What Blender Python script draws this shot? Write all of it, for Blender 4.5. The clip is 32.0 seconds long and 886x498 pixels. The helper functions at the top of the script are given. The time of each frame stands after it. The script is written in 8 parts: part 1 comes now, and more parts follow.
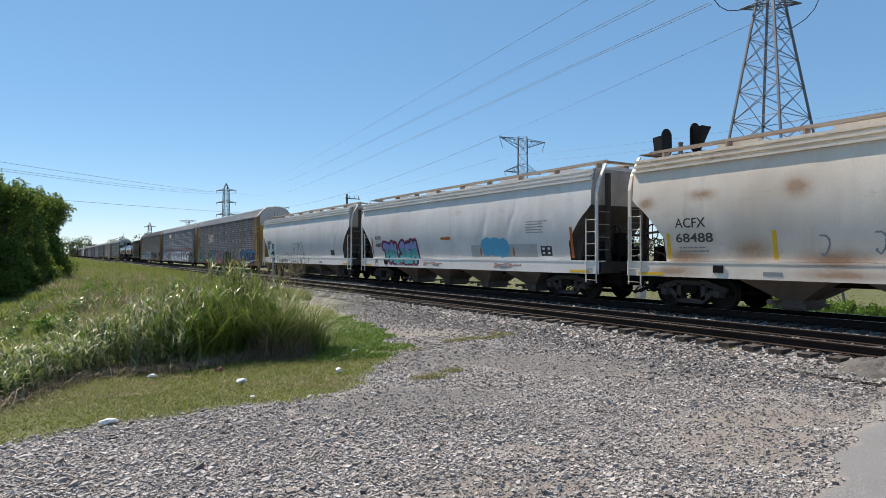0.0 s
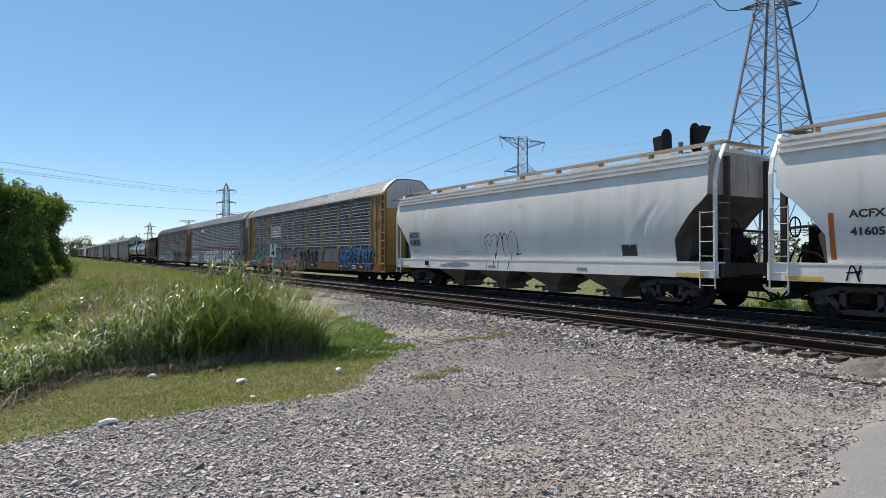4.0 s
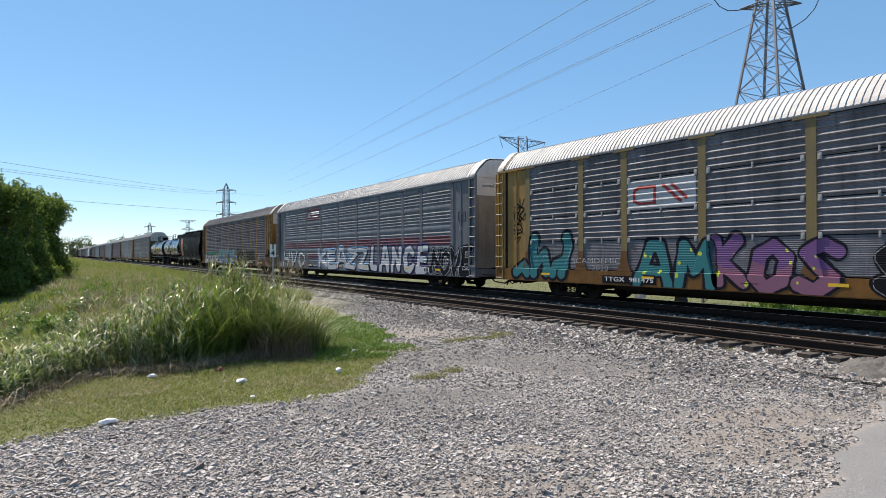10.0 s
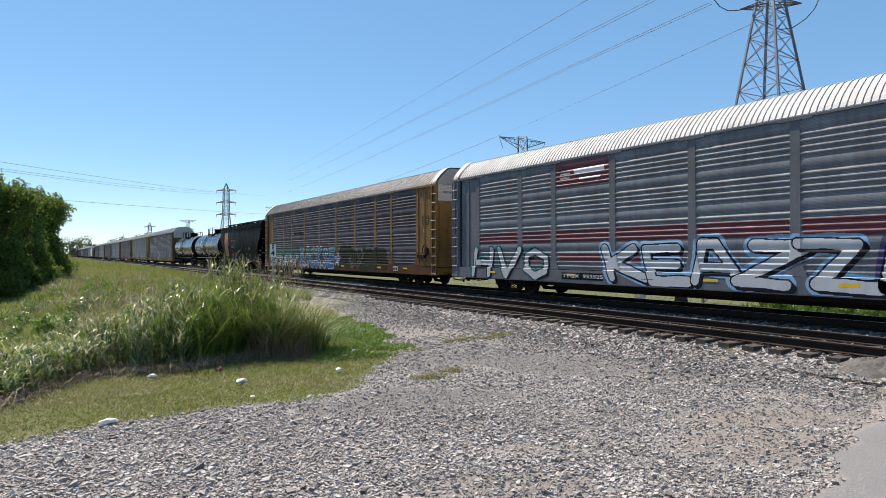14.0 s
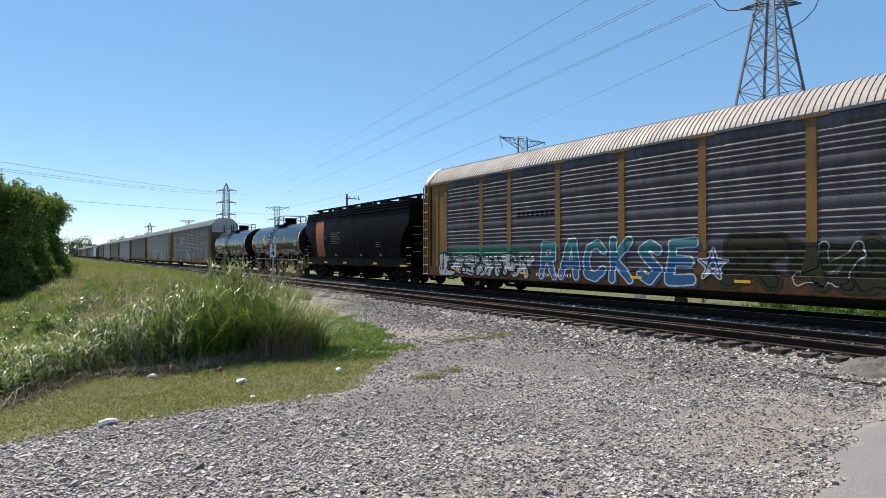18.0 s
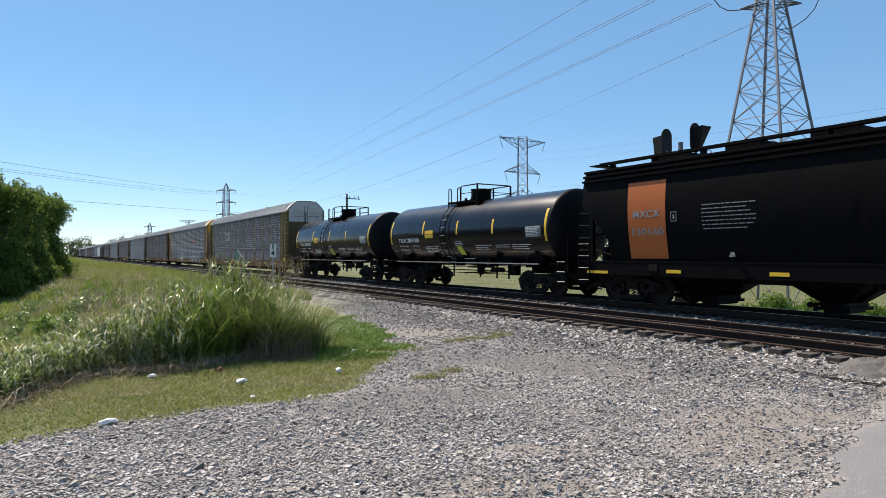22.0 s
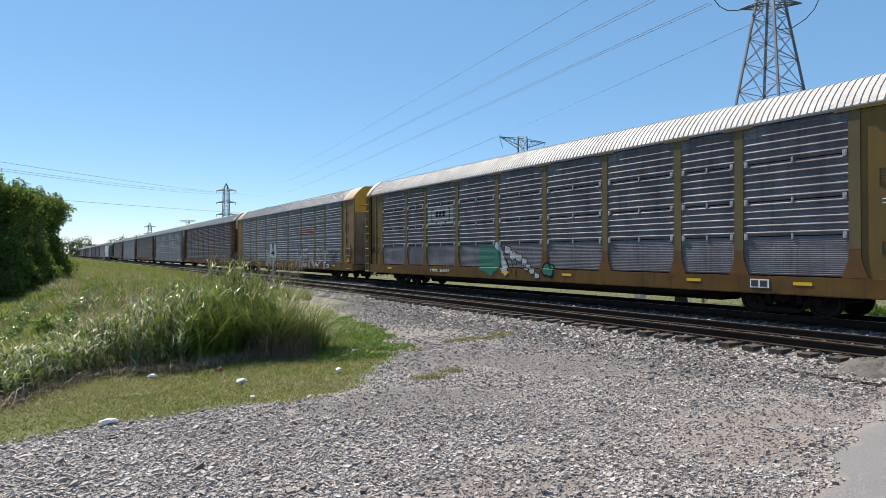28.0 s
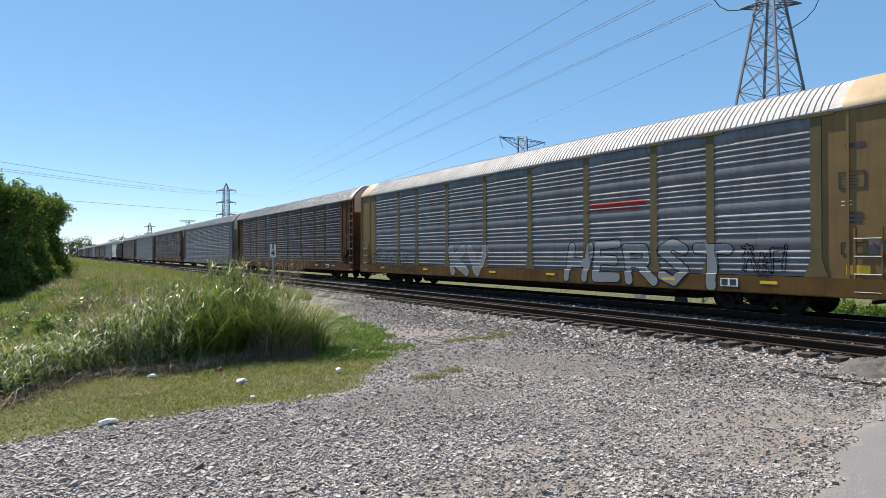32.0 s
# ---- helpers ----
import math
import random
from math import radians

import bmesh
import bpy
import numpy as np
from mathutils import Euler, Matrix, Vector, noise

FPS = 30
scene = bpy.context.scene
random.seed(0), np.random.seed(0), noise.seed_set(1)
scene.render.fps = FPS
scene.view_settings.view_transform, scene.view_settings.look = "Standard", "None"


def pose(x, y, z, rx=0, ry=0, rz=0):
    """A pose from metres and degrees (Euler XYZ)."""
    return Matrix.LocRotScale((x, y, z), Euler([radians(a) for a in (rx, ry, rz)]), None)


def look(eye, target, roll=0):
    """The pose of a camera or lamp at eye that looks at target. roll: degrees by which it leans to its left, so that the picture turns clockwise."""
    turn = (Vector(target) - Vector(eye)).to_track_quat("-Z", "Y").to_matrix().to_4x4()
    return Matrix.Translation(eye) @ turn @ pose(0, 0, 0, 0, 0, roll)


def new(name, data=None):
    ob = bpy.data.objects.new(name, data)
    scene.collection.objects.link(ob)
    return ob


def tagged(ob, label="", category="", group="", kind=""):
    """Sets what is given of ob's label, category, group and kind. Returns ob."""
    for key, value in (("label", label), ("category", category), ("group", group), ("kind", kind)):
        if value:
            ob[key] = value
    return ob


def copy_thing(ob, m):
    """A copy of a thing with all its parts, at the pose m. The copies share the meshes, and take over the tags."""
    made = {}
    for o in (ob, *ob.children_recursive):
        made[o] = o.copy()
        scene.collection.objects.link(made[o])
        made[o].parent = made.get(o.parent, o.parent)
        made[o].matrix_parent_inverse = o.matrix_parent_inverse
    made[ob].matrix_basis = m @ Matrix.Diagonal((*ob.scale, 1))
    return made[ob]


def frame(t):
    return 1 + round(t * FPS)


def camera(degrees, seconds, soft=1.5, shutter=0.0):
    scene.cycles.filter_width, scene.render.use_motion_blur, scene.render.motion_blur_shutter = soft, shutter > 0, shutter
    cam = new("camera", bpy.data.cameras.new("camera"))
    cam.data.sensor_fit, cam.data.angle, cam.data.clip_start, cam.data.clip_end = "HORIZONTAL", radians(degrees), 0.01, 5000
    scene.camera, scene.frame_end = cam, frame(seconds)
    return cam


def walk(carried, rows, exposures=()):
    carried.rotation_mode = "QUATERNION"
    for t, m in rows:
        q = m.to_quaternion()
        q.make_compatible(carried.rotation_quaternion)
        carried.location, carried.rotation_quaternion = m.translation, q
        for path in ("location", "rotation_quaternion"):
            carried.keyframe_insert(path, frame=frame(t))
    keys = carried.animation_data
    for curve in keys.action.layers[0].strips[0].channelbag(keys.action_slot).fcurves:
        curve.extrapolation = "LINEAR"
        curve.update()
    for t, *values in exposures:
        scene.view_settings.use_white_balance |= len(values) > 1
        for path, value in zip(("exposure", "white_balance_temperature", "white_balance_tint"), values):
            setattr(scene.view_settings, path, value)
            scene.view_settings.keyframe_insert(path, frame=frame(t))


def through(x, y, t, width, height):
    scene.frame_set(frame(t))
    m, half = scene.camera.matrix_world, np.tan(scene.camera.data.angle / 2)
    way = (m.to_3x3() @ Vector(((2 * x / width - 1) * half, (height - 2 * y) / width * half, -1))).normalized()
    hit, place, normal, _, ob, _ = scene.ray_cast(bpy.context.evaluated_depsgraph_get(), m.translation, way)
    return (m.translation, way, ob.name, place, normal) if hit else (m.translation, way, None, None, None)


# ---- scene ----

cam = camera(70.66, 32.0, soft=0.6)
EYE = 1.84
TURN, TILT = 32.03, 0.52
CAM = pose(0, 0, EYE, 90 + TILT, 0, -TURN)
walk(cam, [(0, CAM), (32, CAM)], [(t, e, 7050, 14) for t, e in ((0, 0.52), (6, 0.55), (8.5, 0.68), (12, 0.73), (17, 0.68), (21, 0.70), (25, 0.67), (28, 0.68), (32, 0.70))])

# ---- light ----
SUN_AZ, SUN_EL = -9.5, 52.0            # degrees from the track's far direction towards the train, and above the horizon
world = bpy.data.worlds.new("world")
scene.world = world
world.use_nodes = True
wn = world.node_tree
sky = wn.nodes.new("ShaderNodeTexSky")
sky.sky_type, sky.sun_disc = "NISHITA", False
sky.sun_elevation, sky.sun_rotation = radians(SUN_EL), radians(SUN_AZ)
sky.air_density, sky.dust_density, sky.ozone_density = 0.75, 0.0, 1.6
tone = wn.nodes.new("ShaderNodeHueSaturation")
tone.inputs["Hue"].default_value, tone.inputs["Saturation"].default_value = 0.491, 1.16
wn.links.new(sky.outputs[0], tone.inputs["Color"])
thin_haze = wn.nodes.new("ShaderNodeMix")           # a clear dry sky: little brightening towards the horizon
thin_haze.data_type = "RGBA"
thin_haze.inputs[0].default_value, thin_haze.inputs[7].default_value = 0.47, (1.28, 2.98, 5.45, 1)
wn.links.new(tone.outputs[0], thin_haze.inputs[6])
wn.links.new(thin_haze.outputs[2], wn.nodes["Background"].inputs[0])
wn.nodes["Background"].inputs[1].default_value = 0.102
sun = new("sun", bpy.data.lights.new("sun", "SUN"))
sun.data.energy, sun.data.angle, sun.data.color = 5.0, radians(0.53), (1.0, 0.925, 0.82)
sa, se = radians(SUN_AZ), radians(SUN_EL)
sun_dir = Vector((math.sin(sa) * math.cos(se), math.cos(sa) * math.cos(se), math.sin(se)))
sun.matrix_basis = look(sun_dir * 100, (0, 0, 0))

RAIL = 0.30                            # rail top over the gravel
NEAR_X, FAR_X = 12.4, 16.75            # centre lines of the two tracks


# ---- materials ----
class Nodes:
    """A short hand for a node tree."""
    def __init__(self, name):
        self.mat = bpy.data.materials.new(name)
        self.mat.use_nodes = True
        self.t = self.mat.node_tree
        self.b = self.t.nodes["Principled BSDF"]
        tc = self.t.nodes.new("ShaderNodeTexCoord")
        self.obj = tc.outputs["Object"]

    def link(self, a, b):
        self.t.links.new(a, b)

    def mapped(self, scale):
        m = self.t.nodes.new("ShaderNodeMapping")
        m.inputs["Scale"].default_value = scale
        self.link(self.obj, m.inputs["Vector"])
        return m.outputs[0]

    def noise(self, scale, detail=4, rough=0.6, vec=None):
        n = self.t.nodes.new("ShaderNodeTexNoise")
        n.inputs["Scale"].default_value, n.inputs["Detail"].default_value, n.inputs["Roughness"].default_value = scale, detail, rough
        self.link(vec or self.obj, n.inputs["Vector"])
        return n.outputs["Fac"]

    def ramp(self, fac, stops):
        r = self.t.nodes.new("ShaderNodeValToRGB")
        while len(r.color_ramp.elements) < len(stops):
            r.color_ramp.elements.new(0.5)
        for e, (p, c) in zip(r.color_ramp.elements, stops):
            e.position, e.color = p, (*c, 1) if not isinstance(c, (int, float)) else (c, c, c, 1)
        self.link(fac, r.inputs[0])
        return r.outputs[0]

    def mix(self, fac, a, b, mode="MIX"):
        m = self.t.nodes.new("ShaderNodeMix")
        m.data_type, m.blend_type = "RGBA", mode
        for v, i in ((fac, 0), (a, 6), (b, 7)):
            if isinstance(v, (int, float)):
                m.inputs[i].default_value = v if i == 0 else (v, v, v, 1)
            elif isinstance(v, tuple):
                m.inputs[i].default_value = (*v, 1)
            else:
                self.link(v, m.inputs[i])
        return m.outputs[2]

    def bump(self, height, strength=0.3, dist=0.02):
        n = self.t.nodes.new("ShaderNodeBump")
        n.inputs["Strength"].default_value, n.inputs["Distance"].default_value = strength, dist
        self.link(height, n.inputs["Height"])
        self.link(n.outputs[0], self.b.inputs["Normal"])

    def random(self, island=False):
        if island:
            return self.t.nodes.new("ShaderNodeNewGeometry").outputs["Random Per Island"]
        return self.t.nodes.new("ShaderNodeObjectInfo").outputs["Random"]

    def set(self, color=None, rough=None, metal=None):
        for key, v in (("Base Color", color), ("Roughness", rough), ("Metallic", metal)):
            if v is None:
                continue
            if isinstance(v, (int, float)):
                self.b.inputs[key].default_value = v
            elif isinstance(v, tuple):
                self.b.inputs[key].default_value = (*v, 1)
            else:
                self.link(v, self.b.inputs[key])
        return self.mat


def paint(name, color, rough=0.5, dirt=(0.10, 0.08, 0.06), amount=0.5, metal=0.0, streak=True, scale=1.0, shine=0.5, holes=0.0):
    """Weathered paint: large stains, vertical streaks of dirt and a fine grain."""
    n = Nodes(name)
    big = n.noise(0.9 * scale, 5, 0.65)
    fine = n.noise(22 * scale, 3, 0.6)
    col = n.mix(n.ramp(big, [(0.35, 0.0), (0.75, amount)]), color, dirt)
    if streak:
        run = n.noise(1.0, 4, 0.6, n.mapped((5, 5, 0.35)))
        col = n.mix(n.ramp(run, [(0.52, 0.0), (0.78, amount)]), col, dirt)
    col = n.mix(n.ramp(fine, [(0.3, 0.0), (0.9, 0.25)]), col, tuple(c * 0.6 for c in color))
    if holes:                                        # rows of punched holes, darker where they show through
        dots = n.t.nodes.new("ShaderNodeTexVoronoi")
        dots.inputs["Scale"].default_value, dots.inputs["Randomness"].default_value = 1.0, 0.0
        n.link(n.mapped((0.0, 70.0, 31.0)), dots.inputs["Vector"])
        col = n.mix(n.mix(1.0, n.ramp(dots.outputs["Distance"], [(0.28, holes), (0.36, 0.0)]), n.ramp(big, [(0.3, 1.0), (0.7, 0.4)]), "MULTIPLY"), col, tuple(c * 0.2 for c in color))
    n.bump(fine, 0.08, 0.004)
    n.b.inputs["Specular IOR Level"].default_value = shine
    return n.set(col, n.ramp(big, [(0.2, rough - 0.1), (0.8, min(1, rough + 0.2))]), metal)


M_RAIL = paint("rusty_rail", (0.030, 0.019, 0.014), 0.8, (0.018, 0.012, 0.010), 0.6, 0.0, shine=0.2)
M_RAILTOP = Nodes("polished_rail_head").set((0.42, 0.41, 0.40), 0.38, 1.0)
M_TIE = paint("creosoted_tie", (0.040, 0.032, 0.027), 0.9, (0.09, 0.074, 0.062), 0.6, streak=False, scale=3)
M_ROOFW = paint("white_roof", (0.53, 0.52, 0.51), 0.6, (0.33, 0.315, 0.30), 0.6, shine=0.3)
M_ROOFT = paint("tan_roof", (0.35, 0.325, 0.305), 0.6, (0.21, 0.185, 0.17), 0.6, shine=0.3)
M_GALV = paint("galvanised_panel", (0.192, 0.194, 0.215), 0.60, (0.045, 0.041, 0.042), 0.75, 0.25, shine=0.2, holes=0.7)
M_GALVL = paint("blue_grey_panel", (0.208, 0.228, 0.252), 0.6, (0.075, 0.075, 0.08), 0.6, 0.2, shine=0.25, holes=0.6)
M_SOOT = paint("sooty_panel", (0.125, 0.120, 0.132), 0.6, (0.032, 0.025, 0.026), 0.7, 0.25, shine=0.2, holes=0.7)
M_YELLOW = paint("yellow_paint", (0.32, 0.185, 0.045), 0.55, (0.11, 0.062, 0.033), 0.7, shine=0.3)
M_YELLOWR = paint("rusty_yellow_paint", (0.27, 0.145, 0.042), 0.6, (0.10, 0.05, 0.025), 0.75, shine=0.2)
M_GREYP = paint("grey_paint", (0.15, 0.16, 0.18), 0.6, (0.06, 0.058, 0.055), 0.5, shine=0.2)
M_DOORW = paint("white_door_top", (0.50, 0.49, 0.465), 0.6, (0.22, 0.19, 0.16), 0.45)


def stained(name, color, grime, rust, rust_from, dull=0.5, spots=()):
    """White car paint under soft grime, with ragged rust stains and a few thin runs; spots are stains at (y, z, half-width, half-height)."""
    n = Nodes(name)
    big, mid, fine = n.noise(0.35, 5, 0.6), n.noise(1.1, 6, 0.7, n.mapped((1, 0.8, 1.5))), n.noise(24, 3, 0.6)
    run = n.noise(1.0, 5, 0.65, n.mapped((3, 2.2, 0.18)))
    col = n.mix(n.ramp(big, [(0.35, 0.0), (0.72, dull)]), color, grime)
    col = n.mix(n.ramp(run, [(0.55, 0.0), (0.8, 0.45)]), col, grime)
    col = n.mix(n.ramp(mid, [(rust_from, 0.0), (rust_from + 0.07, 0.3), (rust_from + 0.2, 0.8)]), col, rust)
    total = None
    for y, z, a, b in spots:
        m = n.t.nodes.new("ShaderNodeMapping")
        m.inputs["Scale"].default_value = (0, 1 / a, 1 / b)
        m.inputs["Location"].default_value = (0, -y / a, -z / b)
        n.link(n.obj, m.inputs["Vector"])
        g = n.t.nodes.new("ShaderNodeTexGradient")
        g.gradient_type = "QUADRATIC_SPHERE"
        n.link(m.outputs[0], g.inputs["Vector"])
        if total is None:
            total = g.outputs["Fac"]
        else:
            add = n.t.nodes.new("ShaderNodeMath")
            n.link(total, add.inputs[0])
            n.link(g.outputs["Fac"], add.inputs[1])
            total = add.outputs[0]
    if total is not None:
        rag = n.t.nodes.new("ShaderNodeMath")
        rag.operation = "MULTIPLY"
        n.link(total, rag.inputs[0])
        n.link(n.noise(2.6, 6, 0.75, n.mapped((1, 1, 1.4))), rag.inputs[1])
        col = n.mix(n.ramp(rag.outputs[0], [(0.03, 0.0), (0.35, 0.85)]), col, rust)
    col = n.mix(n.ramp(fine, [(0.35, 0.22), (0.65, 0.0)]), col, tuple(c * 0.6 for c in color))
    n.bump(n.noise(1.0, 2, 0.5, n.mapped((1, 1.7, 0.22))), 0.30, 0.06)
    return n.set(col, n.ramp(mid, [(0.2, 0.42), (0.8, 0.75)]))


M_HOPW = stained("white_hopper", (0.71, 0.71, 0.70), (0.42, 0.385, 0.35), (0.33, 0.24, 0.165), 0.60)
M_HOPR = stained("rust_stained_hopper", (0.80, 0.73, 0.63), (0.50, 0.40, 0.31), (0.36, 0.19, 0.09), 0.60, 0.7,
                 ((8.5, 3.05, 0.6, 0.4), (6.6, 3.2, 0.9, 0.3), (4.0, 3.2, 0.7, 0.6), (7.2, 1.5, 1.3, 0.5), (5.2, 1.7, 1.1, 0.6), (3.2, 1.4, 1.6, 0.5), (-0.2, 1.4, 2.0, 0.5), (-3.7, 1.6, 1.6, 0.8), (-7.0, 1.7, 1.8, 1.0), (1.0, 3.1, 0.8, 0.9), (-2.6, 3.2, 1.2, 0.8), (7.6, 1.05, 1.6, 0.3), (3.0, 1.05, 1.8, 0.2), (-2, 1.05, 2.2, 0.25)))
M_HOPSILL = stained("scuffed_white_sill", (0.80, 0.78, 0.74), (0.52, 0.46, 0.40), (0.36, 0.22, 0.13), 0.60)
# dark brown for the end sills, posts, braces and platforms
M_HOPEND = paint("dark_brown_hopper_end", (0.085, 0.072, 0.062), 0.8, (0.035, 0.029, 0.025), 0.8, shine=0.1)
# body white lowered for the ends' shade, with dirt stains over it
M_ENDTOP = paint("dirty_shade_toned_end_sheet", (0.48, 0.44, 0.39), 0.7, (0.17, 0.145, 0.12), 0.8)
# slope sheet colour darkened to hold the shade under the car ends
M_SLOPE = paint("shade_dark_slope_sheet", (0.085, 0.075, 0.066), 0.8, (0.04, 0.034, 0.03), 0.7)
M_DUSTY = paint("dusty_truck_casting", (0.07, 0.065, 0.061), 0.85, (0.028, 0.024, 0.021), 0.7, shine=0.2)
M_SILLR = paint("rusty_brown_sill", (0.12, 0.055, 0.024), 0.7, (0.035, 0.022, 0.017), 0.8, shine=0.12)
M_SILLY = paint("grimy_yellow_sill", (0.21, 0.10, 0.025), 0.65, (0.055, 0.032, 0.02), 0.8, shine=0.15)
M_BLACK = paint("black_paint", (0.0032, 0.003, 0.0036), 0.5, (0.006, 0.0052, 0.0048), 0.5, shine=0.05)
n = Nodes("tank_black")
_a = n.noise(0.8, 4, 0.6)
_b = n.noise(1.0, 4, 0.6, n.mapped((3, 3, 0.4)))
_c = n.mix(n.ramp(_b, [(0.5, 0.0), (0.8, 0.6)]), (0.0022, 0.0028, 0.0055), (0.004, 0.0043, 0.006))
n.b.inputs["Coat Weight"].default_value, n.b.inputs["Coat Roughness"].default_value = 0.28, 0.09
n.b.inputs["Specular IOR Level"].default_value = 0.22
M_TANK = n.set(_c, n.ramp(_a, [(0.3, 0.24), (0.8, 0.29)]))
M_HEAD = paint("grimy_tank_head", (0.0042, 0.0042, 0.0052), 0.55, (0.010, 0.0085, 0.0075), 0.6, shine=0.14)
M_STEEL = paint("dark_truck_steel", (0.011, 0.0095, 0.009), 0.85, (0.024, 0.019, 0.016), 0.5, shine=0.12)
M_WHEEL = paint("wheel_steel", (0.014, 0.012, 0.0115), 0.7, (0.03, 0.022, 0.018), 0.5, shine=0.2)
M_LATTICE = paint("weathered_lattice_steel", (0.17, 0.18, 0.20), 0.55, (0.085, 0.088, 0.095), 0.5, 0.5)
M_WIRE = Nodes("conductor").set((0.06, 0.06, 0.063), 0.7, 0.0)


# ---- mesh helpers ----
class Mesh:
    """Collects boxes, prisms and tubes for one mesh."""
    def __init__(self):
        self.v, self.f = [], []

    def add(self, verts, faces):
        n = len(self.v)
        self.v += [tuple(p) for p in verts]
        self.f += [tuple(i + n for i in q) for q in faces]
        return self

    def box(self, x0, x1, y0, y1, z0, z1):
        return self.add([(x, y, z) for x in (x0, x1) for y in (y0, y1) for z in (z0, z1)],
                        [(0, 1, 3, 2), (4, 6, 7, 5), (0, 4, 5, 1), (2, 3, 7, 6), (0, 2, 6, 4), (1, 5, 7, 3)])

    def prism(self, pts, axis, a, b):
        """A closed outline of (p, q) pairs drawn out along an axis from a to b."""
        def at(p, q, c):
            return {"x": (c, p, q), "y": (p, c, q), "z": (p, q, c)}[axis]
        n = len(pts)
        faces = [(i, (i + 1) % n, n + (i + 1) % n, n + i) for i in range(n)] + [tuple(range(n))[::-1], tuple(range(n, 2 * n))]
        return self.add([at(p, q, a) for p, q in pts] + [at(p, q, b) for p, q in pts], faces)

    def tube(self, p, q, r, n=8, r2=None):
        p, q = Vector(p), Vector(q)
        d = (q - p).normalized()
        s = d.cross(Vector((0, 0, 1)) if abs(d.z) < 0.9 else Vector((1, 0, 0))).normalized()
        t = d.cross(s)
        r2 = r if r2 is None else r2
        ring = [(math.cos(2 * math.pi * i / n), math.sin(2 * math.pi * i / n)) for i in range(n)]
        return self.add([p + (s * c + t * e) * r for c, e in ring] + [q + (s * c + t * e) * r2 for c, e in ring],
                        [(i, (i + 1) % n, n + (i + 1) % n, n + i) for i in range(n)] + [tuple(range(n))[::-1], tuple(range(n, 2 * n))])

    def path(self, pts, r, n=6):
        """One bent tube through all the points."""
        pts = [Vector(p) for p in pts]
        base = len(self.v)
        side = None
        for k, p in enumerate(pts):
            d = (pts[min(k + 1, len(pts) - 1)] - pts[max(k - 1, 0)]).normalized()
            if side is None:
                side = d.cross(Vector((0, 0, 1)) if abs(d.z) < 0.9 else Vector((1, 0, 0)))
            side = (side - d * side.dot(d)).normalized()
            up = d.cross(side)
            self.v += [tuple(p + (side * math.cos(2 * math.pi * i / n) + up * math.sin(2 * math.pi * i / n)) * r) for i in range(n)]
        for k in range(len(pts) - 1):
            a, b = base + k * n, base + (k + 1) * n
            self.f += [(a + i, a + (i + 1) % n, b + (i + 1) % n, b + i) for i in range(n)]
        self.f += [tuple(base + i for i in range(n))[::-1], tuple(base + (len(pts) - 1) * n + i for i in range(n))]
        return self

    def sheet(self, rows):
        """A skin over equal rows of points."""
        m = len(rows[0])
        return self.add([p for r in rows for p in r],
                        [(i * m + j, i * m + j + 1, (i + 1) * m + j + 1, (i + 1) * m + j) for i in range(len(rows) - 1) for j in range(m - 1)])

    def data(self, name, mat, smooth=False):
        me = bpy.data.meshes.new(name)
        me.from_pydata(self.v, [], self.f)
        bm = bmesh.new()
        bm.from_mesh(me)
        bmesh.ops.recalc_face_normals(bm, faces=bm.faces)
        bm.to_mesh(me)
        bm.free()
        me.materials.append(mat)
        if smooth:
            me.shade_smooth()
            me.set_sharp_from_angle(angle=radians(40))
        return me


def part(name, mesh, mat, parent=None, label="", smooth=False, at=None):
    data = mesh.data(name, mat, smooth) if isinstance(mesh, Mesh) else mesh
    ob = new(name, data)
    if parent:
        ob.parent = parent
    if at is not None:
        ob.matrix_basis = at if isinstance(at, Matrix) else Matrix.Translation(at)
    if label:
        ob["label"] = label
    return ob


def thing(name, label, category, group="", at=None, kind=""):
    ob = new(name)
    ob.empty_display_size = 0.2
    if at is not None:
        ob.matrix_basis = at if isinstance(at, Matrix) else Matrix.Translation(at)
    return tagged(ob, label, category, group, kind)


# ---- the lie of the land ----
def step(a, b, v):
    t = np.clip((v - a) / (b - a), 0, 1)
    return t * t * (3 - 2 * t)


def wave(x, y, k, seed=0.0):
    """A cheap smooth unevenness between -1 and 1."""
    return (np.sin(x * k + 1.3 * np.sin(y * k * 0.7 + seed)) + np.sin(y * k * 1.13 + 1.7 * np.sin(x * k * 0.6 + 2 * seed) + 1) + np.sin((x + y) * k * 0.63 + seed)) / 3


def road_edge(x):
    """The broken edge of the asphalt: its y for each x."""
    return 1.18 + 0.28 * x + 0.05 * np.sin(x * 2.1) + 0.06 * np.sin(x * 5.3 + 1) + 0.03 * np.sin(x * 13.7) - 0.3 * step(9, 16, x)


def bank(x, y):
    """How far inside the grassy bank beside the gravel a point lies; below zero it is gravel."""
    front = 7.45 + 0.06 * x + 0.28 * wave(x, y, 1.4) + 0.12 * wave(x, y, 5.1, 3)
    side = np.interp(y, [7, 7.8, 9.6, 11.4, 15, 25, 57, 150, 600], [3.0, 3.6, 4.9, 5.9, 6.9, 8.7, 10.2, 10.7, 10.9]) + 0.3 * wave(x, y, 1.1, 2) + 0.18 * wave(x, y, 3.7, 5)
    return np.minimum(y - front, side - x)


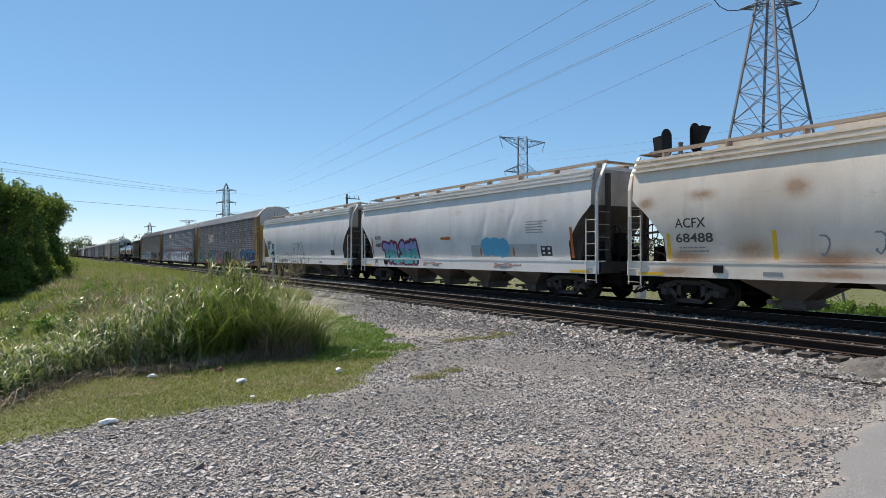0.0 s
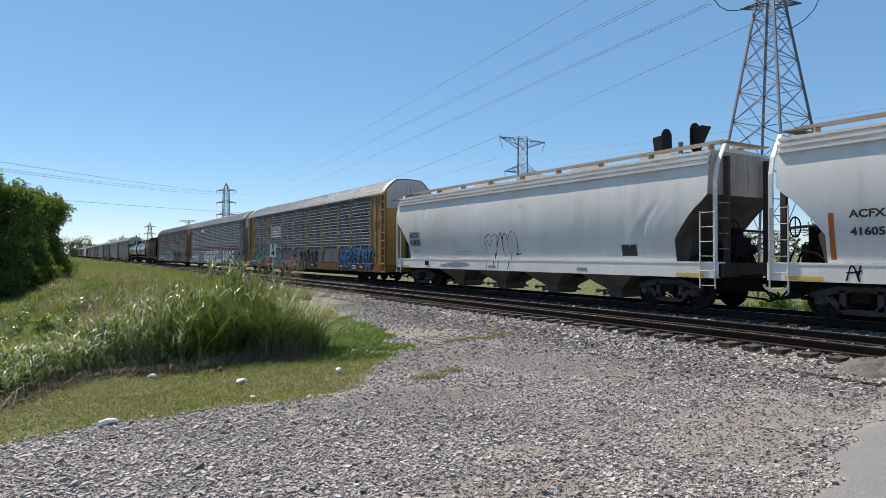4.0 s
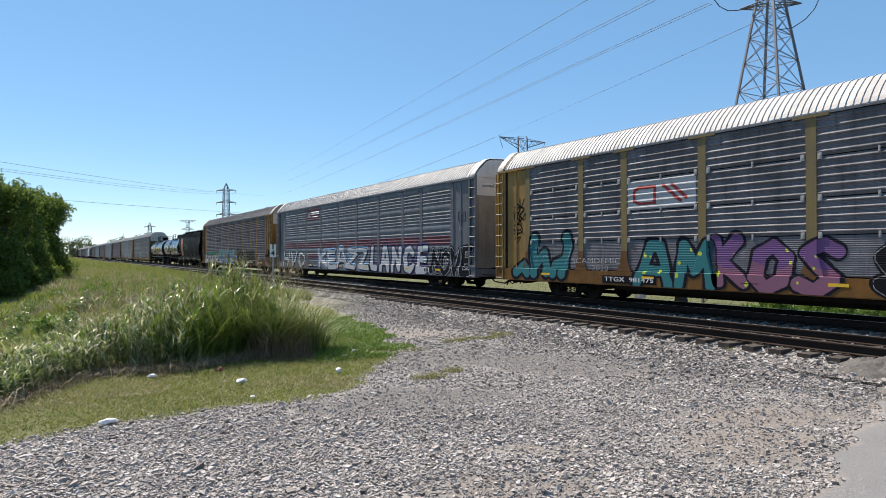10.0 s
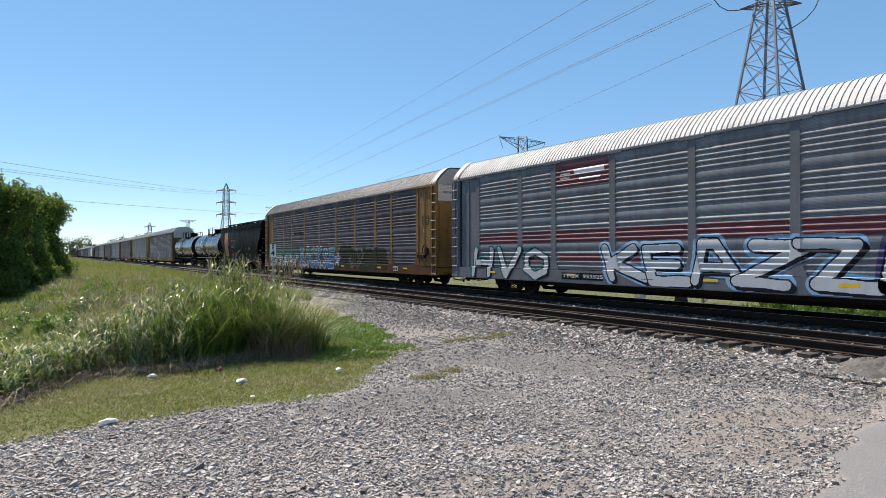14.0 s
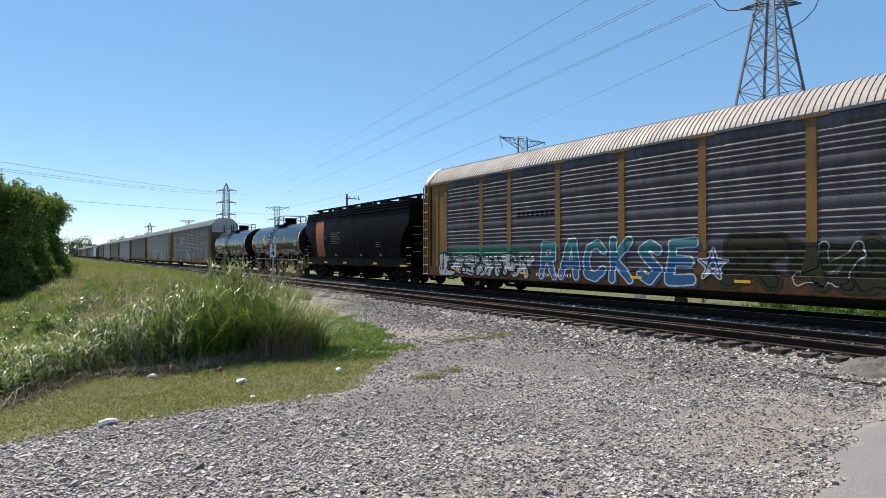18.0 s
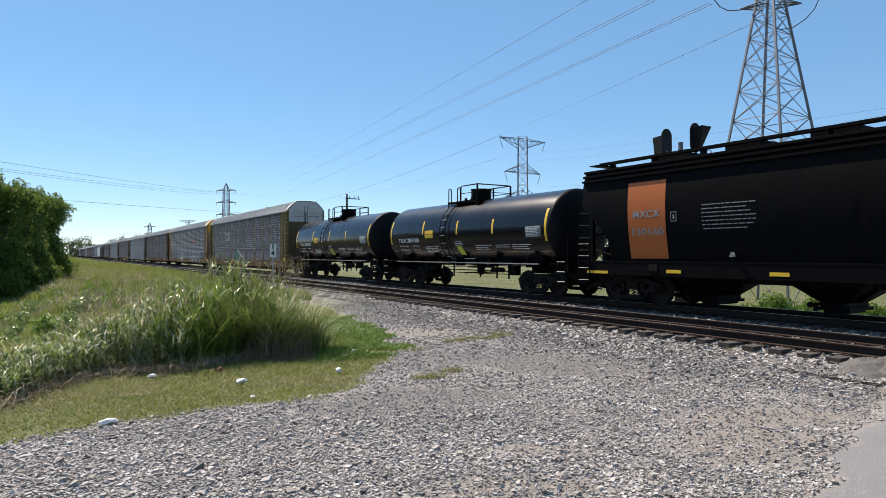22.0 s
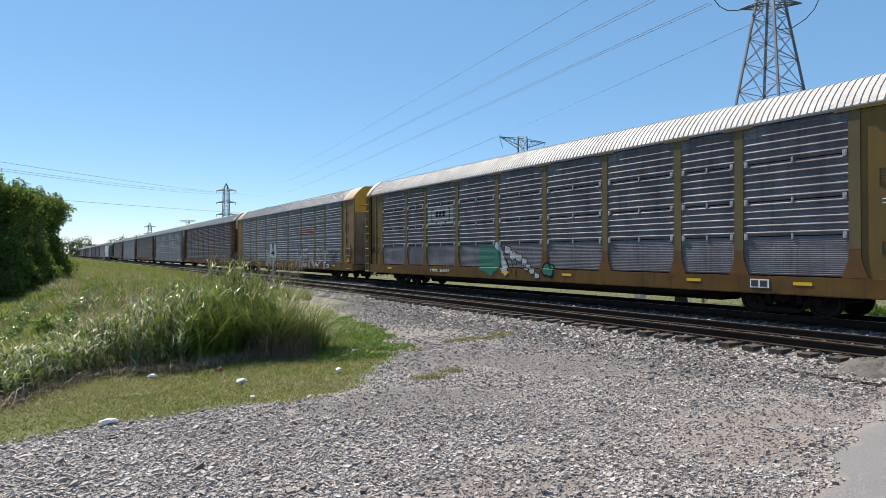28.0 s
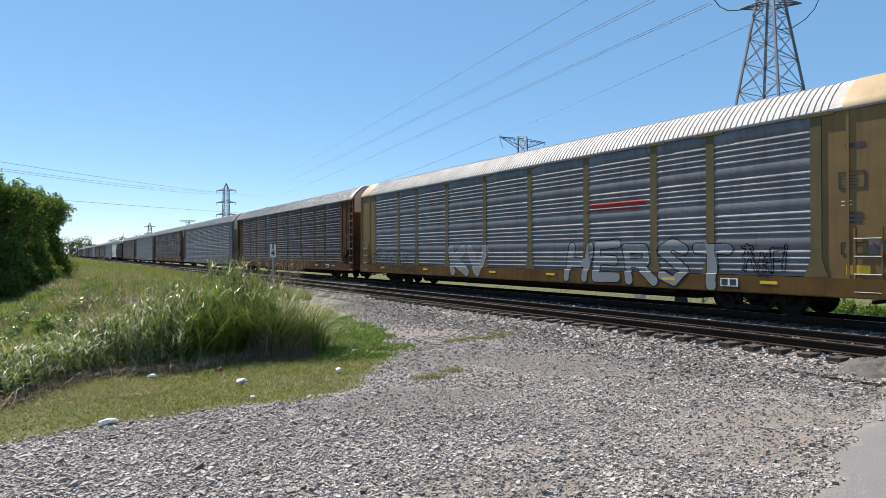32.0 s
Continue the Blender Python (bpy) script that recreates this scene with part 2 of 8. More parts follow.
def relief(x, y):
    x, y = np.asarray(x, float), np.asarray(y, float)
    z = 0.03 * wave(x, y, 0.9, 1) + 0.012 * wave(x, y, 3.1, 2)
    # ballast bed under both tracks
    bed = step(10.9, 11.55, x) * (1 - step(17.6, 18.6, x))
    z = z * (1 - bed) + bed * (RAIL - 0.235)
    # dip between the tracks, field beyond them, ditch beside the bank
    z = z - 0.05 * step(13.5, 14.0, x) * (1 - step(15.2, 15.7, x))
    z = z - 0.45 * step(19.0, 24.0, x)
    ditch = (1 - step(-1.7, 0.55, x + 0.3 * wave(x, y, 0.5))) * step(11.8, 17.0, y)
    z = z - 0.75 * ditch
    # the road rises to the rails
    road = step(-0.15, 0.25, road_edge(x) - y) * (1 - step(30, 60, np.abs(x)))
    z = z * (1 - road) + road * (0.03 + (RAIL - 0.03) * step(6.5, 10.5, x) - 0.15 * step(19, 26, x))
    return z


def spaced(fine0, fine1, fine, far, grow=1.22):
    mid = list(np.arange(fine0, fine1 + fine / 2, fine))
    up, d = [mid[-1]], fine
    while up[-1] < far:
        d *= grow
        up.append(up[-1] + d)
    down, d = [mid[0]], fine
    while down[-1] > -far:
        d *= grow
        down.append(down[-1] - d)
    return np.array(down[:0:-1] + mid + up[1:])


gx, gy = spaced(-7, 21, 0.22, 2600), spaced(0, 26, 0.22, 2600)
GX, GY = np.meshgrid(gx, gy, indexing="ij")
GZ = relief(GX, GY)
me = bpy.data.meshes.new("ground")
nx, ny = GX.shape
idx = np.arange(nx * ny).reshape(nx, ny)
quads = np.stack([idx[:-1, :-1], idx[1:, :-1], idx[1:, 1:], idx[:-1, 1:]], -1).reshape(-1, 4)
me.from_pydata(np.stack([GX, GY, GZ], -1).reshape(-1, 3).tolist(), [], quads.tolist())
me.shade_smooth()


# patches of the yard: x, y, half-length along the road, half-depth
SOIL = ((3.1, 3.9, 0.8, 0.35), (3.9, 4.6, 0.6, 0.22), (5.7, 3.5, 1.15, 0.65), (6.9, 4.1, 1.0, 0.45), (7.3, 12.9, 1.6, 0.8))
FINE = ((4.2, 6.95, 1.3, 0.5), (7.3, 7.7, 1.5, 0.95), (8.6, 6.6, 1.2, 0.9), (3.2, 6.7, 1.1, 0.4), (6.2, 9.4, 1.6, 0.9))


TUFTS = ((7.45, 11.15, 0.5, 0.13, 330), (8.15, 11.05, 0.32, 0.12, 240), (8.7, 11.4, 0.25, 0.28, 260), (4.72, 7.95, 0.30, 0.14, 260), (5.32, 8.25, 0.22, 0.11, 170), (5.9, 10.5, 0.35, 0.06, 90), (11.0, 7.2, 0.14, 0.12, 60))       # x, y, half-axes, blades


def patch(x, y, spots):
    """Above zero inside any of the patches, with ragged edges."""
    d = np.full(np.shape(x), -9.0)
    for tx, ty, a, b in spots:
        u, v = (x - tx) * 0.85 - (y - ty) * 0.53, (x - tx) * 0.53 + (y - ty) * 0.85
        d = np.maximum(d, 1 - (u / a) ** 2 - (v / b) ** 2)
    return d + 0.35 * wave(x, y, 3.3, 5)


def attribute(me, name, values):
    me.attributes.new(name, "FLOAT", "POINT").data.foreach_set("value", np.asarray(values, np.float32).reshape(-1))


tufts = np.zeros_like(GX)
for tx, ty, rx, ry, k in TUFTS:
    tufts = np.maximum(tufts, 1 - ((GX - tx) / rx) ** 2 - ((GY - ty) / ry) ** 2)
grass_mask = np.maximum(step(-0.35, 0.35, bank(GX, GY)), step(0, 0.7, tufts) * 0.55)
grass_mask = np.maximum(grass_mask, step(19.6, 21.5, GX + 0.5 * wave(GX, GY, 0.8)) * step(7.5, 9.5, GY))
grass_mask = np.maximum(grass_mask, 1 - step(-5.5, -3.5, GX))
attribute(me, "grass", grass_mask)
attribute(me, "road", step(-0.02, 0.06, road_edge(GX) - GY))
attribute(me, "sand", step(-0.2, 0.8, patch(GX, GY, SOIL)))
attribute(me, "fine", step(-0.3, 0.7, patch(GX, GY, FINE)))
attribute(me, "ballast", step(7.6, 9.2, GX) * (1 - step(18.8, 20.0, GX)) * step(-0.1, 0.1, GY - road_edge(GX)))


def blend(n, a, b, name, breakup):
    at = n.t.nodes.new("ShaderNodeAttribute")
    at.attribute_name = name
    m = n.t.nodes.new("ShaderNodeMath")
    m.operation = "MULTIPLY_ADD"
    m.inputs[1].default_value = 0.7
    n.link(breakup, m.inputs[0])
    n.link(at.outputs["Fac"], m.inputs[2])
    return n.mix(n.ramp(m.outputs[0], [(0.72, 0.0), (0.98, 1.0)]), a, b)


n = Nodes("ground_cover")
b1, b2, b3, b4 = n.noise(0.6, 5, 0.6), n.noise(28, 5, 0.75), n.noise(3.2, 4, 0.6), n.noise(110, 2, 0.6)
stone = n.mix(n.ramp(b1, [(0.35, 0.0), (0.65, 1.0)]), (0.20, 0.186, 0.174), (0.295, 0.276, 0.259))
stone = n.mix(n.ramp(b2, [(0.3, 0.85), (0.55, 0.0)]), stone, (0.09, 0.083, 0.075))
soil = n.mix(n.ramp(b3, [(0.3, 0.0), (0.7, 1.0)]), (0.165, 0.147, 0.131), (0.25, 0.226, 0.204))
soil = n.mix(n.ramp(b4, [(0.3, 0.5), (0.6, 0.0)]), soil, (0.16, 0.14, 0.12))
col = blend(n, stone, soil, "sand", b3)
dust = n.mix(n.ramp(b4, [(0.35, 0.0), (0.7, 1.0)]), (0.095, 0.089, 0.084), (0.20, 0.188, 0.177))
col = blend(n, col, dust, "fine", b3)
col = blend(n, col, n.mix(n.ramp(b2, [(0.35, 0.0), (0.65, 1.0)]), (0.05, 0.047, 0.045), (0.17, 0.16, 0.15)), "ballast", b3)
turf = n.mix(n.ramp(b3, [(0.3, 0.0), (0.7, 1.0)]), (0.078, 0.098, 0.026), (0.128, 0.130, 0.044))
turf = n.mix(n.ramp(b2, [(0.3, 0.7), (0.6, 0.0)]), turf, (0.04, 0.04, 0.018))
turf = n.mix(n.ramp(b1, [(0.5, 0.0), (0.75, 0.4)]), turf, (0.13, 0.118, 0.05))
col = blend(n, col, turf, "grass", b3)
tar = n.mix(n.ramp(b4, [(0.35, 0.0), (0.7, 1.0)]), (0.115, 0.117, 0.120), (0.27, 0.273, 0.278))
tar = n.mix(n.ramp(b1, [(0.5, 0.0), (0.8, 0.5)]), tar, (0.13, 0.131, 0.134))
col = blend(n, col, tar, "road", n.noise(6, 4, 0.6))
n.bump(n.mix(0.35, b2, b4), 0.7, 0.03)
me.materials.append(n.set(col, 0.93))
ground = tagged(new("ground", me), "crushed grey stone, patchy grass and a broken asphalt edge", "ground", kind="structure")

# ---- loose stones, in one mesh each ----
rng = np.random.default_rng(5)


def stones(name, label, x, y, size, mat, sink=0.25, blocky=False, tall=(0.4, 0.85)):
    """Small broken stones: jittered lumps or flat blocks set on the ground."""
    k = len(x)
    if blocky:
        base = np.array([(a, b, c) for a in (-0.75, 0.75) for b in (-0.75, 0.75) for c in (-0.7, 0.7)])
        tri = np.array([(0, 1, 3), (0, 3, 2), (4, 6, 7), (4, 7, 5), (0, 4, 5), (0, 5, 1), (2, 3, 7), (2, 7, 6), (0, 2, 6), (0, 6, 4), (1, 5, 7), (1, 7, 3)])
    else:
        base = np.array([(1, 0, 0), (-1, 0, 0), (0, 1, 0), (0, -1, 0), (0, 0, 1), (0, 0, -1)], float)
        tri = np.array([(0, 2, 4), (2, 1, 4), (1, 3, 4), (3, 0, 4), (2, 0, 5), (1, 2, 5), (3, 1, 5), (0, 3, 5)])
    c_ = len(base)
    p = base[None] * rng.uniform(0.6 if blocky else 0.55, 1.2, (k, c_, 1)) + rng.normal(0, 0.15 if blocky else 0.20, (k, c_, 3))
    p *= np.stack([size * rng.uniform(0.7, 1.4, k), size * rng.uniform(0.7, 1.2, k), size * rng.uniform(*tall, k)], -1)[:, None]
    a = rng.uniform(0, 6.28, k)
    c, s = np.cos(a)[:, None], np.sin(a)[:, None]
    lean = rng.normal(0, 0.28, (k, 1))
    px, py, pz = p[..., 0] * c - p[..., 1] * s, p[..., 0] * s + p[..., 1] * c, p[..., 2]
    pz = pz + px * lean
    z = relief(x, y) + size * (0.5 - sink)
    v = np.stack([px + x[:, None], py + y[:, None], pz + z[:, None]], -1).reshape(-1, 3)
    f = (tri[None] + c_ * np.arange(k)[:, None, None]).reshape(-1, 3)
    me = bpy.data.meshes.new(name)
    me.vertices.add(len(v))
    me.vertices.foreach_set("co", v.reshape(-1).astype(np.float32))
    me.loops.add(f.size)
    me.loops.foreach_set("vertex_index", f.reshape(-1).astype(np.int32))
    me.polygons.add(len(f))
    me.polygons.foreach_set("loop_start", np.arange(0, f.size, 3, dtype=np.int32))
    me.update(calc_edges=True)
    me.shade_flat()
    me.materials.append(mat)
    return tagged(new(name, me), label, "gravel", kind="stuff")


def stone_mat(name, stops):
    n = Nodes(name)
    col = n.ramp(n.random(True), stops)
    grain = n.noise(60, 3, 0.7)
    col = n.mix(n.ramp(n.noise(0.9, 4, 0.6), [(0.40, 0.28), (0.62, 0.0)]), col, (0.15, 0.135, 0.122))
    col = n.mix(n.ramp(grain, [(0.35, 0.35), (0.65, 0.0)]), col, (0.10, 0.095, 0.09))
    n.bump(grain, 0.5, 0.01)
    return n.set(col, 0.85)


M_STONE = stone_mat("crushed_limestone", [(0.0, (0.085, 0.077, 0.07)), (0.14, (0.215, 0.197, 0.183)), (0.5, (0.375, 0.348, 0.328)), (0.85, (0.50, 0.47, 0.447)), (1.0, (0.64, 0.61, 0.585))])
M_BALLAST = stone_mat("grey_ballast", [(0.0, (0.07, 0.064, 0.06)), (0.35, (0.20, 0.184, 0.172)), (0.75, (0.35, 0.325, 0.302)), (1.0, (0.54, 0.51, 0.475))])


def keep_gravel(x, y, least=-0.1):
    return (bank(x, y) < least) & (road_edge(x) - y < 0.0)


def near_edge(x, y):
    """Stones thrown up against the broken asphalt edge."""
    return np.exp(-((road_edge(x) - y + 0.16) / 0.13) ** 2)


def sector(k, r0, r1, power=1.0):
    """Points of the yard, thicker towards the road's side."""
    r = r0 * (r1 / r0) ** (rng.uniform(0, 1, k) ** power)
    a = radians(32) + rng.uniform(-0.72, 0.72, k)
    return r * np.sin(a), r * np.cos(a)


# chips: small, middling and large, thinner on the soil and fine where the ground is worn
x, y = sector(90000, 4.0, 12.5)
thin = np.where(patch(x, y, SOIL) > 0, 0.5, np.where(patch(x, y, FINE) > 0, 0.75, 0.8))
keep = keep_gravel(x, y) & (rng.uniform(0, 1, len(x)) < thin)
x, y = x[keep], y[keep]
stones("gravel", "loose crushed grey limestone on the ground", x, y, 0.005 + 0.005 * rng.gamma(1.5, 0.7, len(x)), M_STONE, 0.2, tall=(0.6, 1.1))
x, y = sector(128000, 4.0, 13.0, 0.9)
thin = np.where(patch(x, y, SOIL) > 0, 0.20, np.where(patch(x, y, FINE) > 0, 0.22, 0.80 + 0.3 * wave(x, y, 1.1, 3)))
keep = keep_gravel(x, y, 0.1) & (rng.uniform(0, 1, len(x)) < np.maximum(thin, near_edge(x, y)))
x, y = x[keep], y[keep]
stones("gravel", "angular grey limestone chips lying over the gravel", x, y, 0.006 + 0.0042 * rng.gamma(1.6, 0.7, len(x)), M_STONE, 0.2, True, (0.55, 1.15))
x, y = sector(22000, 4.0, 13.0)
thin = np.where(patch(x, y, FINE) > 0, 0.04, np.where(patch(x, y, SOIL) > 0, 0.10, 0.45 + 0.5 * wave(x, y, 0.9, 6)))
keep = keep_gravel(x, y) & (rng.uniform(0, 1, len(x)) < thin)
x, y = x[keep], y[keep]
stones("gravel", "larger broken stones scattered over the gravel", x, y, 0.010 + 0.0045 * rng.gamma(1.6, 0.7, len(x)), M_STONE, 0.25, True, (0.5, 1.05))
x, y = rng.uniform(-7.0, 9.0, 30000), rng.uniform(-1.0, 8.5, 30000)
keep = keep_gravel(x, y) & (np.hypot(x, y) < 9) & ((x < 0.5 * y - 2.5) | (np.hypot(x, y) < 4.3))
x, y = x[keep], y[keep]
stones("gravel", "grey stone chips at the edge of the yard", x, y, 0.009 + 0.006 * rng.gamma(1.6, 0.7, len(x)), M_STONE, 0.25, True)
x, y = rng.uniform(2.0, 11.3, 70000), rng.uniform(4.0, 22.0, 70000)
thin = np.where(patch(x, y, SOIL) > 0, 0.25, np.where(patch(x, y, FINE) > 0, 0.4, 0.8))
keep = keep_gravel(x, y) & ((x > 8.5) | (y > 9.0)) & (rng.uniform(0, 1, len(x)) < thin)
x, y = x[keep], y[keep]
stones("gravel", "loose grey stone beside the ballast", x, y, 0.008 + 0.007 * rng.gamma(1.6, 0.6, len(x)), M_STONE, 0.2, True, (0.7, 1.15))
x = np.concatenate([rng.uniform(9.8, 11.4, 34000), rng.uniform(13.3, 15.9, 24000), rng.uniform(18.0, 19.3, 6000), rng.uniform(11.4, 13.3, 12000)])
y = np.concatenate([4.3 + 22 * rng.uniform(0, 1, 34000) ** 1.5, 5 + 30 * rng.uniform(0, 1, 24000) ** 1.4, rng.uniform(6, 26, 6000), rng.uniform(5, 22, 12000)])
keep = road_edge(x) - y < -0.1
x, y = x[keep], y[keep]
stones("ballast", "grey broken-stone ballast round the tracks", x, y, 0.013 + 0.009 * rng.gamma(1.8, 0.6, len(x)), M_BALLAST, np.where(x > 11, 0.5, 0.1), True, (0.75, 1.2))
x = np.concatenate([rng.uniform(10.0, 11.4, 14000), rng.uniform(13.3, 15.9, 8000)])
y = np.concatenate([24 + 60 * rng.uniform(0, 1, 14000) ** 1.6, 33 + 60 * rng.uniform(0, 1, 8000) ** 1.6])
stones("ballast", "grey broken-stone ballast along the far tracks", x, y, rng.uniform(0.05, 0.09, len(x)), M_BALLAST, 0.1)

x, y = rng.uniform(9.4, 11.2, 900), 5.15 + 0.35 * rng.normal(0, 1, 900)
k = 2600
xx, yy = 9.6 + 0.9 * rng.uniform(0, 1, k) ** 1.2, rng.uniform(3.6, 5.5, k)
lump = stones("gravel", "broken stones pressed into the crossing edge", xx, yy, 0.010 + 0.008 * rng.gamma(1.6, 0.7, k), M_BALLAST, 0.0)
lump.location.z = 0.05
k = 22000
yy = 4.9 + 13 * rng.uniform(0, 1, k) ** 1.2
xx = 11.0 - rng.gamma(2.0, 0.55, k)
keep = (xx > 7.2) & (bank(xx, yy) < -0.3)
xx, yy = xx[keep], yy[keep]
stones("ballast", "middling grey stones strewn beside the ties", xx, yy, 0.010 + 0.0065 * rng.gamma(1.7, 0.6, len(xx)), M_BALLAST, 0.1, True, (0.75, 1.2))
stones("gravel", "stones heaped against the crossing edge", np.concatenate([x, rng.uniform(9.2, 9.9, 500)]), np.concatenate([y, rng.uniform(4.0, 5.2, 500)]), rng.uniform(0.012, 0.032, 1400), M_BALLAST, 0.15)

# ---- tracks ----
RAIL_PROFILE = [(-0.07, 0), (0.07, 0), (0.07, 0.012), (0.012, 0.03), (0.010, 0.125), (0.036, 0.137), (0.036, 0.158), (0.030, 0.166),
                (-0.030, 0.166), (-0.036, 0.158), (-0.036, 0.137), (-0.010, 0.125), (-0.012, 0.03), (-0.07, 0.012)]
tie_mesh = Mesh().prism([(-0.115, -0.18), (0.115, -0.18), (0.115, -0.008), (0.107, 0), (-0.107, 0), (-0.115, -0.008)], "x", -1.3, 1.3)
tie_mesh = Mesh().add([(x_, y_, z_) for x_, y_, z_ in tie_mesh.v], tie_mesh.f).data("tie", M_TIE)
plate_mesh = Mesh().box(-0.17, 0.17, -0.09, 0.09, 0.0, 0.016).box(-0.13, -0.10, -0.07, -0.04, 0.016, 0.04).box(0.10, 0.13, 0.04, 0.07, 0.016, 0.04).box(-0.13, -0.10, 0.04, 0.07, 0.016, 0.04).data("tie_plate", M_RAIL)
for track, cx in enumerate((NEAR_X, FAR_X)):
    tr = thing("railway_track", "railway track of rusty rails on dark wooden ties in ballast", "railway track", "railway tracks", at=(cx, 0, 0), kind="structure")
    z0 = RAIL - 0.168
    for s in (-0.755, 0.755):
        rail = part("rail", Mesh().prism([(s + p, z0 + q) for p, q in RAIL_PROFILE], "y", -60, 900), M_RAIL, tr, "rusty steel rail")
        part("rail_head", Mesh().box(s - 0.020, s + 0.020, -60, 900, RAIL - 0.004, RAIL), M_RAILTOP, rail, "bright worn running surface")
    for i in range(150 if track == 0 else 90):
        yy = 4.9 + 0.51 * i
        tie = part("tie", tie_mesh, None, tr, at=pose(random.uniform(-0.05, 0.05), yy, z0 - 0.016, 0, random.uniform(-0.6, 0.6), random.uniform(-1.2, 1.2)))
        if i < 60:
            for s in (-0.755, 0.755):
                part("tie_plate", plate_mesh, None, tr, at=(s, yy, z0 - 0.016))
# crossing edge: a low asphalt lip against the near rail
rows = []
for i in range(84):
    xx = 9.5 + 0.025 * i
    rows.append([])
    for j in range(130):
        yy = 1.6 + 0.03 * j
        d = min(1.0, max(0.0, (xx - 9.75 - 0.15 * math.sin(yy * 4)) / 0.75)) * min(1.0, max(0.0, (5.25 + 0.12 * math.sin(xx * 7) - yy) / 0.55))
        rows[-1].append((xx, yy, float(relief(xx, yy)) * (1 - min(1, d)) - 0.02 - 0.05 * (d <= 0) + 0.21 * math.sin(min(1, d) * math.pi / 2) + 0.07 * d * noise.noise(Vector((xx * 3, yy * 3, 0))) + 0.05 * d * noise.noise(Vector((xx * 9, yy * 9, 5))) + 0.025 * min(1, 3 * d) * noise.noise(Vector((xx * 23, yy * 23, 9)))))
n = Nodes("crossing_asphalt")
b4 = n.noise(60, 4, 0.7)
n.bump(b4, 0.6, 0.02)
M_TAR = n.set(n.mix(n.ramp(n.noise(3.5, 5, 0.7), [(0.4, 0.0), (0.6, 1.0)]), n.mix(n.ramp(b4, [(0.35, 0.0), (0.7, 1.0)]), (0.035, 0.033, 0.032), (0.12, 0.114, 0.108)), n.mix(n.ramp(b4, [(0.35, 0.0), (0.7, 1.0)]), (0.065, 0.062, 0.059), (0.17, 0.163, 0.154))), 0.95)
tagged(part("crossing_edge", Mesh().sheet(rows), M_TAR, smooth=True), "worn asphalt lip of the level crossing at the rail", "pavement", kind="structure")

# ---- grass ----
def blades(name, label, x, y, h, w, bend, mat, z=None, seg=3, category="grass", way=None, ribbon=None):
    """Grass: narrow arching blades, each a strip of quads; a ribbon's width lies across the way in which it arches."""
    k = len(x)
    a = rng.uniform(0, 6.28, k) if way is None else way
    face = rng.uniform(0, 6.28, k) if ribbon is None else a + math.pi / 2 + rng.normal(0, ribbon, k)
    z = relief(x, y) if z is None else z
    rows = []
    for i in range(seg + 1):
        t = i / seg
        out = bend * h * t * t
        up = h * (t - 0.30 * np.abs(bend) * t * t)
        half = w * (1 - t) ** 0.7 * (0.6 + 0.4 * math.sin(math.pi * min(1, t + 0.35)))
        cxx, cyy = x + np.cos(a) * out, y + np.sin(a) * out
        for s in (-1, 1):
            rows.append(np.stack([cxx + s * half * np.cos(face), cyy + s * half * np.sin(face), z + up], -1))
    v = np.stack(rows, 1).reshape(-1, 3)
    m = 2 * (seg + 1)
    q = np.array([(2 * i, 2 * i + 1, 2 * i + 3, 2 * i + 2) for i in range(seg)])
    f = (q[None] + m * np.arange(k)[:, None, None]).reshape(-1, 4)
    me = bpy.data.meshes.new(name)
    me.vertices.add(len(v))
    me.vertices.foreach_set("co", v.reshape(-1).astype(np.float32))
    me.loops.add(f.size)
    me.loops.foreach_set("vertex_index", f.reshape(-1).astype(np.int32))
    me.polygons.add(len(f))
    me.polygons.foreach_set("loop_start", np.arange(0, f.size, 4, dtype=np.int32))
    me.update(calc_edges=True)
    me.materials.append(mat)
    return tagged(new(name, me), label, category, kind="stuff")


def leaf_mat(name, stops, rough=0.45, through=0.35, gloss=0.5):
    n = Nodes(name)
    n.b.inputs["Specular IOR Level"].default_value = gloss
    col = n.ramp(n.random(True), stops)
    n.set(col, rough)
    tr = n.t.nodes.new("ShaderNodeBsdfTranslucent")
    n.link(n.mix(0.35, col, (0.15, 0.22, 0.03)), tr.inputs[0])
    mx = n.t.nodes.new("ShaderNodeMixShader")
    mx.inputs[0].default_value = through
    n.link(n.b.outputs[0], mx.inputs[1])
    n.link(tr.outputs[0], mx.inputs[2])
    n.link(mx.outputs[0], n.t.nodes["Material Output"].inputs[0])
    return n.mat


M_TALL = leaf_mat("tall_grass_blade", [(0.0, (0.06, 0.12, 0.015)), (0.5, (0.16, 0.26, 0.036)), (0.86, (0.32, 0.39, 0.10)), (1.0, (0.60, 0.56, 0.34))], 0.38, 0.40, 0.55)
M_REED = leaf_mat("pale_reed_blade", [(0.0, (0.08, 0.125, 0.028)), (0.5, (0.19, 0.245, 0.065)), (0.8, (0.28, 0.30, 0.11)), (1.0, (0.42, 0.36, 0.20))], 0.45, 0.26, 0.4)
# the palest stops put the sky's glint into the green leaf colour
M_GLINTLEAF = leaf_mat("glint_pale_green_leaf", [(0.0, (0.09, 0.15, 0.04)), (0.45, (0.20, 0.27, 0.085)), (0.72, (0.42, 0.44, 0.27)), (1.0, (0.70, 0.68, 0.56))], 0.4, 0.45, 0.6)
M_SEED = leaf_mat("brown_seed_head", [(0.0, (0.10, 0.065, 0.05)), (1.0, (0.26, 0.19, 0.14))], 0.7, 0.2)
